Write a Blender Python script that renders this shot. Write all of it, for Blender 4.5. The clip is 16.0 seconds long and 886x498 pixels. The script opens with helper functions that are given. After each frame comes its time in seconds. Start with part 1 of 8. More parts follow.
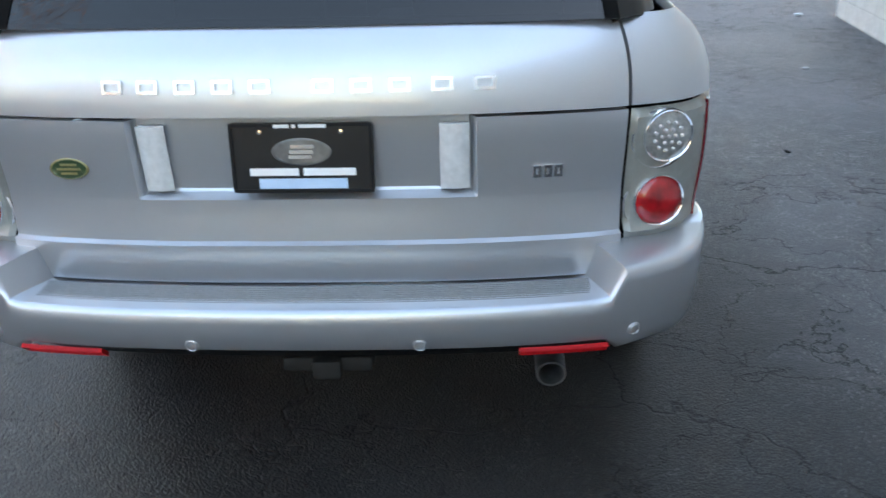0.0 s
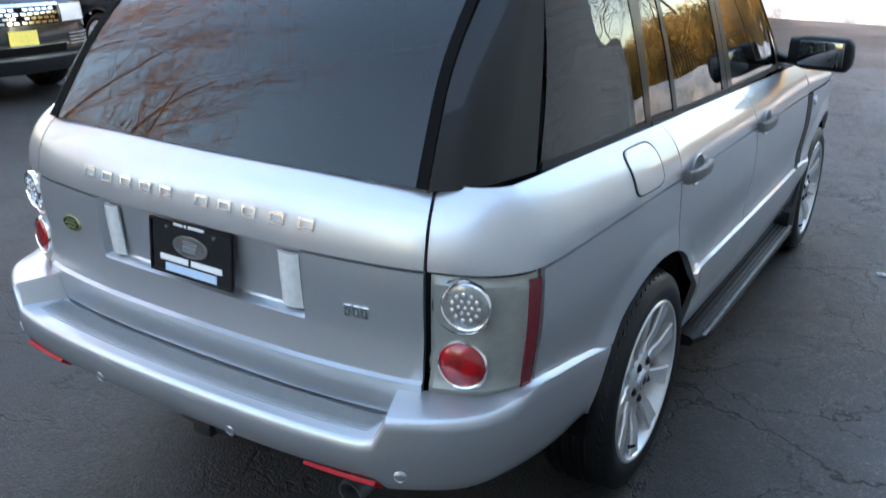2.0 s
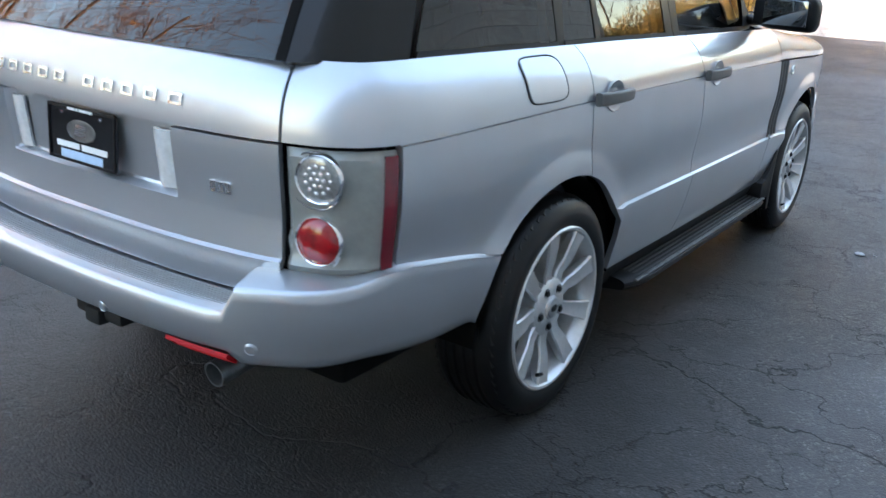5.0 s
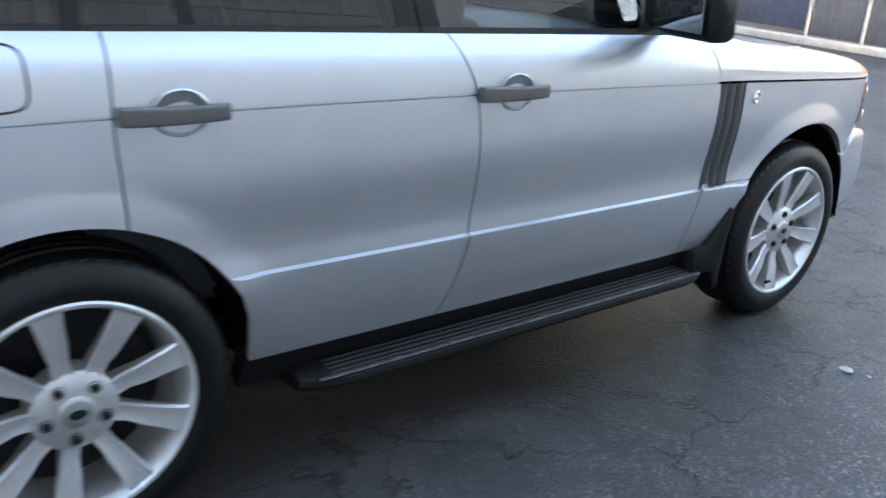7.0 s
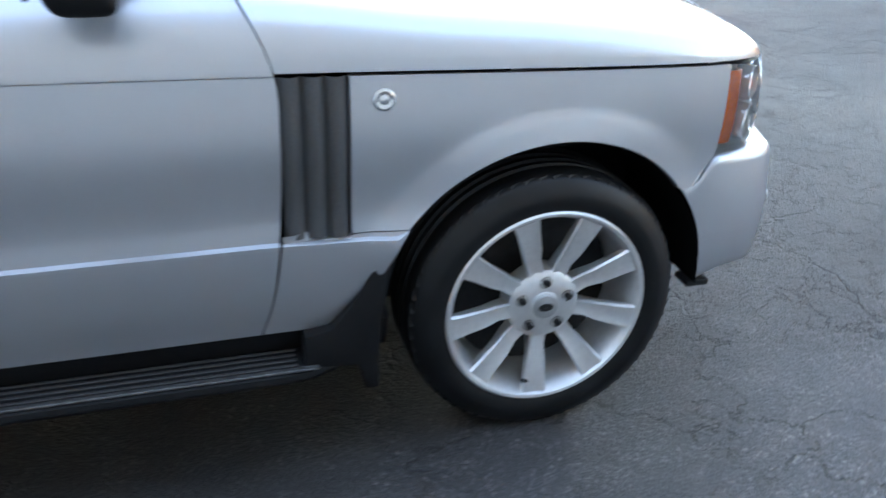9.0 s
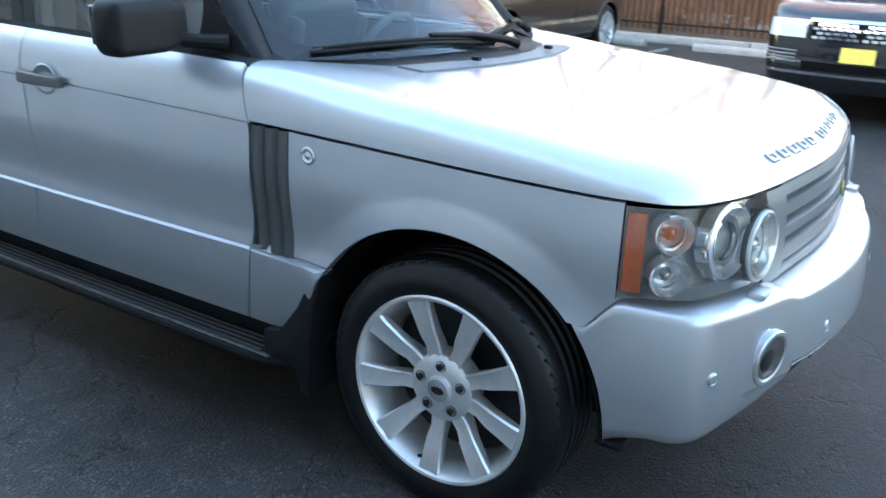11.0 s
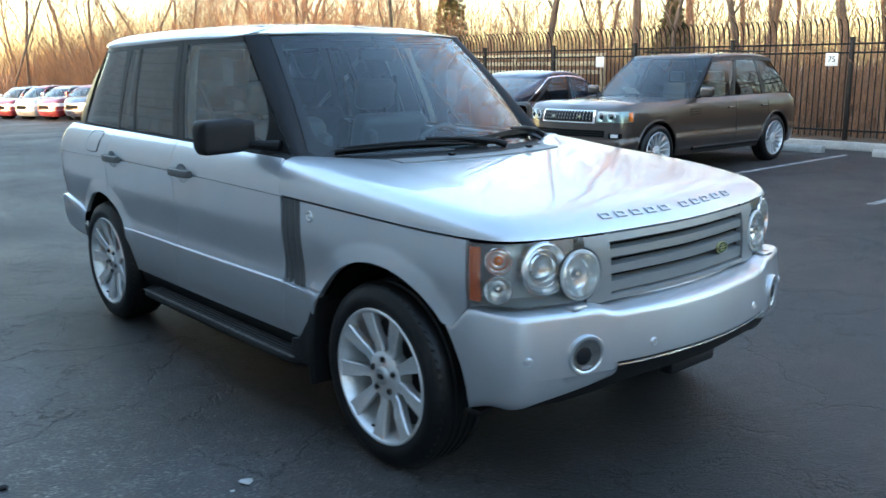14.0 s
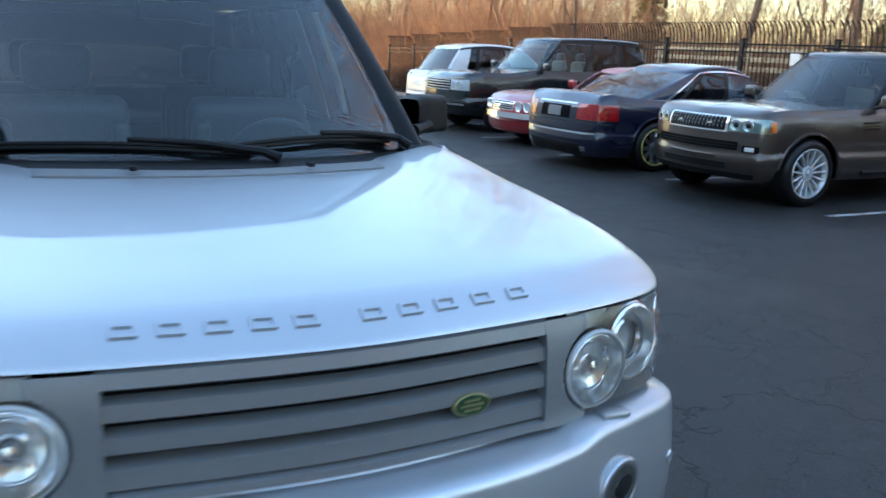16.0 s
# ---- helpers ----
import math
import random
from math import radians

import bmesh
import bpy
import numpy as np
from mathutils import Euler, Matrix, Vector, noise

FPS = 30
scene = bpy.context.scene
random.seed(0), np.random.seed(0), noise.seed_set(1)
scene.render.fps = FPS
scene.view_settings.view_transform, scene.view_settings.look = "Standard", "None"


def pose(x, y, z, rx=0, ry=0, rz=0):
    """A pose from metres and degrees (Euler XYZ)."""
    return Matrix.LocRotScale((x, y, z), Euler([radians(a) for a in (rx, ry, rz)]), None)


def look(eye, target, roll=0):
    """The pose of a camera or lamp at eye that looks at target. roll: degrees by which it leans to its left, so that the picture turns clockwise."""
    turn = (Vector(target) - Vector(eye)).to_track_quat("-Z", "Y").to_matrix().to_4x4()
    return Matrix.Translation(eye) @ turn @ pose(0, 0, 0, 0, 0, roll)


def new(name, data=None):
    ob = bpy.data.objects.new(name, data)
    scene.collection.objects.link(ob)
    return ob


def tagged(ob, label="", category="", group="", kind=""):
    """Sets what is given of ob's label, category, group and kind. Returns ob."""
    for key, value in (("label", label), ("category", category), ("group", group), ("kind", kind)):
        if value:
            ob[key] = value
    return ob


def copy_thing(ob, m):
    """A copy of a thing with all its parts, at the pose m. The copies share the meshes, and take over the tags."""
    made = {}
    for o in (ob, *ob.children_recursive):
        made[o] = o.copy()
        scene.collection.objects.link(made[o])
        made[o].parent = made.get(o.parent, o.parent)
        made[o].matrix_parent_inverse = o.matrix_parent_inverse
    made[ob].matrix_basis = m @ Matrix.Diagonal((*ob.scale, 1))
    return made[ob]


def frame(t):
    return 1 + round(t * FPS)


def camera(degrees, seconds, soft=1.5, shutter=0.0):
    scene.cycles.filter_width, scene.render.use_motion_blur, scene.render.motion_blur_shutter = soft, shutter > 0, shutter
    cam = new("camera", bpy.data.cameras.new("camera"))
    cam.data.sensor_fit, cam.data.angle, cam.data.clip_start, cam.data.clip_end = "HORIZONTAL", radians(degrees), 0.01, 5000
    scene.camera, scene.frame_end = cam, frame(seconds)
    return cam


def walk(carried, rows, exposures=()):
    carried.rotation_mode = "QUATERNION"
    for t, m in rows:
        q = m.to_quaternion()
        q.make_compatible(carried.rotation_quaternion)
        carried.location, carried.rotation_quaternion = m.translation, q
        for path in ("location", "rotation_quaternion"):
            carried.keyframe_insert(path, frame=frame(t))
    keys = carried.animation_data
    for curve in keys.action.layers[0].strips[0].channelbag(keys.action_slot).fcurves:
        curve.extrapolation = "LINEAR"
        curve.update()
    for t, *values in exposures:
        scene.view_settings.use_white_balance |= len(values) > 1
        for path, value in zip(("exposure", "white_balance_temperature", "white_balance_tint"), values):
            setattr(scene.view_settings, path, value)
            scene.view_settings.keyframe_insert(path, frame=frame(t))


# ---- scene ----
cam = camera(54.3, 16.0, shutter=0.35)
PATH = [
    (0, (0.388, -4.296, 1.489), (0.303, -2.457, 0.709), -1.4),
    (0.5, (0.938, -4.196, 1.503), (0.496, -2.436, 0.661), -0.3),
    (1, (1.328, -3.998, 1.533), (0.646, -2.319, 0.687), 1.2),
    (1.5, (1.62, -3.953, 1.656), (0.786, -2.322, 0.854), 2.8),
    (2, (1.714, -3.992, 1.771), (0.736, -2.389, 1.081), 1.5),
    (2.5, (1.724, -4.047, 1.824), (0.755, -2.383, 1.283), 1.4),
    (3, (1.716, -4.055, 1.829), (0.759, -2.367, 1.344), 1.5),
    (3.5, (1.706, -4.043, 1.714), (0.777, -2.339, 1.23), 1.3),
    (3.7, (1.706, -4.041, 1.641), (0.782, -2.338, 1.147), 0.8),
    (5.8, (2.515, -3.308, 1.463), (1.307, -1.885, 0.746), 4.5),
    (6, (2.57, -3.108, 1.493), (1.318, -1.71, 0.8), 4.8),
    (6.5, (2.727, -2.513, 1.493), (1.325, -1.246, 0.838), 5.2),
    (7, (2.77, -1.889, 1.467), (1.316, -0.703, 0.774), 4.5),
    (7.5, (2.834, -1.226, 1.465), (1.334, -0.117, 0.743), 4.1),
    (8, (2.849, -0.591, 1.462), (1.275, 0.361, 0.678), 3.4),
    (8.5, (2.815, -0.024, 1.504), (1.189, 0.789, 0.67), 1.1),
    (9, (2.78, 0.592, 1.514), (1.063, 1.119, 0.633), 1.6),
    (9.2, (2.711, 0.841, 1.483), (0.987, 1.332, 0.597), 4.5),
    (11.3, (2.759, 2.802, 1.538), (1.233, 1.655, 0.943), 1.5),
    (11.5, (2.829, 2.937, 1.533), (1.313, 1.755, 0.981), 1.3),
    (12, (2.962, 3.342, 1.579), (1.546, 2.014, 1.097), 1.4),
    (12.5, (3.012, 3.676, 1.604), (1.703, 2.227, 1.169), 1.5),
    (13, (3.161, 3.899, 1.605), (1.862, 2.432, 1.206), 0.9),
    (13.5, (3.176, 4.005, 1.616), (1.867, 2.546, 1.216), -0.1),
    (14, (2.92, 4.07, 1.594), (1.633, 2.597, 1.175), -0.6),
    (14.5, (2.389, 4.091, 1.588), (1.135, 2.597, 1.148), 1.5),
    (15, (1.821, 3.989, 1.589), (0.621, 2.455, 1.134), 1.7),
    (15.5, (1.208, 3.901, 1.572), (0.172, 2.252, 1.116), 2.3),
    (16, (0.556, 3.648, 1.554), (-0.319, 1.908, 1.1), 2.4),
]
walk(cam, [(t, look(eye, target, roll)) for t, eye, target, roll in PATH], [(0, 4.0, 7200, 17), (1.5, 4.05, 6900, 17), (2.5, 3.75, 6700, 14), (3.7, 3.4, 6700, 13), (6, 4.5, 6950, 19), (9.2, 4.45, 6950, 19), (11.5, 4.15, 6200, 10), (12.5, 4.0, 6250, 10), (13.5, 3.7, 6250, 8), (15, 3.65, 5850, 8), (16, 3.2, 5850, 11)])
# ---- end of the walk ----

# ---------------------------------------------------------------- light
SUN_ELEV, SUN_AZ = radians(7.0), radians(24.0)   # low winter sun, from +x turned towards -y
world = bpy.data.worlds.new("winter_evening_sky")
scene.world = world
world.use_nodes = True
_wn = world.node_tree
_bg = _wn.nodes["Background"]
_sky = _wn.nodes.new("ShaderNodeTexSky")
_sky.sky_type = "NISHITA"
_sky.sun_disc = False
_sky.sun_elevation = SUN_ELEV
_sky.sun_rotation = radians(90.0) + SUN_AZ
_sky.air_density, _sky.dust_density, _sky.ozone_density = 1.0, 1.6, 1.2
_wn.links.new(_sky.outputs["Color"], _bg.inputs["Color"])
_bg.inputs["Strength"].default_value = 0.15
_sun = bpy.data.lights.new("sun", "SUN")
_sun.energy, _sun.angle, _sun.color = 1.15, radians(0.6), (1.0, 0.58, 0.28)
sun_lamp = new("sun", _sun)
sun_lamp.matrix_world = look((20 * math.cos(SUN_AZ), -20 * math.sin(SUN_AZ), 20 * math.tan(SUN_ELEV)), (0, 0, 0))

# ---------------------------------------------------------------- materials


def nodes(name):
    m = bpy.data.materials.new(name)
    m.use_nodes = True
    t = m.node_tree
    return m, t, t.nodes["Principled BSDF"]


def nd(t, kind, **sets):
    n = t.nodes.new(kind)
    for k, v in sets.items():
        n.inputs[k.replace("_", " ")].default_value = v
    return n


def coords(t, scale=(1, 1, 1), src="Object"):
    c = t.nodes.new("ShaderNodeTexCoord")
    m = t.nodes.new("ShaderNodeMapping")
    m.inputs["Scale"].default_value = scale
    t.links.new(c.outputs[src], m.inputs["Vector"])
    return m.outputs["Vector"]


def ramp(t, fac, stops):
    r = t.nodes.new("ShaderNodeValToRGB")
    el = r.color_ramp.elements
    while len(el) < len(stops):
        el.new(0.5)
    for e, (p, c) in zip(el, stops):
        e.position = p
        e.color = (*c, 1) if len(c) == 3 else c
    t.links.new(fac, r.inputs["Fac"])
    return r.outputs["Color"]


def noise_tex(t, vec, scale, detail=4.0, rough=0.55):
    n = nd(t, "ShaderNodeTexNoise", Scale=scale, Detail=detail, Roughness=rough)
    t.links.new(vec, n.inputs["Vector"])
    return n.outputs["Fac"]


def mixc(t, fac, a, b, mode="MIX"):
    m = t.nodes.new("ShaderNodeMix")
    m.data_type, m.blend_type = "RGBA", mode
    for sock, v in ((m.inputs["Factor"], fac), (m.inputs[6], a), (m.inputs[7], b)):
        if hasattr(v, "is_output"):
            t.links.new(v, sock)
        elif isinstance(v, (int, float)):
            sock.default_value = v
        else:
            sock.default_value = (*v, 1) if len(v) == 3 else v
    return m.outputs[2]


def bump(t, height, bsdf, strength=0.3, dist=0.01):
    b = nd(t, "ShaderNodeBump", Strength=strength, Distance=dist)
    t.links.new(height, b.inputs["Height"])
    t.links.new(b.outputs["Normal"], bsdf.inputs["Normal"])


def plain(name, col, rough=0.5, metal=0.0, var=0.12, scale=40.0, coat=0.0, bumps=0.0, spec=0.5):
    """A surface of one colour with fine unevenness of tone, gloss and relief."""
    m, t, b = nodes(name)
    v = coords(t)
    n = noise_tex(t, v, scale)
    lo = tuple(c * (1 - var) for c in col)
    hi = tuple(min(1, c * (1 + var)) for c in col)
    t.links.new(ramp(t, n, [(0.3, lo), (0.7, hi)]), b.inputs["Base Color"])
    rr = nd(t, "ShaderNodeMapRange")
    rr.inputs["To Min"].default_value = max(0.02, rough * 0.85)
    rr.inputs["To Max"].default_value = min(1, rough * 1.2)
    t.links.new(noise_tex(t, v, scale * 0.13), rr.inputs["Value"])
    t.links.new(rr.outputs["Result"], b.inputs["Roughness"])
    b.inputs["Metallic"].default_value = metal
    b.inputs["Coat Weight"].default_value = coat
    b.inputs["Coat Roughness"].default_value = 0.04
    b.inputs["Specular IOR Level"].default_value = spec
    if bumps:
        bump(t, n, b, bumps, 0.002)
    return m


def car_paint(name, col, flake=0.65, rough=0.30, metal=0.48, coat=1.0):
    """Metallic paint under clear coat, with fine flake and a film of road dust."""
    m, t, b = nodes(name)
    v = coords(t)
    fl = noise_tex(t, v, 900.0, 2.0)
    dust = noise_tex(t, v, 3.0, 6.0)
    base = ramp(t, fl, [(0.3, tuple(c * flake for c in col)), (0.75, tuple(min(1, c * (1.15 if flake < 0.8 else 1.04)) for c in col))])
    dirty = mixc(t, ramp(t, dust, [(0.45, (0, 0, 0)), (0.9, (0.22, 0.22, 0.22) if max(col) > 0.3 else (0.012, 0.012, 0.012))]), base, (0.30, 0.29, 0.27))
    t.links.new(dirty, b.inputs["Base Color"])
    b.inputs["Metallic"].default_value = metal
    b.inputs["Roughness"].default_value = rough
    b.inputs["Coat Weight"].default_value = coat
    b.inputs["Coat IOR"].default_value = 1.5
    rr = nd(t, "ShaderNodeMapRange")
    rr.inputs["To Min"].default_value, rr.inputs["To Max"].default_value = 0.02, 0.07
    t.links.new(dust, rr.inputs["Value"])
    t.links.new(rr.outputs["Result"], b.inputs["Coat Roughness"])
    return m


def glass_mat(name, tint, rough=0.0, ior=1.5, haze=0.0):
    """Thin car glass: a tinted see-through pane with a mirror-like face, and a film of dust or weathering."""
    m, t, b = nodes(name)
    t.nodes.remove(b)
    tr = t.nodes.new("ShaderNodeBsdfTransparent")
    tr.inputs["Color"].default_value = (*tint, 1)
    df = t.nodes.new("ShaderNodeBsdfDiffuse")
    df.inputs["Color"].default_value = (0.62, 0.63, 0.63, 1)
    film = nd(t, "ShaderNodeMapRange")
    film.inputs["From Min"].default_value, film.inputs["From Max"].default_value = 0.3, 0.7
    film.inputs["To Min"].default_value, film.inputs["To Max"].default_value = haze * 0.7, haze * 1.3
    t.links.new(noise_tex(t, coords(t), 6.0, 5.0), film.inputs["Value"])
    body = t.nodes.new("ShaderNodeMixShader")
    t.links.new(film.outputs["Result"], body.inputs["Fac"])
    t.links.new(tr.outputs["BSDF"], body.inputs[1])
    t.links.new(df.outputs["BSDF"], body.inputs[2])
    gl = t.nodes.new("ShaderNodeBsdfGlossy")
    gl.inputs["Roughness"].default_value = rough
    gl.inputs["Color"].default_value = (1, 1, 1, 1)
    fr = nd(t, "ShaderNodeFresnel", IOR=ior)
    mx = t.nodes.new("ShaderNodeMixShader")
    t.links.new(fr.outputs["Fac"], mx.inputs["Fac"])
    t.links.new(body.outputs["Shader"], mx.inputs[1])
    t.links.new(gl.outputs["BSDF"], mx.inputs[2])
    t.links.new(mx.outputs["Shader"], t.nodes["Material Output"].inputs["Surface"])
    return m


SILVER = car_paint("silver_paint", (0.505, 0.525, 0.555), flake=0.90, rough=0.38, metal=0.76)
BROWN = car_paint("bronze_brown_paint", (0.064, 0.047, 0.038), metal=0.5)
NAVY = car_paint("navy_paint", (0.008, 0.010, 0.030), rough=0.25, metal=0.3)
BLACKP = car_paint("black_paint", (0.008, 0.008, 0.010), rough=0.2, metal=0.2)
GREENP = car_paint("dark_green_paint", (0.010, 0.014, 0.014), rough=0.25, metal=0.3)
REDP = car_paint("red_paint", (0.35, 0.015, 0.02), rough=0.3, metal=0.1)
WHITEP = car_paint("white_paint", (0.78, 0.78, 0.77), rough=0.4, metal=0.0)
TRIM = plain("black_trim", (0.007, 0.007, 0.0078), 0.52, var=0.25, scale=300, bumps=0.05, spec=0.2)
PILLAR = plain("satin_black_pillar", (0.006, 0.0063, 0.007), 0.36, var=0.15, scale=200, spec=0.25, coat=0.2)
GREYPL = plain("grey_plastic", (0.17, 0.175, 0.18), 0.5, var=0.1, scale=500, bumps=0.08)
GRILLE_M = plain("grey_grille_paint", (0.19, 0.193, 0.197), 0.38, metal=0.35, var=0.08, scale=300)
HANDLE_M = plain("grey_handle_paint", (0.105, 0.100, 0.095), 0.4, metal=0.1, var=0.1, scale=200)
PAD = plain("ribbed_step_pad", (0.19, 0.195, 0.20), 0.5, var=0.12, scale=120, bumps=0.1)
# near-black, also stands in for the shade inside openings
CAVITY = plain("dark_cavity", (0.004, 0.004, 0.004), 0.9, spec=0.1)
RUBBER = plain("tyre_rubber", (0.0055, 0.0055, 0.006), 0.42, var=0.4, scale=14, bumps=0.1, spec=0.3)
SEAL = plain("rubber_seal", (0.010, 0.010, 0.011), 0.55)
ALLOY = plain("silver_alloy", (0.64, 0.645, 0.65), 0.34, metal=0.6, coat=0.4, var=0.06, scale=60)
MIRROR_M = plain("dimmed_mirror_glass", (0.22, 0.235, 0.25), 0.03, metal=1.0, var=0.02)
STEEL = plain("dull_steel", (0.20, 0.20, 0.20), 0.45, metal=0.9, var=0.3, scale=30)
CHROME = plain("chrome", (0.85, 0.85, 0.86), 0.07, metal=1.0, var=0.02)
BADGE_M = plain("satin_silver_badge", (0.72, 0.73, 0.74), 0.22, metal=0.9, var=0.03)
LAMPBACK = plain("grey_lamp_housing", (0.42, 0.435, 0.43), 0.40, metal=0.1, var=0.08)
REFLECTOR = plain("lamp_reflector", (0.97, 0.975, 0.98), 0.12, metal=0.70, var=0.05, scale=70, bumps=0.25)
REDLENS = plain("red_lens", (0.30, 0.003, 0.006), 0.14, var=0.45, scale=22, coat=0.8)
DARKRED = plain("dark_red_lens", (0.15, 0.006, 0.014), 0.18, var=0.15, scale=60, coat=0.8)
TAILBACK = plain("grey_tail_lamp_housing", (0.27, 0.275, 0.26), 0.35, metal=0.3, var=0.08)
REDREF = plain("red_reflector", (0.42, 0.005, 0.009), 0.4, var=0.15, scale=90, spec=0.2)
VENT_M = plain("grey_vent_plastic", (0.060, 0.061, 0.064), 0.42, var=0.15, scale=200, bumps=0.04)
AMBER = plain("amber_lens", (0.75, 0.16, 0.02), 0.15, var=0.15, scale=90, coat=1.0)
CLEARLENS = plain("frosted_clear_lens", (0.60, 0.61, 0.61), 0.18, var=0.10, scale=60, coat=1.0)
GREYLENS = plain("smoky_clear_lens", (0.30, 0.305, 0.30), 0.16, metal=0.4, var=0.25, scale=80, coat=1.0)
WHITE_M = plain("white_print", (0.80, 0.80, 0.79), 0.45, var=0.04)
PALEBLUE = plain("pale_blue_print", (0.45, 0.60, 0.78), 0.45, var=0.04)
BLACKGL = plain("gloss_black_plate", (0.007, 0.007, 0.008), 0.22, var=0.1, coat=0.5)
GREENB = plain("green_badge_enamel", (0.02, 0.05, 0.018), 0.25, coat=0.6)
GOLDB = plain("dull_gold_badge", (0.26, 0.23, 0.10), 0.4, metal=0.6)
LEATHER = plain("dark_grey_leather", (0.055, 0.058, 0.065), 0.5, var=0.15, scale=90, bumps=0.1)
DASH = plain("dark_dashboard", (0.034, 0.037, 0.042), 0.6, var=0.1, scale=120)
BEIGE = plain("pale_headlining", (0.55, 0.54, 0.50), 0.8, var=0.05)
PLATEYEL = plain("yellow_plate", (0.70, 0.56, 0.10), 0.45, var=0.1, scale=40)
GLASS_DARK = glass_mat("privacy_glass", (0.060, 0.064, 0.074), ior=1.52)
GLASS_CLEAR = glass_mat("green_tinted_glass", (0.80, 0.92, 0.91), ior=1.58, haze=0.005)
GLASS_SIDE = glass_mat("privacy_side_glass", (0.10, 0.105, 0.115), ior=1.66)
GLASS_FRONT = glass_mat("front_side_glass", (0.80, 0.88, 0.85), ior=1.9, haze=0.004)
SUNBAND = glass_mat("blue_green_band", (0.22, 0.50, 0.56), ior=1.05)
GLASS_LENS = glass_mat("lamp_glass", (0.93, 0.94, 0.94), ior=1.5, haze=0.025)


def asphalt():
    """Worn asphalt: bright stone grains in dark binder, paler traffic wear, dark stains and branching cracks."""
    m, t, b = nodes("worn_asphalt")
    v = coords(t)
    grain = t.nodes.new("ShaderNodeTexVoronoi")
    grain.inputs["Scale"].default_value = 120.0
    t.links.new(v, grain.inputs["Vector"])
    pick = nd(t, "ShaderNodeSeparateColor")
    t.links.new(grain.outputs["Color"], pick.inputs["Color"])
    fine = noise_tex(t, v, 60.0, 6.0, 0.75)
    mid = noise_tex(t, v, 8.0, 8.0, 0.7)
    big = noise_tex(t, v, 0.38, 5.0, 0.6)
    stones = ramp(t, pick.outputs[0], [(0.0, (0.022, 0.022, 0.023)), (0.55, (0.050, 0.050, 0.052)), (0.82, (0.100, 0.098, 0.095)), (1.0, (0.21, 0.206, 0.20))])
    c1 = mixc(t, ramp(t, fine, [(0.42, (0.75, 0.75, 0.75)), (0.62, (0.0, 0.0, 0.0))]), stones, (0.017, 0.017, 0.018))
    c2 = mixc(t, ramp(t, mid, [(0.40, (0.85, 0.85, 0.85)), (0.58, (0.0, 0.0, 0.0))]), c1, (0.026, 0.026, 0.0275))
    c3 = mixc(t, ramp(t, big, [(0.44, (0, 0, 0)), (0.64, (0.55, 0.55, 0.55))]), c2, (0.105, 0.103, 0.105))
    # shade put into the colour: darker at and west of the car, paler by the building
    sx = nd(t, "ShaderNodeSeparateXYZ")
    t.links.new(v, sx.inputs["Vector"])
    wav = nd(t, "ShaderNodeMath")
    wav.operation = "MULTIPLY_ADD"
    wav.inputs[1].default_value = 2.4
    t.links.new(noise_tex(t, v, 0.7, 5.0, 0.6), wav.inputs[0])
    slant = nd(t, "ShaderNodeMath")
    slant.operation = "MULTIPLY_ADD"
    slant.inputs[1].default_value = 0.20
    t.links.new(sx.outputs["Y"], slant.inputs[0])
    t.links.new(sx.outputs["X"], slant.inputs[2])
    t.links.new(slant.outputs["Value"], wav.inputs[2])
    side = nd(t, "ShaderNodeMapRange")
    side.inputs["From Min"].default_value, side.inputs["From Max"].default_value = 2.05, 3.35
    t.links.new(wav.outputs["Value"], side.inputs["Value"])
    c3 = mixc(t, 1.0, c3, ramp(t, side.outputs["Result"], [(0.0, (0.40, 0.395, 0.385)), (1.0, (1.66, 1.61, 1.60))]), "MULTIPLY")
    total = None
    for scale, width, lo, hi, seed in ((0.62, 0.0070, 0.42, 0.50, 0.0), (1.7, 0.0110, 0.44, 0.52, 7.0), (4.2, 0.020, 0.56, 0.64, 13.0)):
        vo = t.nodes.new("ShaderNodeTexVoronoi")
        vo.feature = "DISTANCE_TO_EDGE"
        vo.inputs["Scale"].default_value = scale
        wob = nd(t, "ShaderNodeTexNoise", Scale=scale * 3.2, Detail=5.0, Roughness=0.55)
        t.links.new(v, wob.inputs["Vector"])
        add = t.nodes.new("ShaderNodeMix")
        add.data_type, add.blend_type = "RGBA", "LINEAR_LIGHT"
        add.inputs["Factor"].default_value = 0.30 / scale ** 0.8
        t.links.new(v, add.inputs[6])
        t.links.new(wob.outputs["Color"], add.inputs[7])
        t.links.new(add.outputs[2], vo.inputs["Vector"])
        line = ramp(t, vo.outputs["Distance"], [(0.0, (1, 1, 1)), (width * 0.35, (0.9, 0.9, 0.9)), (width, (0, 0, 0))])
        where = nd(t, "ShaderNodeTexNoise", Scale=0.42, Detail=4.0)
        mp = t.nodes.new("ShaderNodeMapping")
        mp.inputs["Location"].default_value = (seed, seed * 0.7, 0)
        t.links.new(v, mp.inputs["Vector"])
        t.links.new(mp.outputs["Vector"], where.inputs["Vector"])
        some = ramp(t, where.outputs["Fac"], [(lo, (0, 0, 0)), (hi, (1, 1, 1))])
        c = mixc(t, 1.0, line, some, "MULTIPLY")
        total = c if total is None else mixc(t, 1.0, total, c, "LIGHTEN")
    c4 = mixc(t, total, c3, (0.004, 0.004, 0.0045))
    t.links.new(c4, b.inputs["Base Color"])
    t.links.new(ramp(t, big, [(0.35, (0.46, 0.46, 0.46)), (0.7, (0.72, 0.72, 0.72))]), b.inputs["Roughness"])
    b.inputs["Specular IOR Level"].default_value = 0.36
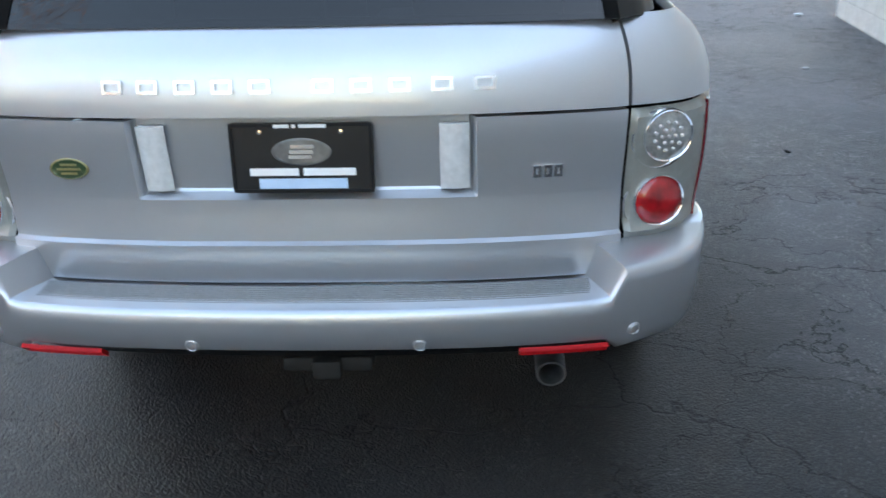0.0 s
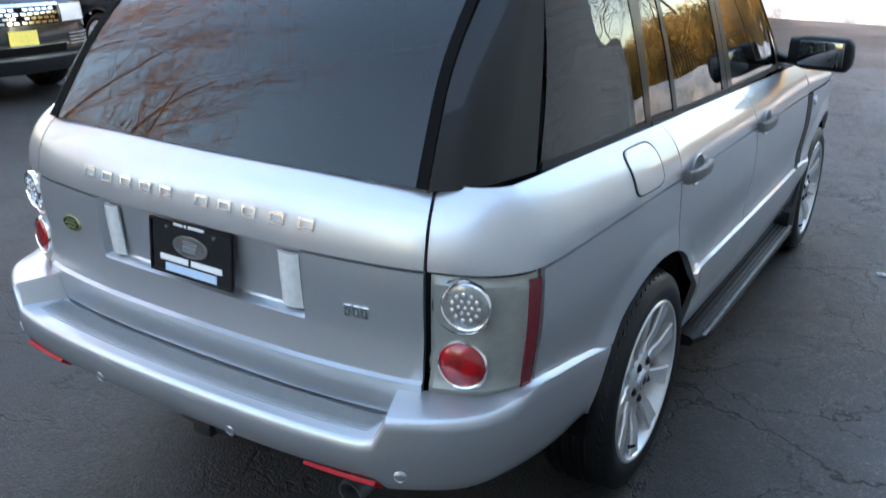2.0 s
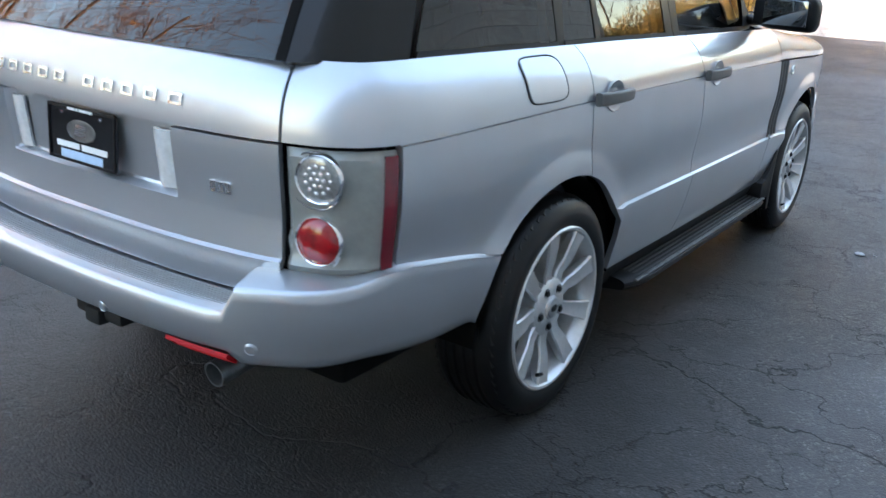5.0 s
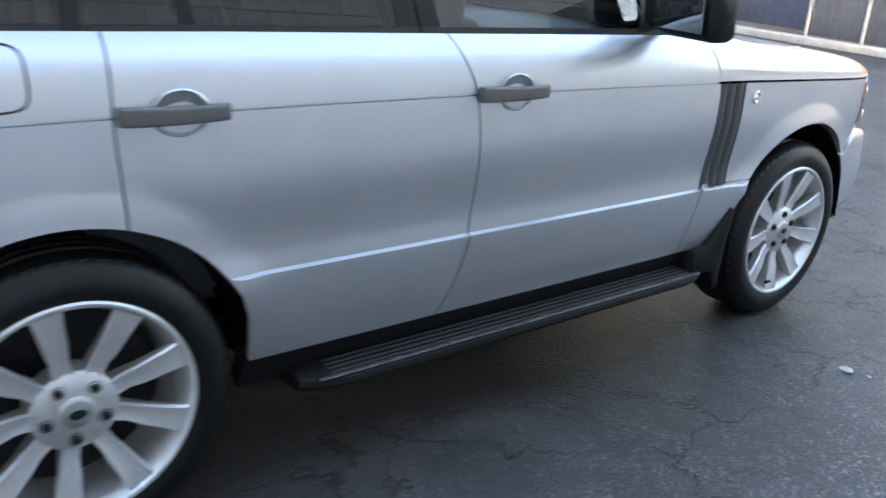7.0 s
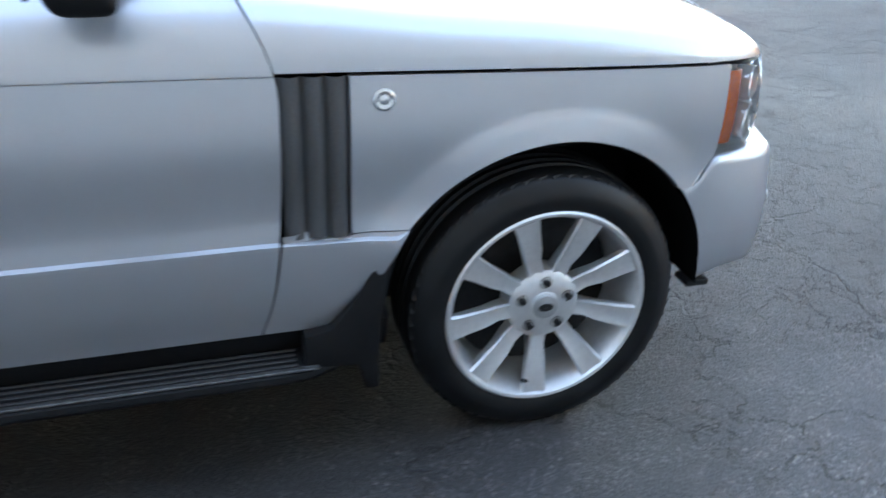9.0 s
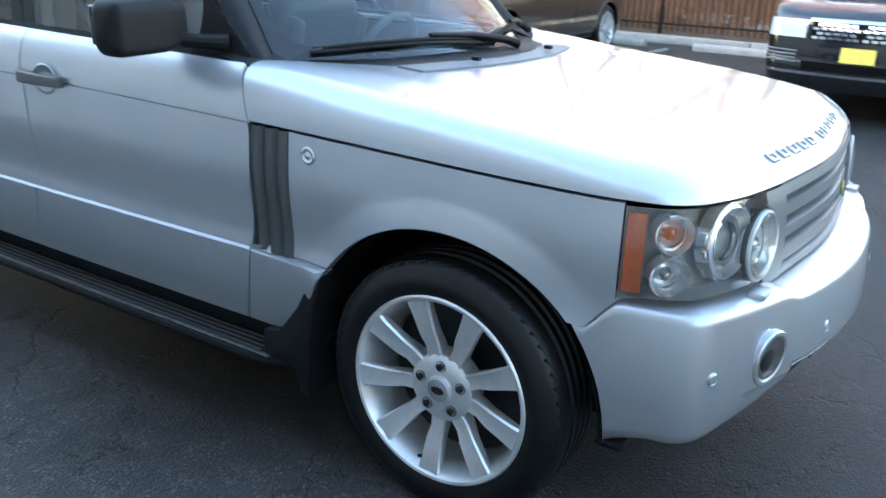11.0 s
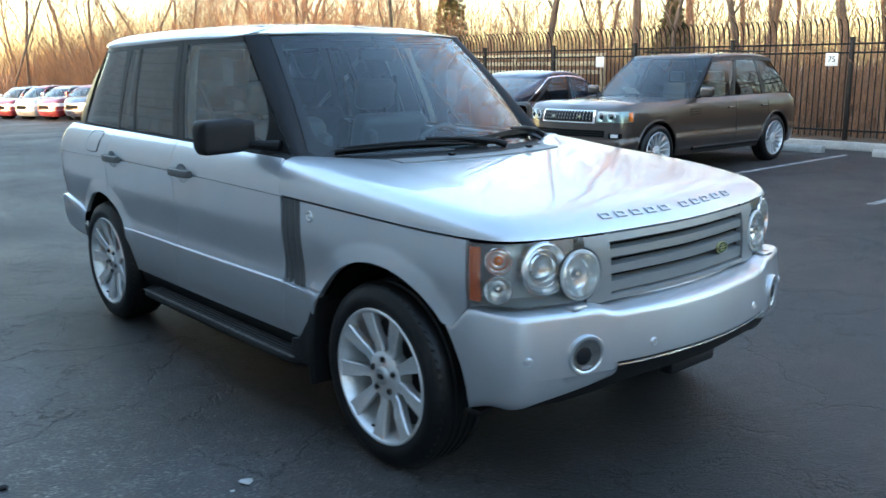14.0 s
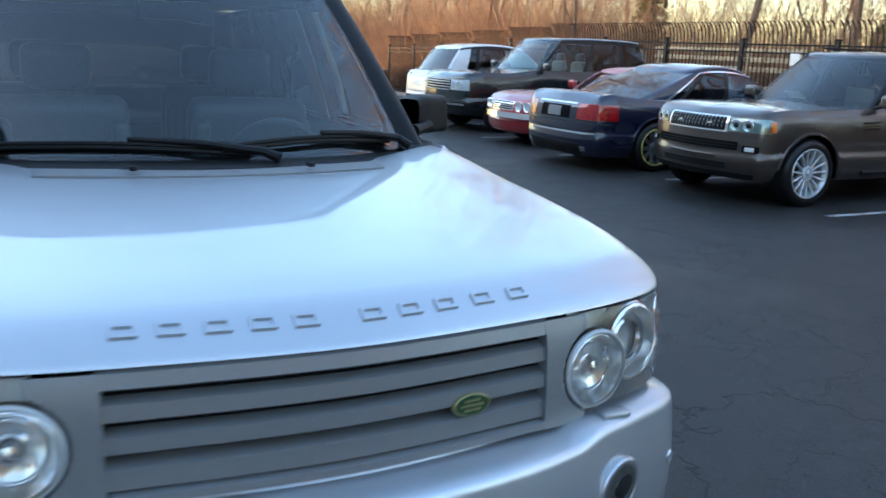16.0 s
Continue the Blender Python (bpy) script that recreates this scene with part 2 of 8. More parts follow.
    peb = ramp(t, grain.outputs["Distance"], [(0.0, (0.9, 0.9, 0.9)), (0.75, (0.0, 0.0, 0.0))])
    hh = mixc(t, 1.0, mixc(t, 0.5, fine, peb), total, "SUBTRACT")
    bump(t, hh, b, 0.85, 0.007)
    return m


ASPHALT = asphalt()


def mottled(name, stops, scale, rough=0.8, bumps=0.4, dist=0.02, stretch=(1, 1, 1), metal=0.0):
    m, t, b = nodes(name)
    v = coords(t, stretch)
    n = noise_tex(t, v, scale, 8.0, 0.6)
    n2 = noise_tex(t, v, scale * 9, 4.0)
    c = ramp(t, n, stops)
    c = mixc(t, 0.35, c, ramp(t, n2, [(0.3, tuple(k * 0.5 for k in stops[0][1])), (0.7, stops[-1][1])]))
    t.links.new(c, b.inputs["Base Color"])
    b.inputs["Roughness"].default_value = rough
    b.inputs["Metallic"].default_value = metal
    bump(t, n2, b, bumps, dist)
    return m


SNOW = mottled("old_snow", [(0.3, (0.26, 0.26, 0.26)), (0.6, (0.56, 0.57, 0.58))], 1.6, 0.75, 0.6, 0.05)
CONCRETE = mottled("weathered_concrete", [(0.3, (0.26, 0.25, 0.23)), (0.7, (0.42, 0.41, 0.38))], 4.0, 0.85, 0.4, 0.006)
LEAFLIT = mottled("leaf_litter", [(0.3, (0.035, 0.024, 0.016)), (0.5, (0.09, 0.062, 0.038)), (0.7, (0.17, 0.12, 0.08))], 3.0, 0.95, 0.8, 0.05)
BARK = mottled("bark", [(0.3, (0.06, 0.042, 0.030)), (0.7, (0.20, 0.14, 0.10))], 5.0, 0.9, 0.8, 0.02, (1, 1, 0.25))
TWIG = mottled("twig_bark", [(0.3, (0.10, 0.053, 0.030)), (0.7, (0.33, 0.185, 0.105))], 3.0, 0.9, 0.2, 0.01)
STRIP_M = plain("worn_grey_strip", (0.040, 0.040, 0.042), 0.5, var=0.15, scale=60)
IRON = plain("black_iron", (0.008, 0.0075, 0.0075), 0.6, var=0.3, scale=30, spec=0.2)
LINE_M = mottled("worn_line_paint", [(0.38, (0.07, 0.07, 0.07)), (0.62, (0.48, 0.48, 0.47))], 9.0, 0.7, 0.2, 0.003)
EVERGREEN = mottled("evergreen_leaf", [(0.3, (0.05, 0.07, 0.02)), (0.7, (0.16, 0.15, 0.05))], 2.0, 0.8, 0.2, 0.01)
HEDGE_M = mottled("bronzed_hedge_leaf", [(0.3, (0.23, 0.155, 0.038)), (0.7, (0.47, 0.33, 0.085))], 1.2, 0.8, 0.2, 0.01)
BLOCK_M = mottled("painted_block", [(0.3, (0.47, 0.46, 0.437)), (0.7, (0.59, 0.58, 0.555))], 2.0, 0.8, 0.5, 0.006)
GATE_M = plain("grey_sheet_metal", (0.13, 0.135, 0.145), 0.5, metal=0.4, var=0.15, scale=5)
GALV = plain("galvanised_steel", (0.45, 0.46, 0.47), 0.4, metal=0.8, var=0.2, scale=15)

# ---------------------------------------------------------------- mesh tools


def obj(name, bm, mat, parent=None, label="", smooth=True, sharp=32, doubles=1e-5):
    if doubles:
        bmesh.ops.remove_doubles(bm, verts=bm.verts, dist=doubles)
    me = bpy.data.meshes.new(name)
    bm.normal_update()
    bm.to_mesh(me)
    bm.free()
    if isinstance(mat, (list, tuple)):
        for x in mat:
            me.materials.append(x)
    else:
        me.materials.append(mat)
    if smooth:
        me.shade_smooth()
        me.set_sharp_from_angle(angle=radians(sharp))
    ob = new(name, me)
    if parent is not None:
        ob.parent = parent
    if label:
        ob["label"] = label
    return ob


def part(name, bm, mat, parent, label="", smooth=True, sharp=32):
    return obj(name, bm, mat, parent, label, smooth, sharp)


def thing(name, label, category, group="", kind="", at=(0, 0, 0), turn=0.0):
    e = new(name)
    e.empty_display_size = 0.2
    e.matrix_world = pose(*at, 0, 0, turn)
    return tagged(e, label, category, group, kind)


def curve_of(xs, ys):
    """A smooth curve through some stations."""
    xs, ys = np.array(xs, float), np.array(ys, float)
    d = np.gradient(ys, xs)

    def f(x):
        x = min(max(x, xs[0]), xs[-1])
        i = min(max(int(np.searchsorted(xs, x)) - 1, 0), len(xs) - 2)
        h = xs[i + 1] - xs[i]
        t = (x - xs[i]) / h
        return float((1 + 2 * t) * (1 - t) ** 2 * ys[i] + t * (1 - t) ** 2 * h * d[i] + t * t * (3 - 2 * t) * ys[i + 1] + t * t * (t - 1) * h * d[i + 1])

    return f


def table(xs, ys):
    xs, ys = list(xs), list(ys)
    return lambda x: float(np.interp(x, xs, ys))


def smooth01(t):
    t = min(max(t, 0.0), 1.0)
    return t * t * (3 - 2 * t)


def sheet(bm, fn, us, vs, flip=False):
    """A grid of faces over the parameters us and vs."""
    g = [[bm.verts.new(fn(u, v)) for v in vs] for u in us]
    for i in range(len(us) - 1):
        for j in range(len(vs) - 1):
            q = [g[i][j], g[i + 1][j], g[i + 1][j + 1], g[i][j + 1]]
            if flip:
                q.reverse()
            bm.faces.new(q)
    return g


def rim_back(bm, depth, merge=1e-4):
    """Turns the free edges of a sheet inwards, so that it has thickness."""
    bmesh.ops.remove_doubles(bm, verts=bm.verts, dist=merge)
    bm.normal_update()
    norms = {}
    edges = [e for e in bm.edges if len(e.link_faces) == 1]
    for e in edges:
        for v in e.verts:
            norms[v] = v.normal.copy()
    out = bmesh.ops.extrude_edge_only(bm, edges=edges)["geom"]
    fresh = [v for v in out if isinstance(v, bmesh.types.BMVert)]
    by = {tuple(round(c, 6) for c in v.co): n for v, n in norms.items()}
    for v in fresh:
        n = by.get(tuple(round(c, 6) for c in v.co))
        if n is not None:
            v.co -= n * depth
    return bm


def lin(a, b, n):
    return [a + (b - a) * i / n for i in range(n + 1)]


def box(bm, c, s, bevel=0.0, turn=None, seg=2):
    """A box of centre c and size s, its edges rounded by bevel."""
    r = bmesh.ops.create_cube(bm, size=1.0)
    vs = r["verts"]
    m = Matrix.Translation(c) @ (turn.to_4x4() if turn is not None else Matrix()) @ Matrix.Diagonal((*s, 1))
    bmesh.ops.transform(bm, matrix=m, verts=vs)
    if bevel:
        es = list({e for v in vs for e in v.link_edges})
        bmesh.ops.bevel(bm, geom=es, offset=bevel, segments=seg, profile=0.5, affect="EDGES")
    return bm


def prism(bm, pts, a, b, axis="y", bevel=0.0):
    """A flat outline of pts drawn out from a to b along an axis."""
    def at(p, h):
        return {"y": (p[0], h, p[1]), "x": (h, p[0], p[1]), "z": (p[0], p[1], h)}[axis]
    lo = [bm.verts.new(at(p, a)) for p in pts]
    hi = [bm.verts.new(at(p, b)) for p in pts]
    n = len(pts)
    fs = [bm.faces.new(lo), bm.faces.new(hi[::-1])]
    for i in range(n):
        fs.append(bm.faces.new((lo[i], hi[i], hi[(i + 1) % n], lo[(i + 1) % n])))
    bmesh.ops.recalc_face_normals(bm, faces=fs)
    if bevel:
        es = list({e for f in fs for e in f.edges})
        bmesh.ops.bevel(bm, geom=es, offset=bevel, segments=2, profile=0.5, affect="EDGES")
    return bm


def lathe(bm, prof, n=32, m=None, closed=False):
    """Turns a profile of (radius, height) about the z axis of m."""
    m = m or Matrix()
    rings = [[bm.verts.new(m @ Vector((r * math.cos(2 * math.pi * k / n), r * math.sin(2 * math.pi * k / n), h))) for k in range(n)] for r, h in prof]
    pairs = list(zip(rings, rings[1:])) + ([(rings[-1], rings[0])] if closed else [])
    for a, b in pairs:
        for k in range(n):
            bm.faces.new((a[k], a[(k + 1) % n], b[(k + 1) % n], b[k]))
    return bm


def tube(bm, pts, r, n=8, cap=True):
    """A round bar along points; r a radius or one for each point."""
    pts = [Vector(p) for p in pts]
    rs = r if isinstance(r, (list, tuple)) else [r] * len(pts)
    rings = []
    side = None
    for i, p in enumerate(pts):
        d = (pts[min(i + 1, len(pts) - 1)] - pts[max(i - 1, 0)]).normalized()
        if side is None:
            side = d.orthogonal().normalized()
        side = (side - d * side.dot(d)).normalized()
        up = d.cross(side)
        rings.append([bm.verts.new(p + (side * math.cos(2 * math.pi * k / n) + up * math.sin(2 * math.pi * k / n)) * rs[i]) for k in range(n)])
    for a, b in zip(rings, rings[1:]):
        for k in range(n):
            bm.faces.new((a[k], a[(k + 1) % n], b[(k + 1) % n], b[k]))
    if cap:
        bm.faces.new(rings[0][::-1])
        bm.faces.new(rings[-1])
    return bm


def frame_of(origin, out, up=(0, 0, 1)):
    """A frame whose z axis points along out and whose y axis leans towards up."""
    z = Vector(out).normalized()
    x = Vector(up).cross(z).normalized()
    y = z.cross(x)
    m = Matrix((x, y, z)).transposed().to_4x4()
    m.translation = Vector(origin)
    return m

# ---------------------------------------------------------------- ground
LOT_W = -12.75          # kerb along the western fence
FENCE_X = -13.45
bm = bmesh.new()
def fall(y):
    """The lot dips gently towards its southern end."""
    return -0.030 * min(40.0, max(0.0, -16.0 - y)) * smooth01((-16.0 - y) / 6)


sheet(bm, lambda x, y: Vector((x, y, fall(y))), lin(-400, 400, 20), [-400, -200, -100, -70, -60, -56] + lin(-54, -14, 40) + [0, 30, 60, 100, 200, 400])
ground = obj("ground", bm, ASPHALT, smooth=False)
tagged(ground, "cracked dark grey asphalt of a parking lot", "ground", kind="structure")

# wooded soil beyond the lot, a low sheet with a ragged rise
bm = bmesh.new()


def soil(u, v):
    x, y = LOT_W - 0.16 - 60 * u, -60 + 120 * v
    h = fall(y) + 0.10 + 0.05 * noise.noise(Vector((x * 0.5, y * 0.5, 0))) + (0.9 * smooth01((LOT_W - x - 3) / 25)) + 0.25 * noise.noise(Vector((x * 0.15, y * 0.15, 3))) * smooth01((LOT_W - x - 1) / 5)
    return Vector((x, y, h))


sheet(bm, soil, [k * k for k in lin(0, 1, 50)], lin(0, 1, 120), flip=True)
woods_floor = obj("woodland_ground", bm, LEAFLIT)
tagged(woods_floor, "brown leaf-covered woodland ground behind the fence", "ground", kind="structure")

# snow lying in patches among the leaves
for k in range(14):
    bm = bmesh.new()
    cx, cy = LOT_W - 2.2 - random.random() * 5, -9 + k * 1.9
    rx, ry = 0.35 + random.random() * 0.7, 0.5 + random.random() * 0.9
    lathe(bm, [(1, 0.0), (0.85, 0.05), (0.5, 0.09), (0.0001, 0.10)], 18, Matrix.Translation((cx, cy, 0.14)) @ Matrix.Diagonal((rx, ry, 1.3, 1)))
    for v in bm.verts:
        v.co += Vector((noise.noise(v.co * 1.7), noise.noise(v.co * 1.7 + Vector((5, 0, 0))), 0)) * 0.3
    tagged(obj("snow_patch", bm, SNOW), "patch of old snow on the leaves", "snow", kind="stuff")

# kerb
for k in range(14):
    bm = bmesh.new()
    box(bm, (LOT_W - 0.08, -27 + k * 3.02, 0.075 + fall(-27 + k * 3.02)), (0.16, 3.0, 0.15), 0.02)
    ob = obj("kerb", bm, CONCRETE)
    tagged(ob, "weathered concrete kerb along the lot", "kerb", "kerb stones", "structure")

# parking lines and wheel stops
BAY, BAY0 = 2.52, -2.50
for k in range(-9, 6):
    y = BAY0 + BAY * k
    bm = bmesh.new()
    sheet(bm, lambda x, v: Vector((x, y + 0.05 * v + 0.006 * noise.noise(Vector((x * 3, y, v))), 0.004)), lin(-12.0, -7.0, 40), [-1, 1])
    tagged(obj("bay_line", bm, LINE_M, smooth=False), "worn white parking bay line", "road marking", "bay lines", "structure")
bm = bmesh.new()
prism(bm, [(-0.085, 0), (0.085, 0), (0.07, 0.09), (0.045, 0.125), (-0.045, 0.125), (-0.07, 0.09)], -0.83, 0.83, "y", 0.012)
stop = obj("wheel_stop", bm, CONCRETE)
tagged(stop, "pale weathered concrete wheel stop on the asphalt", "wheel stop", "wheel stops")
stop.matrix_world = pose(-12.05, BAY0 - BAY / 2, 0)
for k in range(-8, 5):
    if k != -1:
        copy_thing(stop, pose(-12.05 + 0.03 * random.random(), BAY0 + BAY * (k + 0.5), 0, 0, 0, random.uniform(-1.5, 1.5)))

# loose leaves, chips and stones on the asphalt
for (x, y, r) in ((1.457, 1.211, 0.024), (1.53, 1.24, 0.010), (1.60, 1.30, 0.010), (2.05, 4.25, 0.035), (3.1, 3.0, 0.03), (2.6, 6.6, 0.03), (4.05, 6.0, 0.05), (3.0, 7.6, 0.03)):
    bm = bmesh.new()
    bmesh.ops.create_icosphere(bm, subdivisions=2, radius=r)
    for v in bm.verts:
        v.co *= 1 + 0.5 * noise.noise(v.co * 40 + Vector((x, y, 0)))
        v.co.z *= 0.35
    bmesh.ops.translate(bm, vec=(x, y, r * 0.22), verts=bm.verts)
    tagged(obj("pale_chip", bm, SNOW), "small pale chip lying on the asphalt", "litter", "loose chips")
for (x, y, r) in ((2.18, 0.62, 0.020), (0.05, -3.35, 0.012), (-0.35, -3.3, 0.014), (0.15, -2.95, 0.013), (1.4, 3.9, 0.03)):
    bm = bmesh.new()
    bmesh.ops.create_icosphere(bm, subdivisions=2, radius=r)
    for v in bm.verts:
        v.co *= 1 + 0.6 * noise.noise(v.co * 50 + Vector((x, y, 0)))
        v.co.z *= 0.5
    bmesh.ops.translate(bm, vec=(x, y, r * 0.25), verts=bm.verts)
    tagged(obj("dark_crumb", bm, IRON), "dark crumb of asphalt on the ground", "litter", "loose crumbs")

# ---------------------------------------------------------------- the building beside the lot
WALL_YAW, WALL_H = -7.4, 5.90
CORNER = Vector((4.43, 5.9, 0))
wall_m = Matrix.Translation(CORNER) @ Matrix.Rotation(radians(WALL_YAW), 4, "Z")
bm = bmesh.new()
for cx, cy, sx, sy in ((0.133, -16.0, 0.25, 32.0), (13.883, -16.0, 0.25, 32.0), (7.008, -0.125, 13.5, 0.25), (7.008, -31.875, 13.5, 0.25)):
    box(bm, (cx, cy, WALL_H / 2), (sx, sy, WALL_H))
bmesh.ops.transform(bm, matrix=wall_m, verts=bm.verts)
wall = obj("wall_east", bm, CONCRETE, smooth=False)
tagged(wall, "pale painted concrete block wall of a building", "wall", kind="structure")
bm = bmesh.new()
box(bm, (7.0, -16.0, WALL_H + 0.06), (14.3, 32.3, 0.14), 0.02)
bmesh.ops.transform(bm, matrix=wall_m, verts=bm.verts)
slab = bmesh.new()
box(slab, (7.008, -16.0, WALL_H - 0.30), (13.49, 31.49, 0.20))
bmesh.ops.transform(slab, matrix=wall_m, verts=slab.verts)
tagged(obj("roof", slab, CONCRETE, smooth=False), "flat concrete roof of the building", "roof", kind="structure")
tagged(obj("roof_coping", bm, GATE_M, smooth=False), "grey metal coping on the building", "coping", kind="structure")

# ---------------------------------------------------------------- iron fence, panel by panel
def fence_panel(with_sign=False):
    f = thing("fence_panel", "black iron picket fence panel with outward-curled tips", "fence", "iron fence panels")
    bm = bmesh.new()
    box(bm, (0, 0, 1.05), (0.075, 0.075, 1.86), 0.006)
    box(bm, (0, 0, 1.99), (0.095, 0.095, 0.03), 0.006)
    part("post", bm, IRON, f)
    for z in (0.30, 1.72, 1.88):
        bm = bmesh.new()
        box(bm, (0, 1.22, z), (0.040, 2.36, 0.035), 0.004)
        part("rail", bm, IRON, f)
    bm = bmesh.new()
    pts = [(0, 0, 0.18), (0, 0, 1.95), (0.012, 0, 2.10), (0.05, 0, 2.22), (0.115, 0, 2.31), (0.19, 0, 2.345)]
    tube(bm, pts, [0.0125] * 5 + [0.007], 4)
    first = obj("picket", bm, IRON, f)
    first.location.y = 0.115
    for k in range(1, 20):
        o = new("picket", first.data)
        o.parent = f
        o.location.y = 0.115 + k * 0.117
    return f


first_panel = fence_panel()
first_panel.matrix_world = pose(FENCE_X, -3.20, 0)
for k in range(-11, 10):
    if k:
        copy_thing(first_panel, pose(FENCE_X, -3.20 + k * 2.42, fall(-3.20 + k * 2.42), 0, 0, 0))
for k in range(8):
    copy_thing(first_panel, pose(-9.6 + k * 2.42, 21.2, 0, 0, 0, -90))

# bay numbers on the fence
SIGN_M = plain("weathered_white_sign", (0.58, 0.58, 0.57), 0.5, var=0.06, scale=20)
for k, (y, txt) in enumerate(((-9.0, ""), (-6.3, ""), (-3.55, "75"), (-1.0, "76"), (1.5, ""), (4.2, ""), (7.7, "79"))):
    sg = thing("bay_sign", "small white parking bay number sign on the fence", "sign", "bay number signs", at=(FENCE_X + 0.03, y, 1.60))
    bm = bmesh.new()
    box(bm, (0, 0, 0), (0.006, 0.235, 0.235), 0.002)
    part("panel", bm, SIGN_M, sg)
    if txt:
        cu = bpy.data.curves.new("number", "FONT")
        cu.body, cu.size, cu.align_x, cu.align_y, cu.extrude = txt, 0.15, "CENTER", "CENTER", 0.0006
        o = new("number", cu)
        o.data.materials.append(TRIM)
        o.parent = sg
        o.matrix_local = pose(0.0045, 0, 0, 90, 0, 90)

for k, (x, z) in enumerate(((-3.9, 1.55), (-0.4, 1.55), (3.2, 1.55))):
    sg = thing("bay_sign", "small white parking bay number sign on the fence", "sign", "bay number signs", at=(x, 21.15, z))
    bm = bmesh.new()
    box(bm, (0, 0, 0), (0.27, 0.006, 0.27), 0.002)
    part("panel", bm, SIGN_M, sg)

# ---------------------------------------------------------------- ploughed snow at the far end
bm = bmesh.new()


def bank(u, v):
    x = -4.6 + 24 * u
    prof = math.sin(math.pi * min(1, max(0, v))) ** 0.75
    n1 = noise.fractal(Vector((x * 0.9, v * 2.0, 1.3)), 0.8, 2.0, 5)
    h = prof * (0.95 + 0.22 * noise.noise(Vector((x * 0.5, 0, 7))) + 0.22 * n1)
    h *= smooth01(u / 0.03) * smooth01((1 - u) / 0.05)
    return Vector((x, 18.55 + 2.0 * v + 0.12 * n1 + 0.15 * noise.noise(Vector((x * 0.7, 9, 0))), max(0.0, h) - 0.02))


sheet(bm, bank, lin(0, 1, 160), lin(0, 1, 18), flip=False)
bmesh.ops.recalc_face_normals(bm, faces=bm.faces)
tagged(obj("snow_bank", bm, SNOW, sharp=80), "dirty ploughed bank of snow along the fence", "snow", kind="stuff")

# grey sheet-metal gates of a refuse enclosure, with a blue-grey screened fence beside them
gate = thing("enclosure_gate", "grey sheet metal gates on galvanised posts", "gate", at=(-6.25, 13.9, 0), turn=-11)
for x in (0.0, 1.25, 2.5):
    bm = bmesh.new()
    tube(bm, [(x, 0, 0), (x, 0, 1.86)], 0.045, 12)
    part("post", bm, GALV, gate)
for x in (0.06, 1.31):
    bm = bmesh.new()
    box(bm, (x + 0.565, 0, 0.95), (1.12, 0.03, 1.66), 0.004)
    for j in range(9):
        box(bm, (x + 0.06 + j * 0.125, -0.018, 0.95), (0.03, 0.012, 1.62), 0.003)
    part("leaf", bm, GATE_M, gate, "ribbed grey metal gate leaf")
SCREEN = plain("blue_grey_screen", (0.045, 0.055, 0.085), 0.7, var=0.25, scale=6)
for k in range(4):
    scr = thing("screened_fence", "chain-link fence covered with dark blue screening", "fence", "screened fence bays", at=(-8.7 - 2.4 * k, 14.4 + 0.3 * k, 0), turn=-7)
    bm = bmesh.new()
    box(bm, (1.2, 0, 1.05), (2.36, 0.012, 1.8), 0.003)
    part("screen", bm, SCREEN, scr)
    bm = bmesh.new()
    tube(bm, [(0, 0, 0), (0, 0, 2.1)], 0.03, 10)
    part("post", bm, GALV, scr)
bm = bmesh.new()
box(bm, (-6.6, 12.75, 0.06), (4.6, 0.35, 0.13), 0.02)
bmesh.ops.transform(bm, matrix=Matrix.Rotation(radians(-4), 4, "Z"), verts=bm.verts)
tagged(obj("far_kerb", bm, CONCRETE), "sandy concrete kerb before the enclosure", "kerb", kind="structure")

# ---------------------------------------------------------------- bare trees


def bare_tree(seed, height, spread, forks=3, levels=4):
    """A leafless tree: a tapered trunk, limbs and fine twigs."""
    rnd = random.Random(seed)
    trunk, twigs = bmesh.new(), bmesh.new()

    def grow(p, d, length, r, lev):
        n = 6 if lev == 0 else 4 if lev == 1 else 3
        pts, q, dd = [p], p.copy(), d.copy()
        for k in range(n):
            dd = (dd + Vector((rnd.uniform(-1, 1), rnd.uniform(-1, 1), rnd.uniform(-0.3, 0.5))) * (0.24 if lev == 0 else 0.17 + 0.07 * lev)).normalized()
            q = q + dd * (length / n)
            pts.append(q.copy())
        tube(trunk if lev < 2 else twigs, pts, [r * (1 - 0.55 * i / n) for i in range(n + 1)], (8, 6, 4, 3, 3)[lev], cap=False)
        if lev + 1 < levels:
            cnt = forks + (3 if lev == 0 else 2 if lev == 1 else 1 if lev == 2 else 0)
            for k in range(cnt):
                t = (0.24 if lev == 0 else 0.15) + (0.76 if lev == 0 else 0.85) * (k + rnd.random() * 0.6) / cnt
                t = min(t, 1.0)
                i = min(int(t * n), n - 1)
                base = pts[i].lerp(pts[i + 1], t * n - i)
                az = rnd.uniform(0, 2 * math.pi)
                out = Vector((math.cos(az), math.sin(az), rnd.uniform(0.35, 1.2))).normalized()
                nd_ = (dd * 0.5 + out * spread).normalized()
                grow(base, nd_, length * rnd.uniform(0.48, 0.74) * (0.92 if lev else 0.80), max(0.009, r * (1 - 0.55 * t) * rnd.uniform(0.26, 0.40)), lev + 1)

    grow(Vector((0, 0, -0.1)), Vector((rnd.uniform(-0.16, 0.16), rnd.uniform(-0.16, 0.16), 1)).normalized(), height, height * 0.0082, 0)
    return trunk, twigs


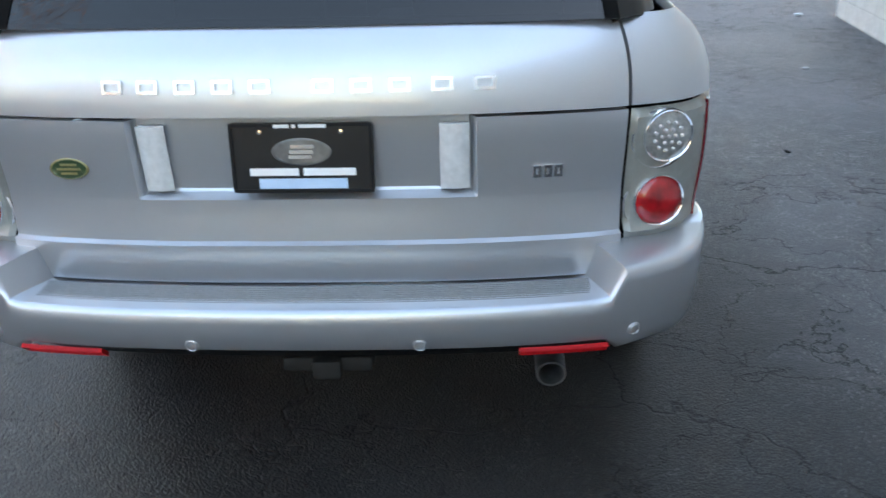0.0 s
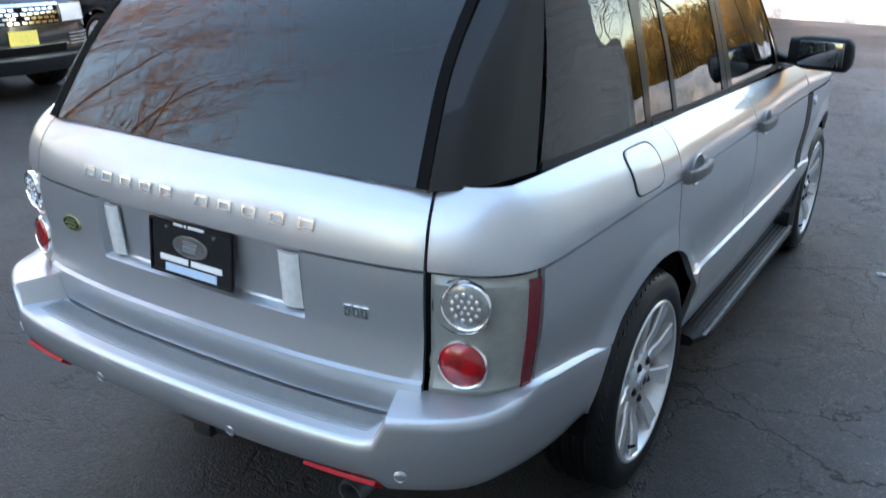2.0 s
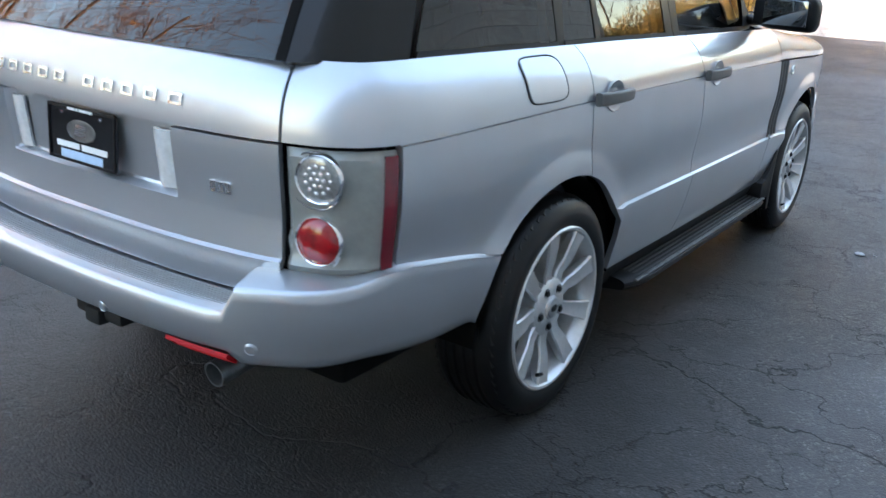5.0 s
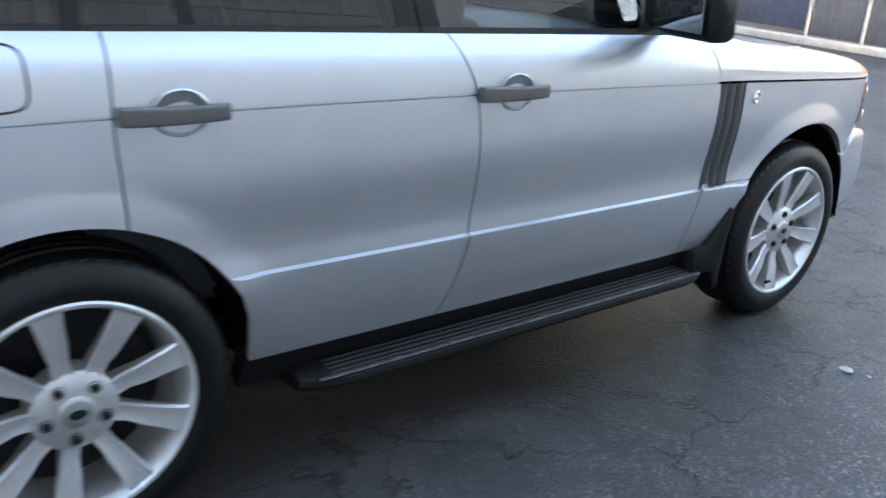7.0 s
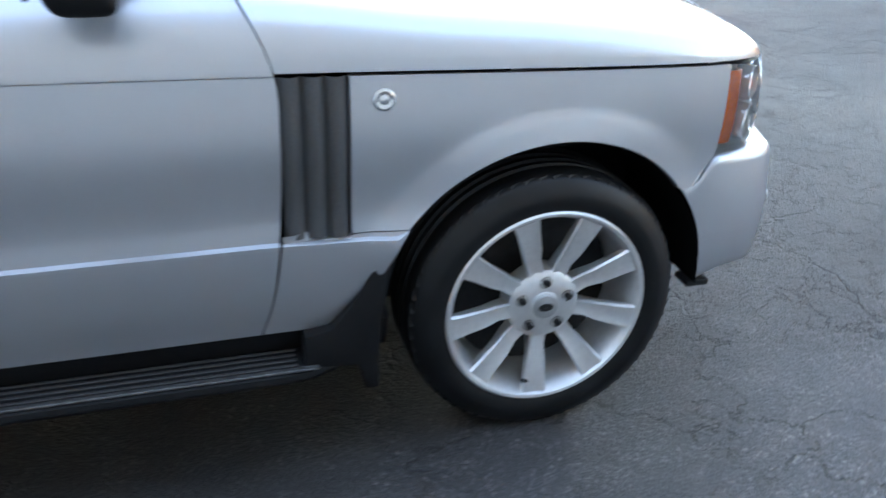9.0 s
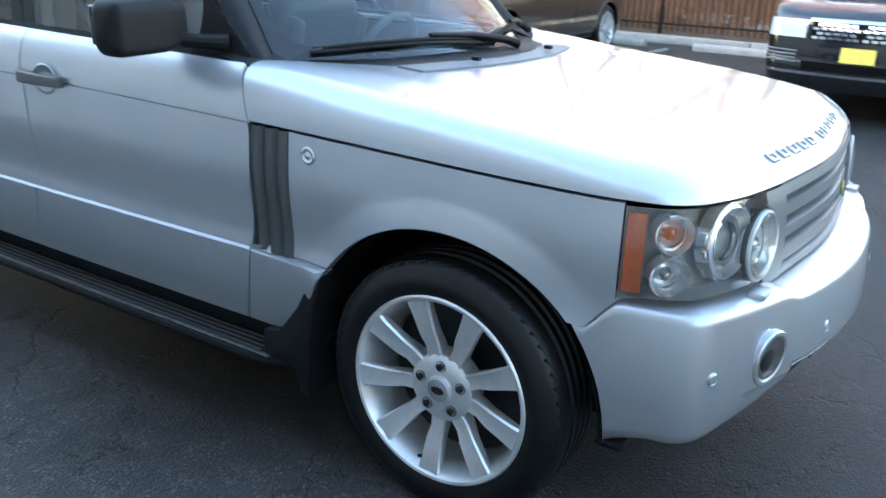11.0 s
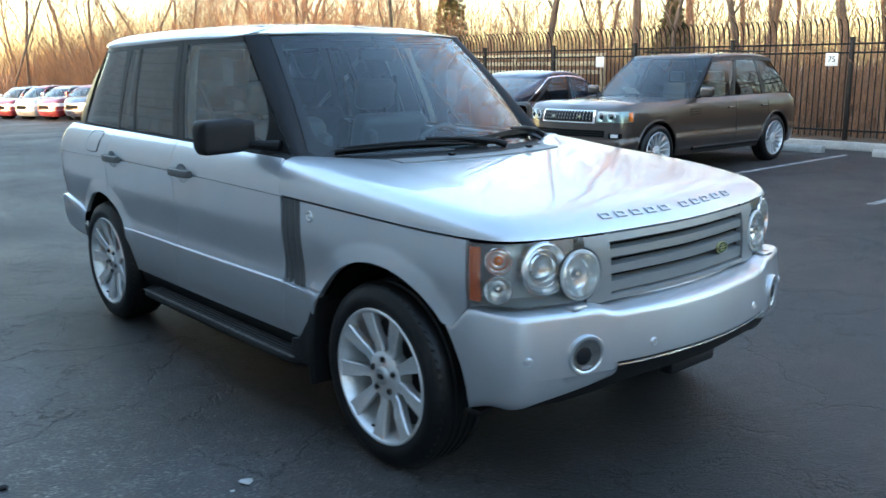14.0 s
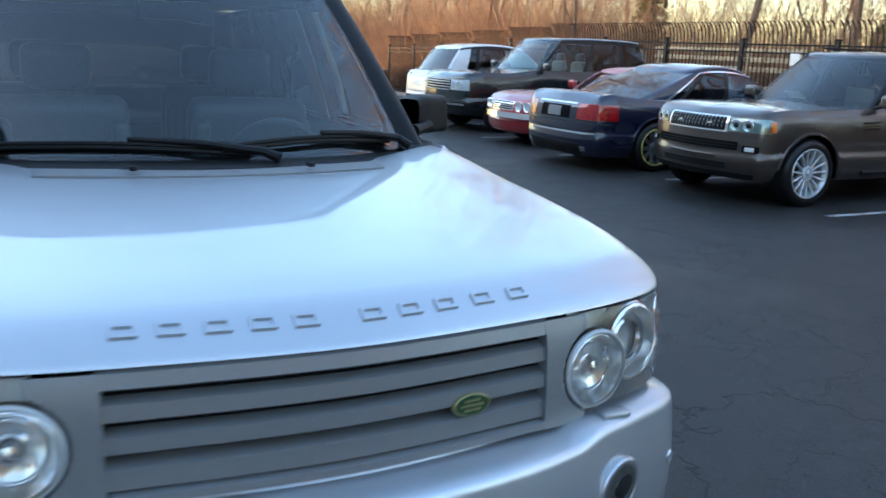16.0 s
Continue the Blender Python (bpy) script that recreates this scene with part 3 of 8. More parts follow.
TREES = []
for k in range(6):
    h = (9.5, 11.5, 8.0, 12.5, 10.0, 7.0)[k]
    tb, tw = bare_tree(40 + k, h, 1.0, levels=5, forks=3)
    t = thing("bare_tree", "tall leafless winter tree behind the fence", "tree", "bare trees")
    part("trunk", tb, BARK, t)
    part("crown", tw, TWIG, t, "crown of bare twigs")
    TREES.append(t)


def plant(k, x, y, z, turn, size):
    if not TREES[k].get("used"):
        TREES[k]["used"] = 1
        TREES[k].matrix_world = pose(x, y, z, 0, 0, turn) @ Matrix.Scale(size, 4)
    else:
        o = copy_thing(TREES[k], pose(x, y, z, 0, 0, turn))
        o.scale = (size,) * 3


rnd = random.Random(5)
for i, (x, y, sz) in enumerate(((-16.0, -13.5, 1.1), (-16.8, -10.4, 1.25), (-16.2, -7.3, 1.1), (-17.3, -4.6, 1.25), (-16.4, -1.2, 1.1), (-17.0, 2.4, 1.2), (-16.3, 5.5, 1.0))):
    plant((1, 3, 4)[i % 3], x, y, 0.1, 50 * i, sz)      # the tall ones close to the fence
spots = []
for i in range(400):
    x, y = -14.6 - 30 * rnd.random() ** 1.4, -62 + 80 * rnd.random()
    if all((x - a) ** 2 + (y - b) ** 2 > 2.2 for a, b in spots):
        spots.append((x, y))
for i, (x, y) in enumerate(spots[:92]):
    plant(i % 6, x, y, fall(y) + 0.05 + 0.9 * smooth01((LOT_W - x - 3) / 25), rnd.uniform(0, 360), rnd.uniform(0.75, 1.2))
for i in range(32):          # along the southern end and behind the starting point
    plant(i % 6, -30 + i * 1.85 + rnd.uniform(-0.5, 0.5), -50 - 14 * rnd.random(), -1.0, rnd.uniform(0, 360), rnd.uniform(0.8, 1.25))
for i in range(14):          # beyond the snow
    plant(i % 6, -16 + i * 2.6 + rnd.uniform(-0.8, 0.8), 24 + 5 * rnd.random(), 0, rnd.uniform(0, 360), rnd.uniform(0.8, 1.1))
for i in range(9):          # far to the east, past the building
    plant(i % 6, 30 + 6 * rnd.random(), -6 + i * 7.0 + rnd.uniform(-1, 1), 0, rnd.uniform(0, 360), rnd.uniform(0.8, 1.15))


# scrub: countless thin stems and twigs
def scrub(name, n, place, hmin, hmax, label, mat=TWIG, r=0.010, bend=0.35):
    rs = random.Random(name + str(n))
    vs, fs = [], []
    for i in range(n):
        x, y, z = place(rs)
        h = rs.uniform(hmin, hmax)
        a, w = rs.uniform(0, 2 * math.pi), r * rs.uniform(0.5, 1.3)
        lean = Vector((rs.uniform(-1, 1), rs.uniform(-1, 1), 0)) * bend * h
        side = Vector((math.cos(a), math.sin(a), 0)) * w
        side2 = Vector((-math.sin(a), math.cos(a), 0)) * w
        b = len(vs)
        for t, k in ((0, 1.0), (0.5, 0.8), (1.0, 0.25)):
            c = Vector((x, y, z)) + Vector((0, 0, h * t)) + lean * t * t
            vs += [c + side * k, c - side * 0.5 * k + side2 * k, c - side * 0.5 * k - side2 * k]
        for q in (0, 3):
            for j in range(3):
                fs.append((b + q + j, b + q + (j + 1) % 3, b + q + 3 + (j + 1) % 3, b + q + 3 + j))
    me = bpy.data.meshes.new(name)
    me.from_pydata([tuple(v) for v in vs], [], fs)
    me.materials.append(mat)
    ob = new(name, me)
    return tagged(ob, label, "scrub", kind="stuff")


scrub("scrub", 17000, lambda q: (-14.2 - 22 * q.random() ** 1.3, -60 + 80 * q.random(), 0.0 - 0.4), 0.9, 4.0, "brown winter scrub and saplings behind the fence")
scrub("fine_scrub", 14000, lambda q: (-16 - 24 * q.random(), -62 + 82 * q.random(), 0.3 + 4.6 * q.random() ** 1.4), 0.5, 1.9, "brown winter scrub and saplings behind the fence", r=0.007, bend=0.9)
scrub("far_scrub", 9000, lambda q: (-13.8 - 9 * q.random(), -64 + 44 * q.random(), fall(-40) + 0.2), 1.5, 5.5, "dense orange-brown scrub behind the fence", r=0.012, bend=0.5)
scrub("fence_scrub", 6500, lambda q: (-13.9 - 4.5 * q.random(), -34 + 54 * q.random(), -0.1), 0.8, 3.6, "thicket of brown stems close behind the fence", r=0.010, bend=0.8)
scrub("twig_canopy", 9000, lambda q: (-15 - 17 * q.random(), -62 + 80 * q.random(), 2.5 + 7.5 * q.random() ** 1.2), 0.7, 2.6, "haze of fine bare twigs among the tree crowns", r=0.0065, bend=1.3)
scrub("twig_tangle", 3500, lambda q: (-15 - 9 * q.random(), -14 + 22 * q.random(), 1.8 + 6.5 * q.random() ** 1.1), 0.8, 2.8, "tangle of fine bare branches behind the fence", r=0.0075, bend=1.5)
scrub("south_scrub", 5000, lambda q: (-32 + 60 * q.random(), -46 - 14 * q.random(), -1.0), 0.8, 4.0, "brown winter scrub at the end of the lot", r=0.014)


# leafy masses: many small leaf blades gathered in clumps
def foliage(name, clumps, per, label, mat, leaf=0.09):
    rs = random.Random(name)
    vs, fs = [], []
    for (cx, cy, cz, rad) in clumps:
        for i in range(per):
            d = Vector((rs.gauss(0, 1), rs.gauss(0, 1), rs.gauss(0, 1))).normalized() * rad * rs.uniform(0.55, 1.0)
            c = Vector((cx, cy, cz)) + d
            u = Vector((rs.gauss(0, 1), rs.gauss(0, 1), rs.gauss(0, 1))).normalized()
            w = u.orthogonal().normalized()
            s = leaf * rs.uniform(0.6, 1.4)
            b = len(vs)
            vs += [c - u * s, c + w * s * 0.5, c + u * s, c - w * s * 0.5]
            fs.append((b, b + 1, b + 2, b + 3))
    me = bpy.data.meshes.new(name)
    me.from_pydata([tuple(v) for v in vs], [], fs)
    me.materials.append(mat)
    return tagged(new(name, me), label, "foliage", kind="stuff")


rs = random.Random(9)
hedge_h = table([-20, 3, 7, 26], [8.2, 8.0, 3.4, 3.0])
spots_h = [(-16 + 38 * rs.random(), 22.4 + 2.6 * rs.random(), rs.random(), rs.uniform(0.5, 0.9)) for i in range(900)]
foliage("hedge_foliage", [(x, y, 0.5 + hedge_h(x) * k, r) for x, y, k, r in spots_h], 330,
        "tall golden-brown evergreen hedge beyond the snow", HEDGE_M, 0.052)
foliage("hedge_heart", [(x, y + 2.6, 0.5 + 0.94 * hedge_h(x) * k, r * 1.2) for x, y, k, r in spots_h], 70,
        "shaded inner growth of the golden-brown hedge", HEDGE_M, 0.17)
foliage("east_hedge", [(31 + 4 * rs.random(), -14 + 70 * rs.random(), 0.5 + 4.6 * rs.random(), rs.uniform(0.8, 1.4)) for i in range(300)], 70,
        "dark evergreen belt beyond the building", EVERGREEN, 0.22)
for (x, y, h) in ((-19.5, -21.0, 6.5), (-17.0, -9.5, 3.0)):
    ev = thing("evergreen_tree", "slim green conifer among the bare trees", "tree", at=(x, y, 0.3))
    bm = bmesh.new()
    tube(bm, [(0, 0, 0), (0, 0, h * 0.9)], [0.09, 0.02], 7)
    part("trunk", bm, BARK, ev)
    cl = [(0.0 + 0.55 * (1 - k / 40) * math.cos(k * 2.4), 0.55 * (1 - k / 40) * math.sin(k * 2.4), 0.5 + (h - 0.6) * k / 40, 0.42 * (1.15 - k / 44)) for k in range(40)]
    fo = foliage("crown", cl, 90, "", EVERGREEN, 0.10)
    for key in ("kind", "category", "label"):
        if key in fo:
            del fo[key]
    fo.parent = ev

# lamp mast
mast = thing("lamp_mast", "slim dark lighting mast beyond the lot", "lamp post", at=(-16.5, -27.0, 0.3))
bm = bmesh.new()
tube(bm, [(0, 0, 0), (0, 0, 9.0)], [0.07, 0.04], 10)
part("pole", bm, IRON, mast)
bm = bmesh.new()
box(bm, (0.3, 0, 9.0), (0.7, 0.25, 0.10), 0.03)
part("lamp_head", bm, IRON, mast)

# pale timber barrier just behind the fence
PINE = mottled("pale_pine", [(0.3, (0.42, 0.33, 0.20)), (0.7, (0.60, 0.49, 0.32))], 3.0, 0.7, 0.3, 0.004, (1, 0.15, 1))
barrier = thing("timber_barrier", "pale timber rail barrier behind the iron fence", "barrier", at=(-14.35, -11.9, 0))
for y in (-2.25, -0.75, 0.75, 2.25):
    bm = bmesh.new()
    box(bm, (0, y, 0.90), (0.10, 0.10, 1.84), 0.01)
    part("post", bm, PINE, barrier)
for z in (0.95, 1.36, 1.57, 1.76):
    bm = bmesh.new()
    box(bm, (0.07, 0, z), (0.035, 4.7, 0.10), 0.006)
    part("rail", bm, PINE, barrier)

# ---------------------------------------------------------------- the silver off-roader
WHEEL_Y, WHEEL_Z = 1.44, 0.375
FRONT_ARCH, REAR_ARCH = 0.468, 0.450


def spline(pts, n=24):
    pts = [Vector((*p, 0)) for p in pts]
    ext = [Vector((-pts[1].x, pts[1].y, 0))] + pts + [Vector((-pts[-2].x, pts[-2].y, 0))]
    out = []
    for i in range(1, len(ext) - 2):
        a, b, c, d = ext[i - 1:i + 3]
        for k in range(n):
            t = k / n
            out.append(0.5 * ((2 * b) + (c - a) * t + (2 * a - 5 * b + 4 * c - d) * t * t + (3 * b - a - 3 * c + d) * t ** 3))
    out.append(pts[-1])
    return out


class Outline:
    """Half of a plan outline, from the middle of the tail round the side to the middle of the nose."""

    def __init__(self, pts):
        self.p = spline(pts)
        self.s = [0.0]
        for a, b in zip(self.p, self.p[1:]):
            self.s.append(self.s[-1] + (b - a).length)
        self.xs, self.ys = [p.x for p in self.p], [p.y for p in self.p]

    def at(self, s):
        sg = -1 if s < 0 else 1
        s = min(abs(s), self.s[-1])
        x, y = np.interp(s, self.s, self.xs), np.interp(s, self.s, self.ys)
        e = 0.02
        x0, y0 = np.interp(s - e, self.s, self.xs), np.interp(s - e, self.s, self.ys)
        x1, y1 = np.interp(s + e, self.s, self.xs), np.interp(s + e, self.s, self.ys)
        if s < e:
            x0, y0 = -x1, y1
        if s > self.s[-1] - e:
            x1, y1 = -x0, y0
        n = Vector((y1 - y0, -(x1 - x0), 0)).normalized()
        return Vector((sg * x, y, 0)), Vector((sg * n.x, n.y, 0))

    def by_y(self, y):
        return float(np.interp(y, self.ys, self.s))

    def rear_x(self, x):
        k = int(np.argmax(self.xs))
        return math.copysign(float(np.interp(abs(x), self.xs[:k + 1], self.s[:k + 1])), x)

    def front_x(self, x):
        k = int(np.argmax(self.xs))
        return math.copysign(float(np.interp(-abs(x), [-v for v in self.xs[k:]], self.s[k:])), x)


BODY = Outline([(0, -2.43), (0.35, -2.422), (0.60, -2.395), (0.725, -2.365), (0.843, -2.318), (0.918, -2.235), (0.943, -2.12), (0.956, -1.85),
                (0.970, -1.5), (0.982, -1.1), (0.988, 0), (0.984, 0.9), (0.978, 1.3), (0.966, 1.6), (0.948, 1.8), (0.925, 1.92), (0.885, 2.02),
                (0.81, 2.09), (0.65, 2.145), (0.4, 2.185), (0, 2.215)])
waist = curve_of([-2.45, -2.1, -1.2, -0.2, 0.8, 1.9, 2.3], [1.030, 1.036, 1.052, 1.050, 1.034, 0.998, 0.985])
crease = table([-2.5, -1.04, 0.75, 1.03, 2.3], [0.650, 0.641, 0.642, 0.632, 0.61])
SIDE_D = curve_of([0.28, 0.36, 0.46, 0.56, 0.64, 0.70, 0.80, 0.90, 1.0, 1.05, 1.10, 1.15, 1.19, 1.225],
                  [0.085, 0.050, 0.020, 0.006, 0.0, 0.004, 0.003, 0.0, 0.003, 0.006, 0.016, 0.039, 0.073, 0.122])
REAR_D = curve_of([0.55, 0.64, 0.735, 0.85, 0.95, 1.03, 1.08, 1.13, 1.17, 1.20, 1.23], [0.03, 0.008, 0.0, 0.006, 0.004, 0.003, 0.008, 0.022, 0.045, 0.072, 0.108])
FRONT_D = curve_of([0.6, 0.75, 0.85, 0.95, 1.03], [0.0, 0.0, 0.003, 0.015, 0.04])


def arch(y):
    """Height of the nearer wheel arch's edge over y; very low outside it."""
    h = -1.0
    for c in (-WHEEL_Y, WHEEL_Y):
        q = (FRONT_ARCH if c > 0 else REAR_ARCH) ** 2 - (y - c) ** 2
        if q > 0:
            h = max(h, WHEEL_Z + math.sqrt(q))
    return h


def flare(y, z):
    """How far the band round a wheel arch leans out of the flank."""
    c, big = (WHEEL_Y, FRONT_ARCH) if y > 0 else (-WHEEL_Y, REAR_ARCH)
    t = (big + 0.082 - math.hypot(y - c, z - WHEEL_Z)) / 0.082
    t = min(max(t, 0.0), 1.0)
    return 0.015 * t * min(1.0, t / 0.25) * smooth01((z - 0.50) / 0.10)


def skin(s, z, inset=0.0):
    """A point of the body's skin."""
    p, n = BODY.at(s)
    side, rear, front = n.x * n.x, max(0, -n.y) ** 2, max(0, n.y) ** 2
    zz = z - (crease(p.y) - 0.64)
    step = 0.013 * smooth01((z - crease(p.y)) / 0.005) * (1 - smooth01((z - crease(p.y) - 0.04) / 0.20))
    rstep = 0.014 * smooth01((z - 0.737) / 0.006) * (1 - smooth01((z - 0.78) / 0.25))
    d = side * (SIDE_D(zz) + step - flare(p.y, z)) + rear * (REAR_D(z) + rstep) + front * FRONT_D(z)
    q = p - n * (d + inset)
    return Vector((q.x, q.y, z))


def skin_normal(s, z):
    e = 0.004
    a = skin(s + e, z) - skin(s - e, z)
    b = skin(s, z + e) - skin(s, z - e)
    return a.cross(b).normalized()


def wall_of(bm, s0, s1, ns, levels, rows=1):
    """A stretch of skin between s0 and s1 (numbers or functions of z), through levels of (height over y, inset, rows up to it)."""
    f0 = s0 if callable(s0) else (lambda z: s0)
    f1 = s1 if callable(s1) else (lambda z: s1)
    cols = []
    for i in range(ns + 1):
        u = i / ns
        s = f0(0.85) * (1 - u) + f1(0.85) * u
        y = BODY.at(s)[0].y
        pts = []
        last = None
        for zf, ins, nr in levels:
            z = zf(y) if callable(zf) else zf
            z = max(z, min(arch(y), waist(y) - 0.03))
            if last is None:
                pts.append((z, ins))
            else:
                for k in range(1, nr + 1):
                    t = k / nr
                    pts.append((last[0] + (z - last[0]) * t, last[1] + (ins - last[1]) * t))
            last = (z, ins)
        cols.append([bm.verts.new(skin(f0(z) * (1 - u) + f1(z) * u, z, ins)) for z, ins in pts])
    for a, b in zip(cols, cols[1:]):
        for j in range(len(a) - 1):
            try:
                bm.faces.new((a[j], b[j], b[j + 1], a[j + 1]))
            except ValueError:
                pass
    return cols


def mirrored(bm):
    other = bm.copy()
    bmesh.ops.scale(other, vec=(-1, 1, 1), verts=other.verts)
    bmesh.ops.reverse_faces(other, faces=other.faces)
    return other


def both(name, bm, mat, parent, label="", **kw):
    """The same part on both flanks. Returns the near one and the far one."""
    other = mirrored(bm)
    return part(name, bm, mat, parent, label, **kw), part(name, other, mat, parent, label, **kw)


suv = thing("off_road_car", "silver four-door luxury off-road car parked on asphalt", "car")


def waist_up(y):
    return waist(y) + 0.0036


def waist_dn(y):
    return waist(y) - 0.0036


def belt(y):
    return float(np.interp(y, [-2.4, -2.0, -1.0, 0.0, 0.7], [1.218, 1.218, 1.212, 1.200, 1.190]))


LOW = [(lambda y: crease(y) - 0.012, 0, 6), (crease, 0, 2), (lambda y: crease(y) + 0.005, 0, 3), (lambda y: crease(y) + 0.06, 0, 5), (waist_dn, 0, 14)]
GROOVE = [(waist_dn, 0, 1), (lambda y: waist(y) - 0.0032, 0.010, 1), (lambda y: waist(y) + 0.0032, 0.010, 1), (waist_up, 0, 1)]
UP = [(waist_up, 0, 1), (belt, 0, 12)]


def dedge(zs, ys):
    f = curve_of(zs, ys)
    return lambda g: (lambda z: BODY.by_y(f(z) + g))


RD_REAR = dedge([0.4, 0.83, 1.05, 1.22], [-1.310, -1.312, -1.326, -1.318])
FD_REAR = dedge([0.40, 0.50, 0.64, 0.9, 1.05, 1.22], [-0.415, -0.372, -0.338, -0.330, -0.350, -0.412])
DOOR_Z, DOOR_Y = [0.38, 0.50, 0.64, 0.9, 1.03, 1.10, 1.20], [0.700, 0.735, 0.757, 0.772, 0.768, 0.745, 0.694]
DOOR_EDGE = curve_of(DOOR_Z, DOOR_Y)
FD_FRONT = dedge(DOOR_Z, DOOR_Y)
GAP = 0.0026

# dark inner body behind the shut lines
bm = bmesh.new()
sheet(bm, lambda s, z: skin(s, max(z, 0.56 if abs(BODY.at(s)[0].y) > 1.80 else 0.0) if BODY.at(s)[0].y < 0.70 else max(min(z, waist(BODY.at(s)[0].y) - 0.04), 0.56 if BODY.at(s)[0].y > 1.80 else 0.0), 0.035 + (0.30 if -0.49 < BODY.at(s)[0].y + WHEEL_Y < 0.49 or -0.49 < BODY.at(s)[0].y - WHEEL_Y < 0.49 else 0) * (1 if z < 0.82 else 0)),
      lin(BODY.by_y(-2.2), BODY.by_y(1.9), 90), [0.30, 0.45, 0.6, 0.819, 0.821, 0.95, 1.10, 1.17])
both("inner_body", bm, CAVITY, suv)

# rear quarter
bm = bmesh.new()
qlow = table([-2.2, -2.14, -1.83, -1.3], [0.728, 0.724, 0.660, 0.60])
wall_of(bm, BODY.by_y(-2.176), RD_REAR(-GAP), 34, [(qlow, 0, 1), (lambda y: max(qlow(y), crease(y)) + 0.05, 0, 4), (waist_dn, 0, 16)])
wall_of(bm, BODY.rear_x(0.722), BODY.by_y(-2.176), 16, UP)
wall_of(bm, BODY.by_y(-2.176), RD_REAR(-GAP), 34, GROOVE)
wall_of(bm, BODY.by_y(-2.176), RD_REAR(-GAP), 34, UP)
rim_back(bm, 0.022)
both("rear_quarter_panel", bm, SILVER, suv)

# doors
doors = {}
for nm, a, b in (("rear_door", RD_REAR(GAP), FD_REAR(-GAP)), ("front_door", FD_REAR(GAP), FD_FRONT(-GAP))):
    bm = bmesh.new()
    lv = [(0.392, 0, 1)] + LOW + GROOVE[1:] + UP[1:]
    wall_of(bm, a, b, 30, lv)
    rim_back(bm, 0.022)
    doors[nm] = both(nm, bm, SILVER, suv)

# front wing
bm = bmesh.new()
wall_of(bm, FD_FRONT(GAP), BODY.by_y(1.06), 10, [(0.392, 0, 1), (lambda y: crease(y) - 0.012, 0, 6), (crease, 0, 2), (lambda y: crease(y) + 0.005, 0, 3), (lambda y: 0.644 if y < 0.922 else 0.6495, 0, 2)])
flow = table([0.9, 1.04, 1.84, 1.92], [0.652, 0.652, 0.672, 0.762])
wall_of(bm, BODY.by_y(0.925), BODY.by_y(1.908), 44, [(flow, 0, 1), (lambda y: max(flow(y), 0.655) + 0.05, 0, 4), (waist_dn, 0, 14)])
rim_back(bm, 0.022)
both("front_wing", bm, SILVER, suv)

# louvred side vent
bm = bmesh.new()


def louvre(u, v):
    s = BODY.by_y(0.772) * (1 - u) + BODY.by_y(0.922) * u
    y = BODY.at(s)[0].y
    z = (crease(y) + 0.010) * (1 - v) + waist_dn(y) * v
    k = (u * 3) % 1.0 if u < 1 else 1.0
    return skin(s, z, 0.013 - 0.020 * math.sin(math.pi * min(1, k * 1.05)) ** 0.7 * (0.9 if k < 0.95 else 0))


sheet(bm, louvre, lin(0, 1, 36), lin(0, 1, 12))
both("side_vent", bm, VENT_M, suv, "dark grey louvred vent", sharp=60)

# sill below the doors
bm = bmesh.new()
sheet(bm, lambda s, z: skin(s, z, 0.012), lin(BODY.by_y(-1.02), BODY.by_y(1.02), 30), lin(0.29, 0.391, 6))
rim_back(bm, 0.05)
both("sill", bm, TRIM, suv)

# wheel-arch liners
for c, big in ((-WHEEL_Y, REAR_ARCH - 0.005), (WHEEL_Y, FRONT_ARCH - 0.005)):
    bm = bmesh.new()
    sheet(bm, lambda a, x: Vector((x, c + big * math.cos(a), WHEEL_Z + big * math.sin(a))), lin(0.0, math.pi, 28), [0.52, 0.70, 0.85, 0.935])
    r = [bm.verts.new((0.52, c + 0.5 * math.cos(a), WHEEL_Z + 0.5 * math.sin(a))) for a in lin(-0.15, math.pi + 0.15, 20)]
    bm.faces.new(r)
    both("arch_liner", bm, CAVITY, suv)

# ------------------------------------------------ tailgate
bm = bmesh.new()
XS = 0.714
wall_of(bm, BODY.rear_x(-XS), BODY.rear_x(XS), 40, [(waist_up, 0, 1), (1.222, 0, 14)])
rim_back(bm, 0.02)
part("upper_tailgate", bm, SILVER, suv)
bm = bmesh.new()
RX, RZ0 = 0.385, 0.842
rear_low = [(0.640, 0.004, 1), (0.725, 0, 5), (0.737, 0, 2), (0.743, 0, 3), (RZ0, 0, 5)]
wall_of(bm, BODY.rear_x(-XS), BODY.rear_x(XS), 44, rear_low)
for a, b in ((-XS, -RX), (RX, XS)):
    wall_of(bm, BODY.rear_x(a), BODY.rear_x(b), 12, [(RZ0, 0, 1), (waist_dn, 0, 10)])


def recess(u, v):
    x = -RX + 2 * RX * u
    z = RZ0 + (waist_dn(-2.43) - RZ0) * v
    e = min((RX - abs(x)) / 0.014, (z - RZ0) / 0.016, 1.0)
    return skin(BODY.rear_x(x), z, 0.030 * smooth01(e))


sheet(bm, recess, sorted(set(lin(0, 0.04, 6) + lin(0.04, 0.96, 24) + lin(0.96, 1, 6))), sorted(set(lin(0, 0.2, 6) + lin(0.2, 1, 8))))
rim_back(bm, 0.02, 0.002)
part("lower_tailgate", bm, SILVER, suv)
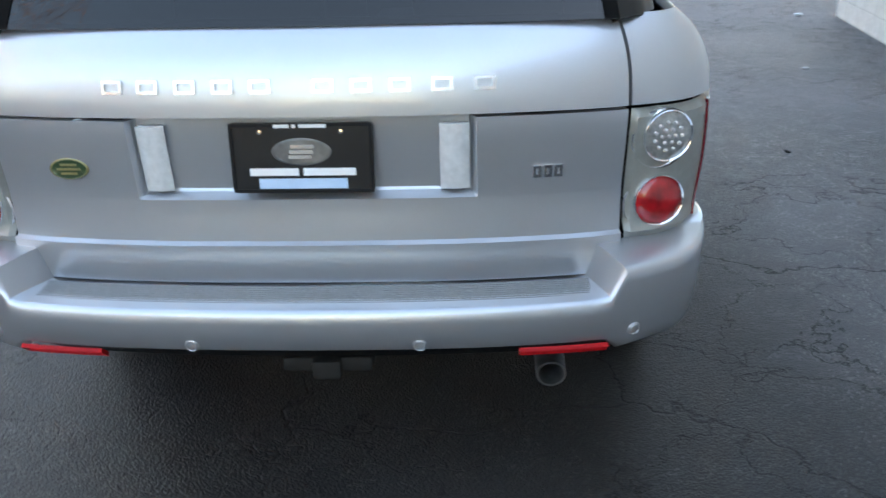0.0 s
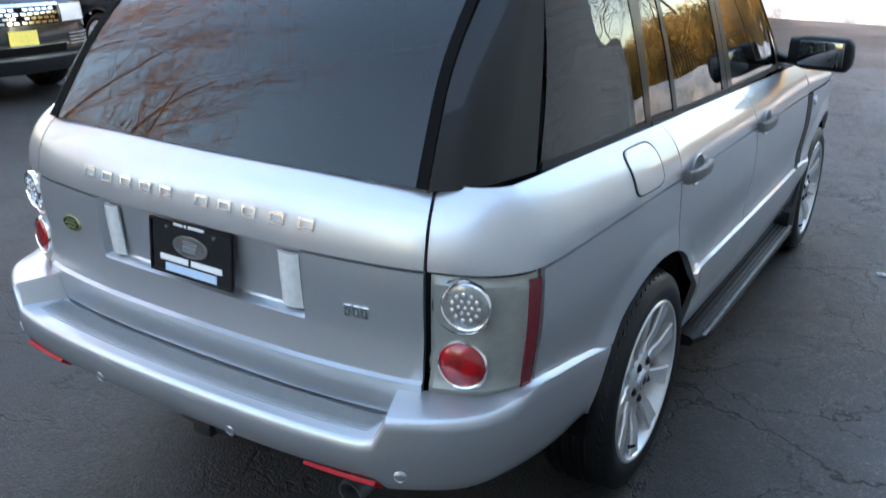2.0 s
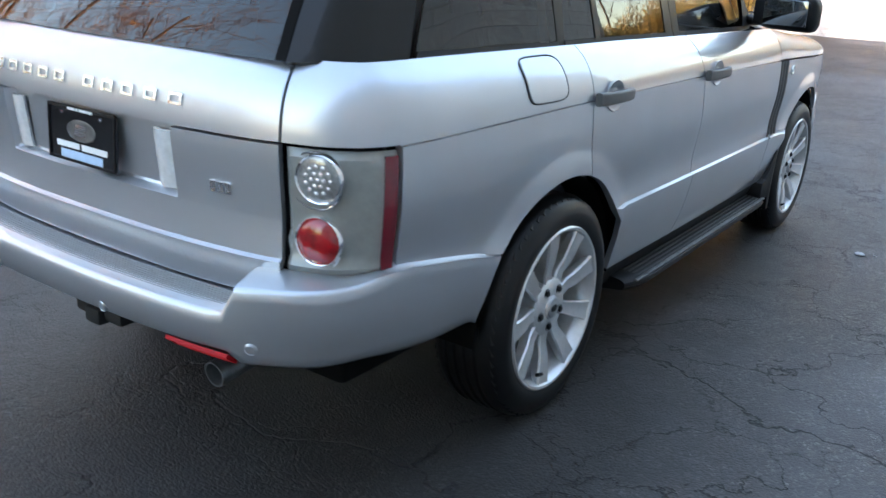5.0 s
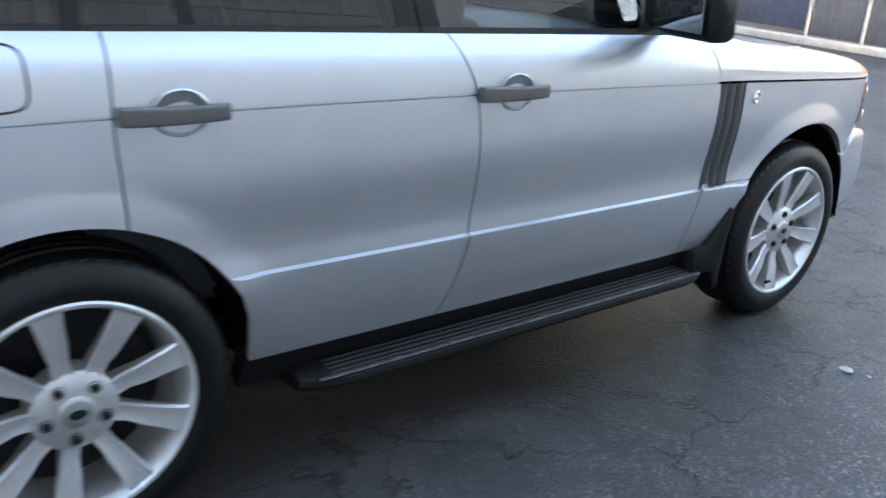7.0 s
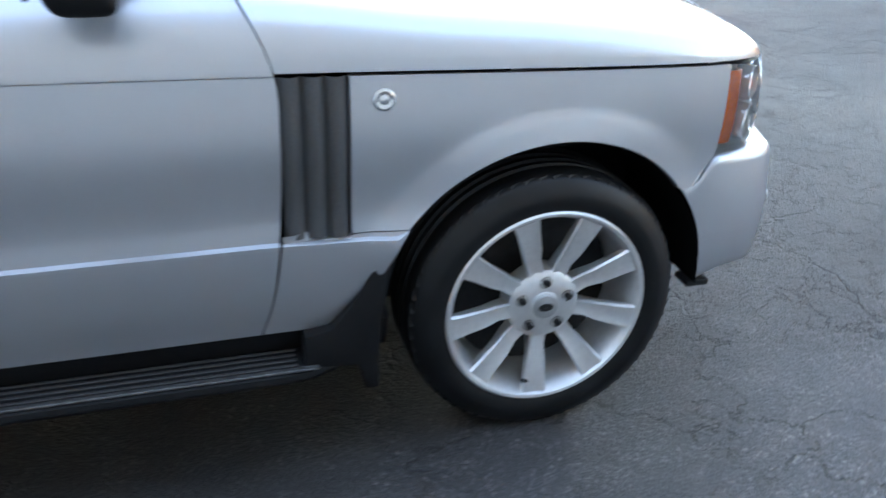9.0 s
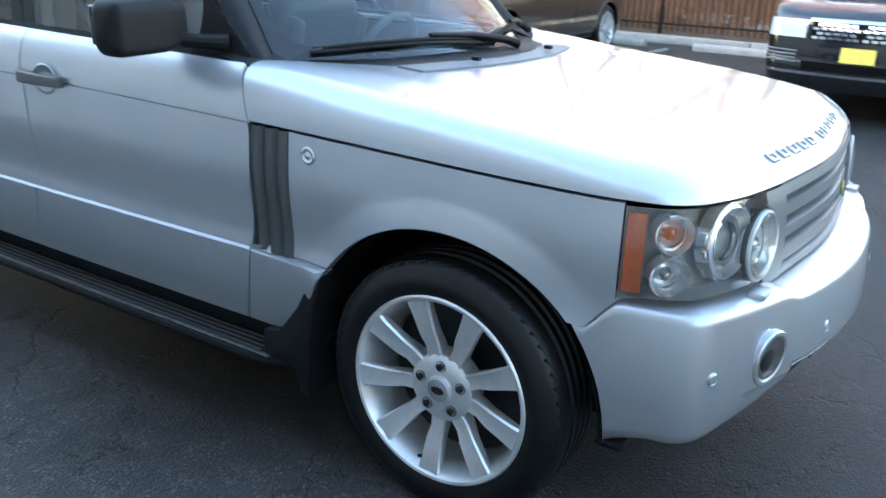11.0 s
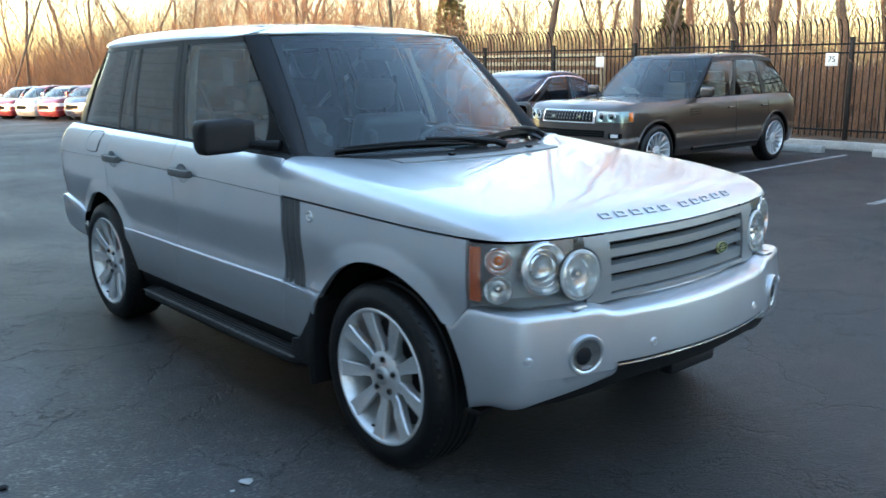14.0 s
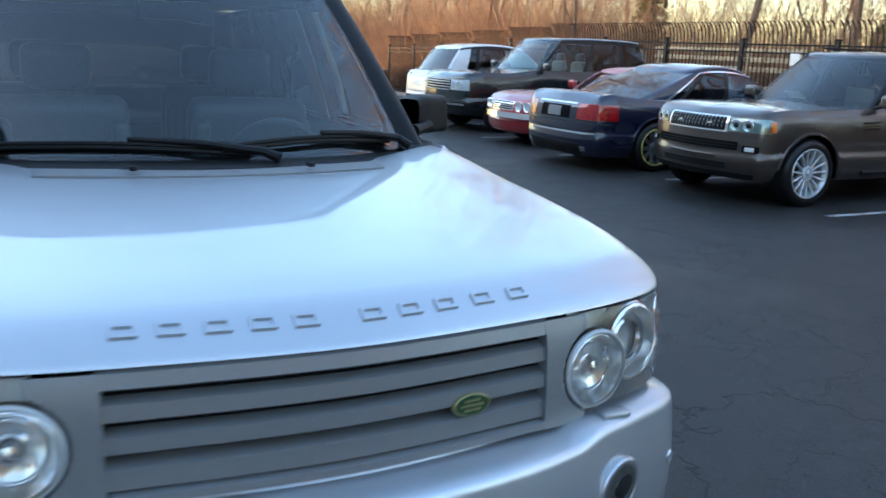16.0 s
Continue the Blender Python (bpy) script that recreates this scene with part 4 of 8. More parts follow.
# frosted reversing lamps on both sides of the plate
bm = bmesh.new()
sheet(bm, lambda u, z: skin(BODY.rear_x(0.303 + 0.066 * u), z, 0.026 - 0.020 * math.sin(math.pi * min(1, max(0, 0.08 + 0.84 * u))) ** 0.5 + 0.012 * (1 - smooth01((z - 0.845) / 0.02))),
      lin(0, 1, 10), lin(0.860, 1.012, 14))
rim_back(bm, 0.012)
both("reversing_lamp", bm, CLEARLENS, suv, "frosted clear reversing lamp")


# ten raised plain blocks in a row stand for the maker's lettering
SLOTS = [-0.402, -0.322, -0.240, -0.158, -0.077, 0.058, 0.140, 0.222, 0.312, 0.402]


def letter_block(bm, x, w, h, place, thick):
    """An open raised block: the four bars of a frame."""
    b = 0.24 * h
    bars = ((0, h / 2 - b / 2, w, b), (0, -h / 2 + b / 2, w, b), (-w / 2 + b / 2, 0, b, h - 2 * b), (w / 2 - b / 2, 0, b, h - 2 * b))
    for (cx, cz, sx, sz) in bars:
        vs = []
        for d in (0, thick):
            vs.append([bm.verts.new(place(x + cx + i * sx / 2, cz + j * sz / 2, d)) for i, j in ((-1, -1), (1, -1), (1, 1), (-1, 1))])
        bm.faces.new(vs[1])
        for k in range(4):
            bm.faces.new((vs[0][k], vs[0][(k + 1) % 4], vs[1][(k + 1) % 4], vs[1][k]))


for x in SLOTS:
    bm = bmesh.new()
    letter_block(bm, x, 0.046, 0.029, lambda a, c, d: skin(BODY.rear_x(a), 1.100 + c, 0.001 - d), 0.006)
    part("raised_letter", bm, BADGE_M, suv, smooth=False)
for x in (0.517, 0.541, 0.564):
    bm = bmesh.new()
    letter_block(bm, x, 0.018, 0.028, lambda a, c, d: skin(BODY.rear_x(a), 0.898 + c, 0.001 - d), 0.006)
    part("model_badge", bm, CHROME, suv, "chrome badge", smooth=False)


def oval_badge(parent, m, rx, rz):
    bm = bmesh.new()
    lathe(bm, [(1.0, 0), (1.0, 0.004), (0.93, 0.007), (0.88, 0.006), (0.0001, 0.007)], 28, m @ Matrix.Diagonal((rx, rz, 1, 1)))
    b = part("oval_badge", bm, GREENB, parent, "dark green oval badge")
    bm = bmesh.new()
    lathe(bm, [(1.02, -0.001), (1.02, 0.006), (0.93, 0.0085), (0.90, 0.006)], 28, m @ Matrix.Diagonal((rx, rz, 1, 1)))
    part("badge_rim", bm, GOLDB, b)
    bm = bmesh.new()
    for k in (-1, 0, 1):
        q = bmesh.ops.create_cube(bm, size=1.0)["verts"]
        bmesh.ops.transform(bm, matrix=m @ Matrix.Translation((0, k * rz * 0.42, 0.0078)) @ Matrix.Diagonal((rx * (1.25 - 0.4 * abs(k)), rz * 0.20, 0.0015, 1)), verts=q)
    part("badge_bar", bm, GOLDB, b, smooth=False)


oval_badge(suv, frame_of(skin(BODY.rear_x(-0.535), 0.915), (-0.05, -1, 0.05)), 0.045, 0.024)

# dealer plate
plate = thing("dealer_plate", "black dealer advertising plate with pale bars on the tailgate", "plate")
PM = frame_of(skin(0, 0.941, 0.006), (0, -1, 0.06))


def on_plate(bm, x, z, w, h, d=0.0035, t=0.0012):
    q = bmesh.ops.create_cube(bm, size=1.0)["verts"]
    bmesh.ops.transform(bm, matrix=PM @ Matrix.Translation((x, z, d)) @ Matrix.Diagonal((w, h, t, 1)), verts=q)


bm = bmesh.new()
q = bmesh.ops.create_cube(bm, size=1.0)["verts"]
bmesh.ops.transform(bm, matrix=Matrix.Diagonal((0.316, 0.158, 0.006, 1)), verts=q)
bmesh.ops.bevel(bm, geom=[e for e in bm.edges if abs((e.verts[0].co - e.verts[1].co).z) > 0.003], offset=0.012, segments=4, profile=0.5, affect="EDGES")
bmesh.ops.transform(bm, matrix=PM, verts=bm.verts)
part("panel", bm, BLACKGL, plate)
bm = bmesh.new()
for (x, z, w, h) in ((0, 0.0735, 0.312, 0.007), (0, -0.0735, 0.312, 0.007), (-0.153, 0, 0.006, 0.14), (0.153, 0, 0.006, 0.14)):
    on_plate(bm, x, z, w, h, 0.005, 0.004)
part("plate_frame", bm, TRIM, plate, smooth=False)
bm = bmesh.new()
lathe(bm, [(0.066, 0.003), (0.066, 0.0052), (0.060, 0.006), (0.058, 0.0045), (0.0001, 0.0045)], 32, PM @ Matrix.Translation((0, 0.014, 0)) @ Matrix.Diagonal((1, 0.46, 1, 1)))
part("oval_mark", bm, STEEL, plate)
bm = bmesh.new()
for z, x in ((0.026, 0.003), (0.014, 0), (0.003, -0.003)):
    on_plate(bm, x, z, 0.052, 0.0085, 0.0062)
part("mark_bar", bm, BADGE_M, plate, smooth=False)
bm = bmesh.new()
for x, w in ((-0.063, 0.108), (0.060, 0.116)):
    on_plate(bm, x, -0.031, w, 0.0165, 0.0040)
part("name_bar", bm, WHITE_M, plate, "white bar", smooth=False)
bm = bmesh.new()
on_plate(bm, 0, -0.0575, 0.196, 0.023, 0.0040)
part("address_bar", bm, PALEBLUE, plate, "pale blue bar", smooth=False)
bm = bmesh.new()
for x, w in ((-0.040, 0.034), (-0.013, 0.008), (0.028, 0.060)):
    on_plate(bm, x, 0.0715, w, 0.0075, 0.0076)
part("header_bar", bm, WHITE_M, plate, smooth=False)
for x in (-0.089, 0.089):
    bm = bmesh.new()
    lathe(bm, [(0.0055, 0.003), (0.005, 0.006), (0.0001, 0.0065)], 12, PM @ Matrix.Translation((x, 0.058, 0)))
    part("screw", bm, CHROME, plate)

# ------------------------------------------------ tail lamps
for sg in (1, -1):
    lamp = new("tail_lamp")
    lamp.parent = suv
    flip = (lambda b: b) if sg == 1 else mirrored
    S0, S1 = BODY.rear_x(0.728), BODY.by_y(-2.182)
    ztop = lambda y: waist(y) - 0.006
    bm = bmesh.new()
    sheet(bm, lambda u, v: skin(S0 + (S1 - S0) * u, 0.716 + (waist(-2.3) - 0.008 - 0.716) * v, 0.004 + 0.012 * (abs(2 * u - 1) > 0.999 or abs(2 * v - 1) > 0.999)), lin(0, 1, 24), lin(0, 1, 16))
    part("housing", flip(bm), TAILBACK, lamp, "grey tail lamp housing")
    bm = bmesh.new()
    sr = BODY.by_y(-2.225), BODY.by_y(-2.190)
    sheet(bm, lambda u, v: skin(sr[0] + (sr[1] - sr[0]) * u, 0.728 + 0.286 * v, -0.001), lin(0, 1, 4), lin(0, 1, 10))
    rim_back(bm, 0.008)
    part("side_reflector", flip(bm), DARKRED, lamp, "dark red side reflector")
    for (x, z, r, mat, nm) in ((0.812, 0.958, 0.060, GREYLENS, "reversing_bulb"), (0.808, 0.802, 0.061, REDLENS, "brake_lens")):
        s = BODY.rear_x(x)
        m = frame_of(skin(s, z, 0.004), (skin_normal(s, z) + Vector((0, -0.55, 0))).normalized())
        # the lens sits towards the flank in a wider bowl, which shows as a crescent
        mo = m @ Matrix.Translation((-0.012, -0.008, -0.004))
        bm = bmesh.new()
        lathe(bm, [(r * 1.20, -0.02), (r * 1.20, 0.003), (r * 1.15, 0.007), (r * 1.10, 0.003), (r * 1.06, -0.004)], 40, mo)
        part("bowl_rim", flip(bm), CHROME, lamp, "chrome bowl rim")
        bm = bmesh.new()
        lathe(bm, [(r * 1.09, -0.001), (r * 0.6, -0.001), (0.0001, -0.001)], 36, mo)
        part("bowl", flip(bm), REDLENS if mat is REDLENS else REFLECTOR, lamp)
        bm = bmesh.new()
        lathe(bm, [(r * 1.03, -0.012), (r * 1.03, 0.008), (r * 0.98, 0.013), (r * 0.93, 0.010), (r * 0.91, 0.003)], 36, m)
        part("lamp_ring", flip(bm), CHROME, lamp, "chrome ring")
        bm = bmesh.new()
        if mat is REDLENS:
            lathe(bm, [(r * 0.94, 0.005), (r * 0.85, 0.012), (r * 0.6, 0.018), (r * 0.3, 0.021), (0.0001, 0.022)], 36, m)
        else:
            lathe(bm, [(r * 0.94, 0.005), (r * 0.85, 0.008), (r * 0.6, 0.011), (0.0001, 0.013)], 36, m)
        lens = part(nm, flip(bm), mat, lamp, "round red lens" if mat is REDLENS else "round clear lens with bright studs")
        if mat is not REDLENS:
            for ring_r, cnt in ((0.0, 1), (0.28, 6), (0.55, 11)):
                for k in range(cnt):
                    a = 2 * math.pi * k / cnt
                    bm = bmesh.new()
                    lathe(bm, [(0.0052, 0.006), (0.0045, 0.0135), (0.0001, 0.015)], 8, m @ Matrix.Translation((r * ring_r * math.cos(a), r * ring_r * math.sin(a), 0.001)))
                    part("stud", flip(bm), REFLECTOR, lamp)

# ------------------------------------------------ bumpers


def flank_x(out, y):
    """Half-width of an outline's flank at y."""
    q = sorted((p.y, p.x) for p in out.p if p.x > 0.8)
    return float(np.interp(y, [a for a, b in q], [b for a, b in q]))


def hull(bm, out, s_list, prof):
    """A bumper: prof(s, point) gives rows of (height, inset)."""
    cols = []
    for s in s_list:
        p, n = out.at(s)
        col = []
        for z, d in prof(abs(s), p):
            x, y = p.x - n.x * d, p.y - n.y * d
            cut = WHEEL_Y + math.sqrt(max(0.0, ((FRONT_ARCH if p.y > 0 else REAR_ARCH) + 0.004) ** 2 - (z - WHEEL_Z) ** 2))
            if abs(y) < cut:
                y = math.copysign(cut, y)
                x = math.copysign(flank_x(out, y), p.x) - n.x * min(d, 0.02)
            col.append(bm.verts.new(Vector((x, y, z))))
        cols.append(col)
    fs = []
    for a, b in zip(cols, cols[1:]):
        fs.append([bm.faces.new((a[j], a[j + 1], b[j + 1], b[j])) for j in range(len(a) - 1)])
    return fs


SOOT = plain("sooty_steel", (0.014, 0.0135, 0.013), 0.7, metal=0.2, var=0.3, scale=30)
RB = Outline([(0, -2.575), (0.4, -2.562), (0.66, -2.525), (0.78, -2.470), (0.876, -2.393), (0.928, -2.275), (0.948, -2.12), (0.955, -1.95), (0.960, -1.82), (0.966, -1.0), (0, 0)])


def rb_prof(s, p):
    ax = abs(p.x)
    k = smooth01((ax - 0.668) / 0.040) if p.y < -2.2 else 1.0
    side = smooth01((p.y + 2.34) / 0.16)
    top = 0.632 + (0.718 - 0.632) * k
    top_in = top * (1 - side) + (qlow(p.y) - 0.003) * side
    edge = (0.638 + (0.708 - 0.638) * k) * (1 - side) + (qlow(p.y) - 0.008) * side
    deep = (0.150 * (1 - k) + 0.105 * k) * (1 - side) + 0.010 * side
    rim = 0.020 * (1 - side) + 0.002 * side
    bot = 0.532 - 0.030 * k - 0.035 * smooth01((p.y + 2.30) / 0.30)
    rows = [(top_in + 0.02 * side, deep + 0.03), (top_in, deep), (edge + 0.004, rim * 0.8), (edge - 0.001, rim * 0.25 + 0.001), (edge - 0.008, 0.001 * (1 - side)), (edge - 0.030, 0.0)]
    for q in (0.35, 0.6, 0.8, 0.93):
        rows.append((edge - 0.030 + (bot - edge + 0.030) * q, 0.022 * q * q))
    rows += [(bot, 0.032), (bot - 0.004, 0.050), (bot + 0.005, 0.12)]
    return rows


bm = bmesh.new()
send = RB.by_y(-1.80)
hull(bm, RB, sorted(set(lin(-send, send, 90))), rb_prof)
bmesh.ops.recalc_face_normals(bm, faces=bm.faces)
rear_bumper = part("rear_bumper", bm, SILVER, suv, sharp=40)
bm = bmesh.new()
ribs = [(0.022, 0.0)]
for k in range(11):
    ribs += [(0.026 + k * 0.0105 + dv, dz) for dv, dz in ((0.0, 0.0015), (0.0015, 0.0055), (0.0065, 0.0055), (0.008, 0.0015))]
sheet(bm, lambda x, j: Vector((x, -2.575 + 0.042 * (x / 0.66) ** 2 + ribs[j][0], 0.6340 + ribs[j][1])), lin(-0.652, 0.652, 24), list(range(len(ribs))))
part("step_pad", bm, PAD, rear_bumper, "grey ribbed plastic step pad", sharp=25)
for x in (-0.74, -0.255, 0.255, 0.74):
    s = RB.rear_x(x)
    p, n = RB.at(s)
    bm = bmesh.new()
    lathe(bm, [(0.017, -0.01), (0.017, 0.001), (0.014, 0.003), (0.0125, 0.001), (0.011, 0.003), (0.0001, 0.004)], 20, frame_of(Vector((p.x, p.y, 0.553)) - n * 0.0105, (n.x, n.y, -0.12)))
    part("parking_sensor", bm, SILVER, rear_bumper, "round silver parking sensor")
bm = bmesh.new()
sheet(bm, lambda x, v: Vector((x, -2.535 + 0.06 * ((x - 0.3) / 0.4) ** 2 * 0.6 + 0.03 * v, 0.528 - 0.026 * v)), lin(0.475, 0.675, 8), lin(0, 1, 2))
rim_back(bm, 0.01)
both("reflector", bm, REDREF, rear_bumper, "red bumper reflector")
bm = bmesh.new()
hull(bm, RB, lin(-RB.rear_x(0.80), RB.rear_x(0.80), 40), lambda s, p: [(0.535, 0.07), (0.505, 0.085), (0.46, 0.13), (0.44, 0.22), (0.45, 0.5)])
part("rear_valance", bm, TRIM, suv, sharp=50)
bm = bmesh.new()
lathe(bm, [(0.031, 0), (0.036, 0.0), (0.036, 0.16), (0.028, 0.16), (0.031, 0.0)], 20, frame_of((0.555, -2.45, 0.412), (0, 1, 0.12)))
part("exhaust_pipe", bm, STEEL, suv, "steel exhaust tailpipe")
bm = bmesh.new()
box(bm, (0.02, -2.38, 0.425), (0.22, 0.10, 0.04), 0.01)
box(bm, (0.02, -2.42, 0.42), (0.07, 0.06, 0.05), 0.008)
part("tow_hitch", bm, SOOT, suv)

FB = Outline([(0, 1.0), (0.80, 1.30), (0.942, 1.62), (0.940, 1.78), (0.934, 1.90), (0.924, 2.00), (0.910, 2.078), (0.868, 2.136), (0.79, 2.172), (0.63, 2.228), (0.35, 2.303), (0, 2.335)])


chin_line = table([0.0, 0.48, 0.62, 0.80, 0.90], [0.497, 0.497, 0.464, 0.428, 0.405])


def fb_prof(s, p):
    ax = abs(p.x)
    front = p.y > 2.0
    mid = 1 - smooth01((ax - 0.50) / 0.09) if front else 0.0
    side = 1 - smooth01((p.y - 1.84) / 0.20)
    top_in = 0.754 - 0.020 * mid - 0.092 * side * (1 - smooth01((p.y - 1.835) / 0.09))
    edge = 0.741 - 0.020 * mid - 0.075 * side * (1 - smooth01((p.y - 1.835) / 0.09))
    deep = 0.10 * (1 - side) + 0.008 * side + 0.03 * mid
    slot = 1 - smooth01((ax - 0.47) / 0.05) if front else 0.0
    bot = chin_line(ax) - 0.045 * side
    rows = [(top_in + 0.03, deep + 0.02), (top_in, deep), (edge + 0.004, 0.027 * (1 - side) + 0.003), (edge - 0.002, 0.020 * (1 - side) + 0.001), (edge - 0.012, 0.016 * (1 - side)), (edge - 0.020, 0.0145 * (1 - side))]
    for q in (0.3, 0.6, 0.85):
        rows.append((edge - 0.02 + (0.545 - edge + 0.02) * q, 0.0145 * (1 - q) ** 1.5 * (1 - side) + 0.002 * q * q))
    rows += [(0.542, 0.003), (0.541, 0.003 + 0.05 * slot), (0.516, 0.004 + 0.05 * slot), (0.515, 0.005 + 0.05 * slot)]
    low = 0.515 - bot
    rows += [(bot + low * q, d + 0.05 * slot) for q, d in ((0.6, 0.0075), (0.25, 0.012), (0.07, 0.017), (0.0, 0.027), (0.03, 0.10))]
    return rows


bm = bmesh.new()
fstart = FB.by_y(1.80)
K0 = FB.s[-1]
fs_list = lin(fstart, K0, 56)
hull(bm, FB, fs_list, fb_prof)
other = mirrored(bm)
tmp = bpy.data.meshes.new("tmp")
other.to_mesh(tmp)
other.free()
bm.from_mesh(tmp)
bpy.data.meshes.remove(tmp)
bmesh.ops.remove_doubles(bm, verts=bm.verts, dist=1e-4)
bmesh.ops.recalc_face_normals(bm, faces=bm.faces)
front_bumper = part("front_bumper", bm, SILVER, suv, sharp=40)
# bright strip and black chin below
bm = bmesh.new()
tube(bm, [(x, FB.at(FB.front_x(max(abs(x), 0.001)))[0].y - 0.012, 0.527) for x in lin(-0.505, 0.505, 24)], 0.0055, 6)
part("bright_strip", bm, BADGE_M, front_bumper, "thin bright strip under the air slot")
bm = bmesh.new()
sheet(bm, lambda x, v: Vector((x, FB.at(FB.front_x(max(abs(x), 0.001)))[0].y - 0.034 - 0.035 * v - 0.12 * max(0, v - 0.8) * 5, (chin_line(abs(x)) + 0.012 + 0.034 * (1 - smooth01((abs(x) - 0.47) / 0.05))) * (1 - v) + (0.428 - 0.040 * smooth01((abs(x) - 0.25) / 0.5)) * v)), lin(-0.84, 0.84, 32), [0, 0.3, 0.6, 0.8, 1.0])
part("chin", bm, TRIM, front_bumper, "black plastic chin", sharp=50)
bm = bmesh.new()
box(bm, (0.0, 2.22, 0.420), (0.30, 0.06, 0.05), 0.01)
part("tow_eye_cover", bm, TRIM, front_bumper)
bm = bmesh.new()
box(bm, (0.880, 1.925, 0.362), (0.07, 0.07, 0.020), 0.006)
both("corner_skirt", bm, TRIM, front_bumper)
for sg in (1, -1):
    for nm, x, z, r in (("parking_sensor", 0.855, 0.590, 0.017), ("parking_sensor", 0.351, 0.592, 0.017)):
        p, n = FB.at(FB.front_x(x))
        bm = bmesh.new()
        lathe(bm, [(r, -0.01), (r, 0.001), (r * 0.85, 0.003), (r * 0.75, 0.001), (r * 0.65, 0.003), (0.0001, 0.004)], 20, frame_of(Vector((sg * p.x, p.y, z)) - Vector((sg * n.x, n.y, 0)) * 0.003, (sg * n.x, n.y, 0)))
        part(nm, bm, SILVER, front_bumper, "round silver parking sensor")
    p, n = FB.at(FB.front_x(0.640))
    m = frame_of(Vector((sg * p.x, p.y, 0.586)) + Vector((sg * n.x, n.y, 0)) * 0.001, (sg * n.x, n.y, -0.06))
    fog = new("fog_lamp")
    fog.parent = front_bumper
    bm = bmesh.new()
    lathe(bm, [(0.076, -0.014), (0.076, -0.001), (0.073, 0.003), (0.064, 0.003), (0.058, -0.001), (0.052, -0.03)], 32, m)
    part("fog_ring", bm, SILVER, fog)
    bm = bmesh.new()
    lathe(bm, [(0.058, 0.000), (0.050, -0.0015), (0.0001, -0.002)], 28, m)
    part("fog_bowl", bm, STEEL, fog)
    bm = bmesh.new()
    lathe(bm, [(0.034, -0.004), (0.032, 0.000), (0.024, 0.002), (0.015, 0.003), (0.0001, 0.0035)], 24, m @ Matrix.Translation((-sg * 0.014, 0, 0)))
    part("fog_lens", bm, BLACKGL, fog, "dark glassy fog lamp lens")
    p, n = FB.at(FB.front_x(0.655))
    bm = bmesh.new()
    box(bm, (sg * (p.x - n.x * 0.05), p.y - n.y * 0.05, 0.752), (0.075, 0.045, 0.016), 0.006)
    part("washer_jet", bm, SILVER, front_bumper)

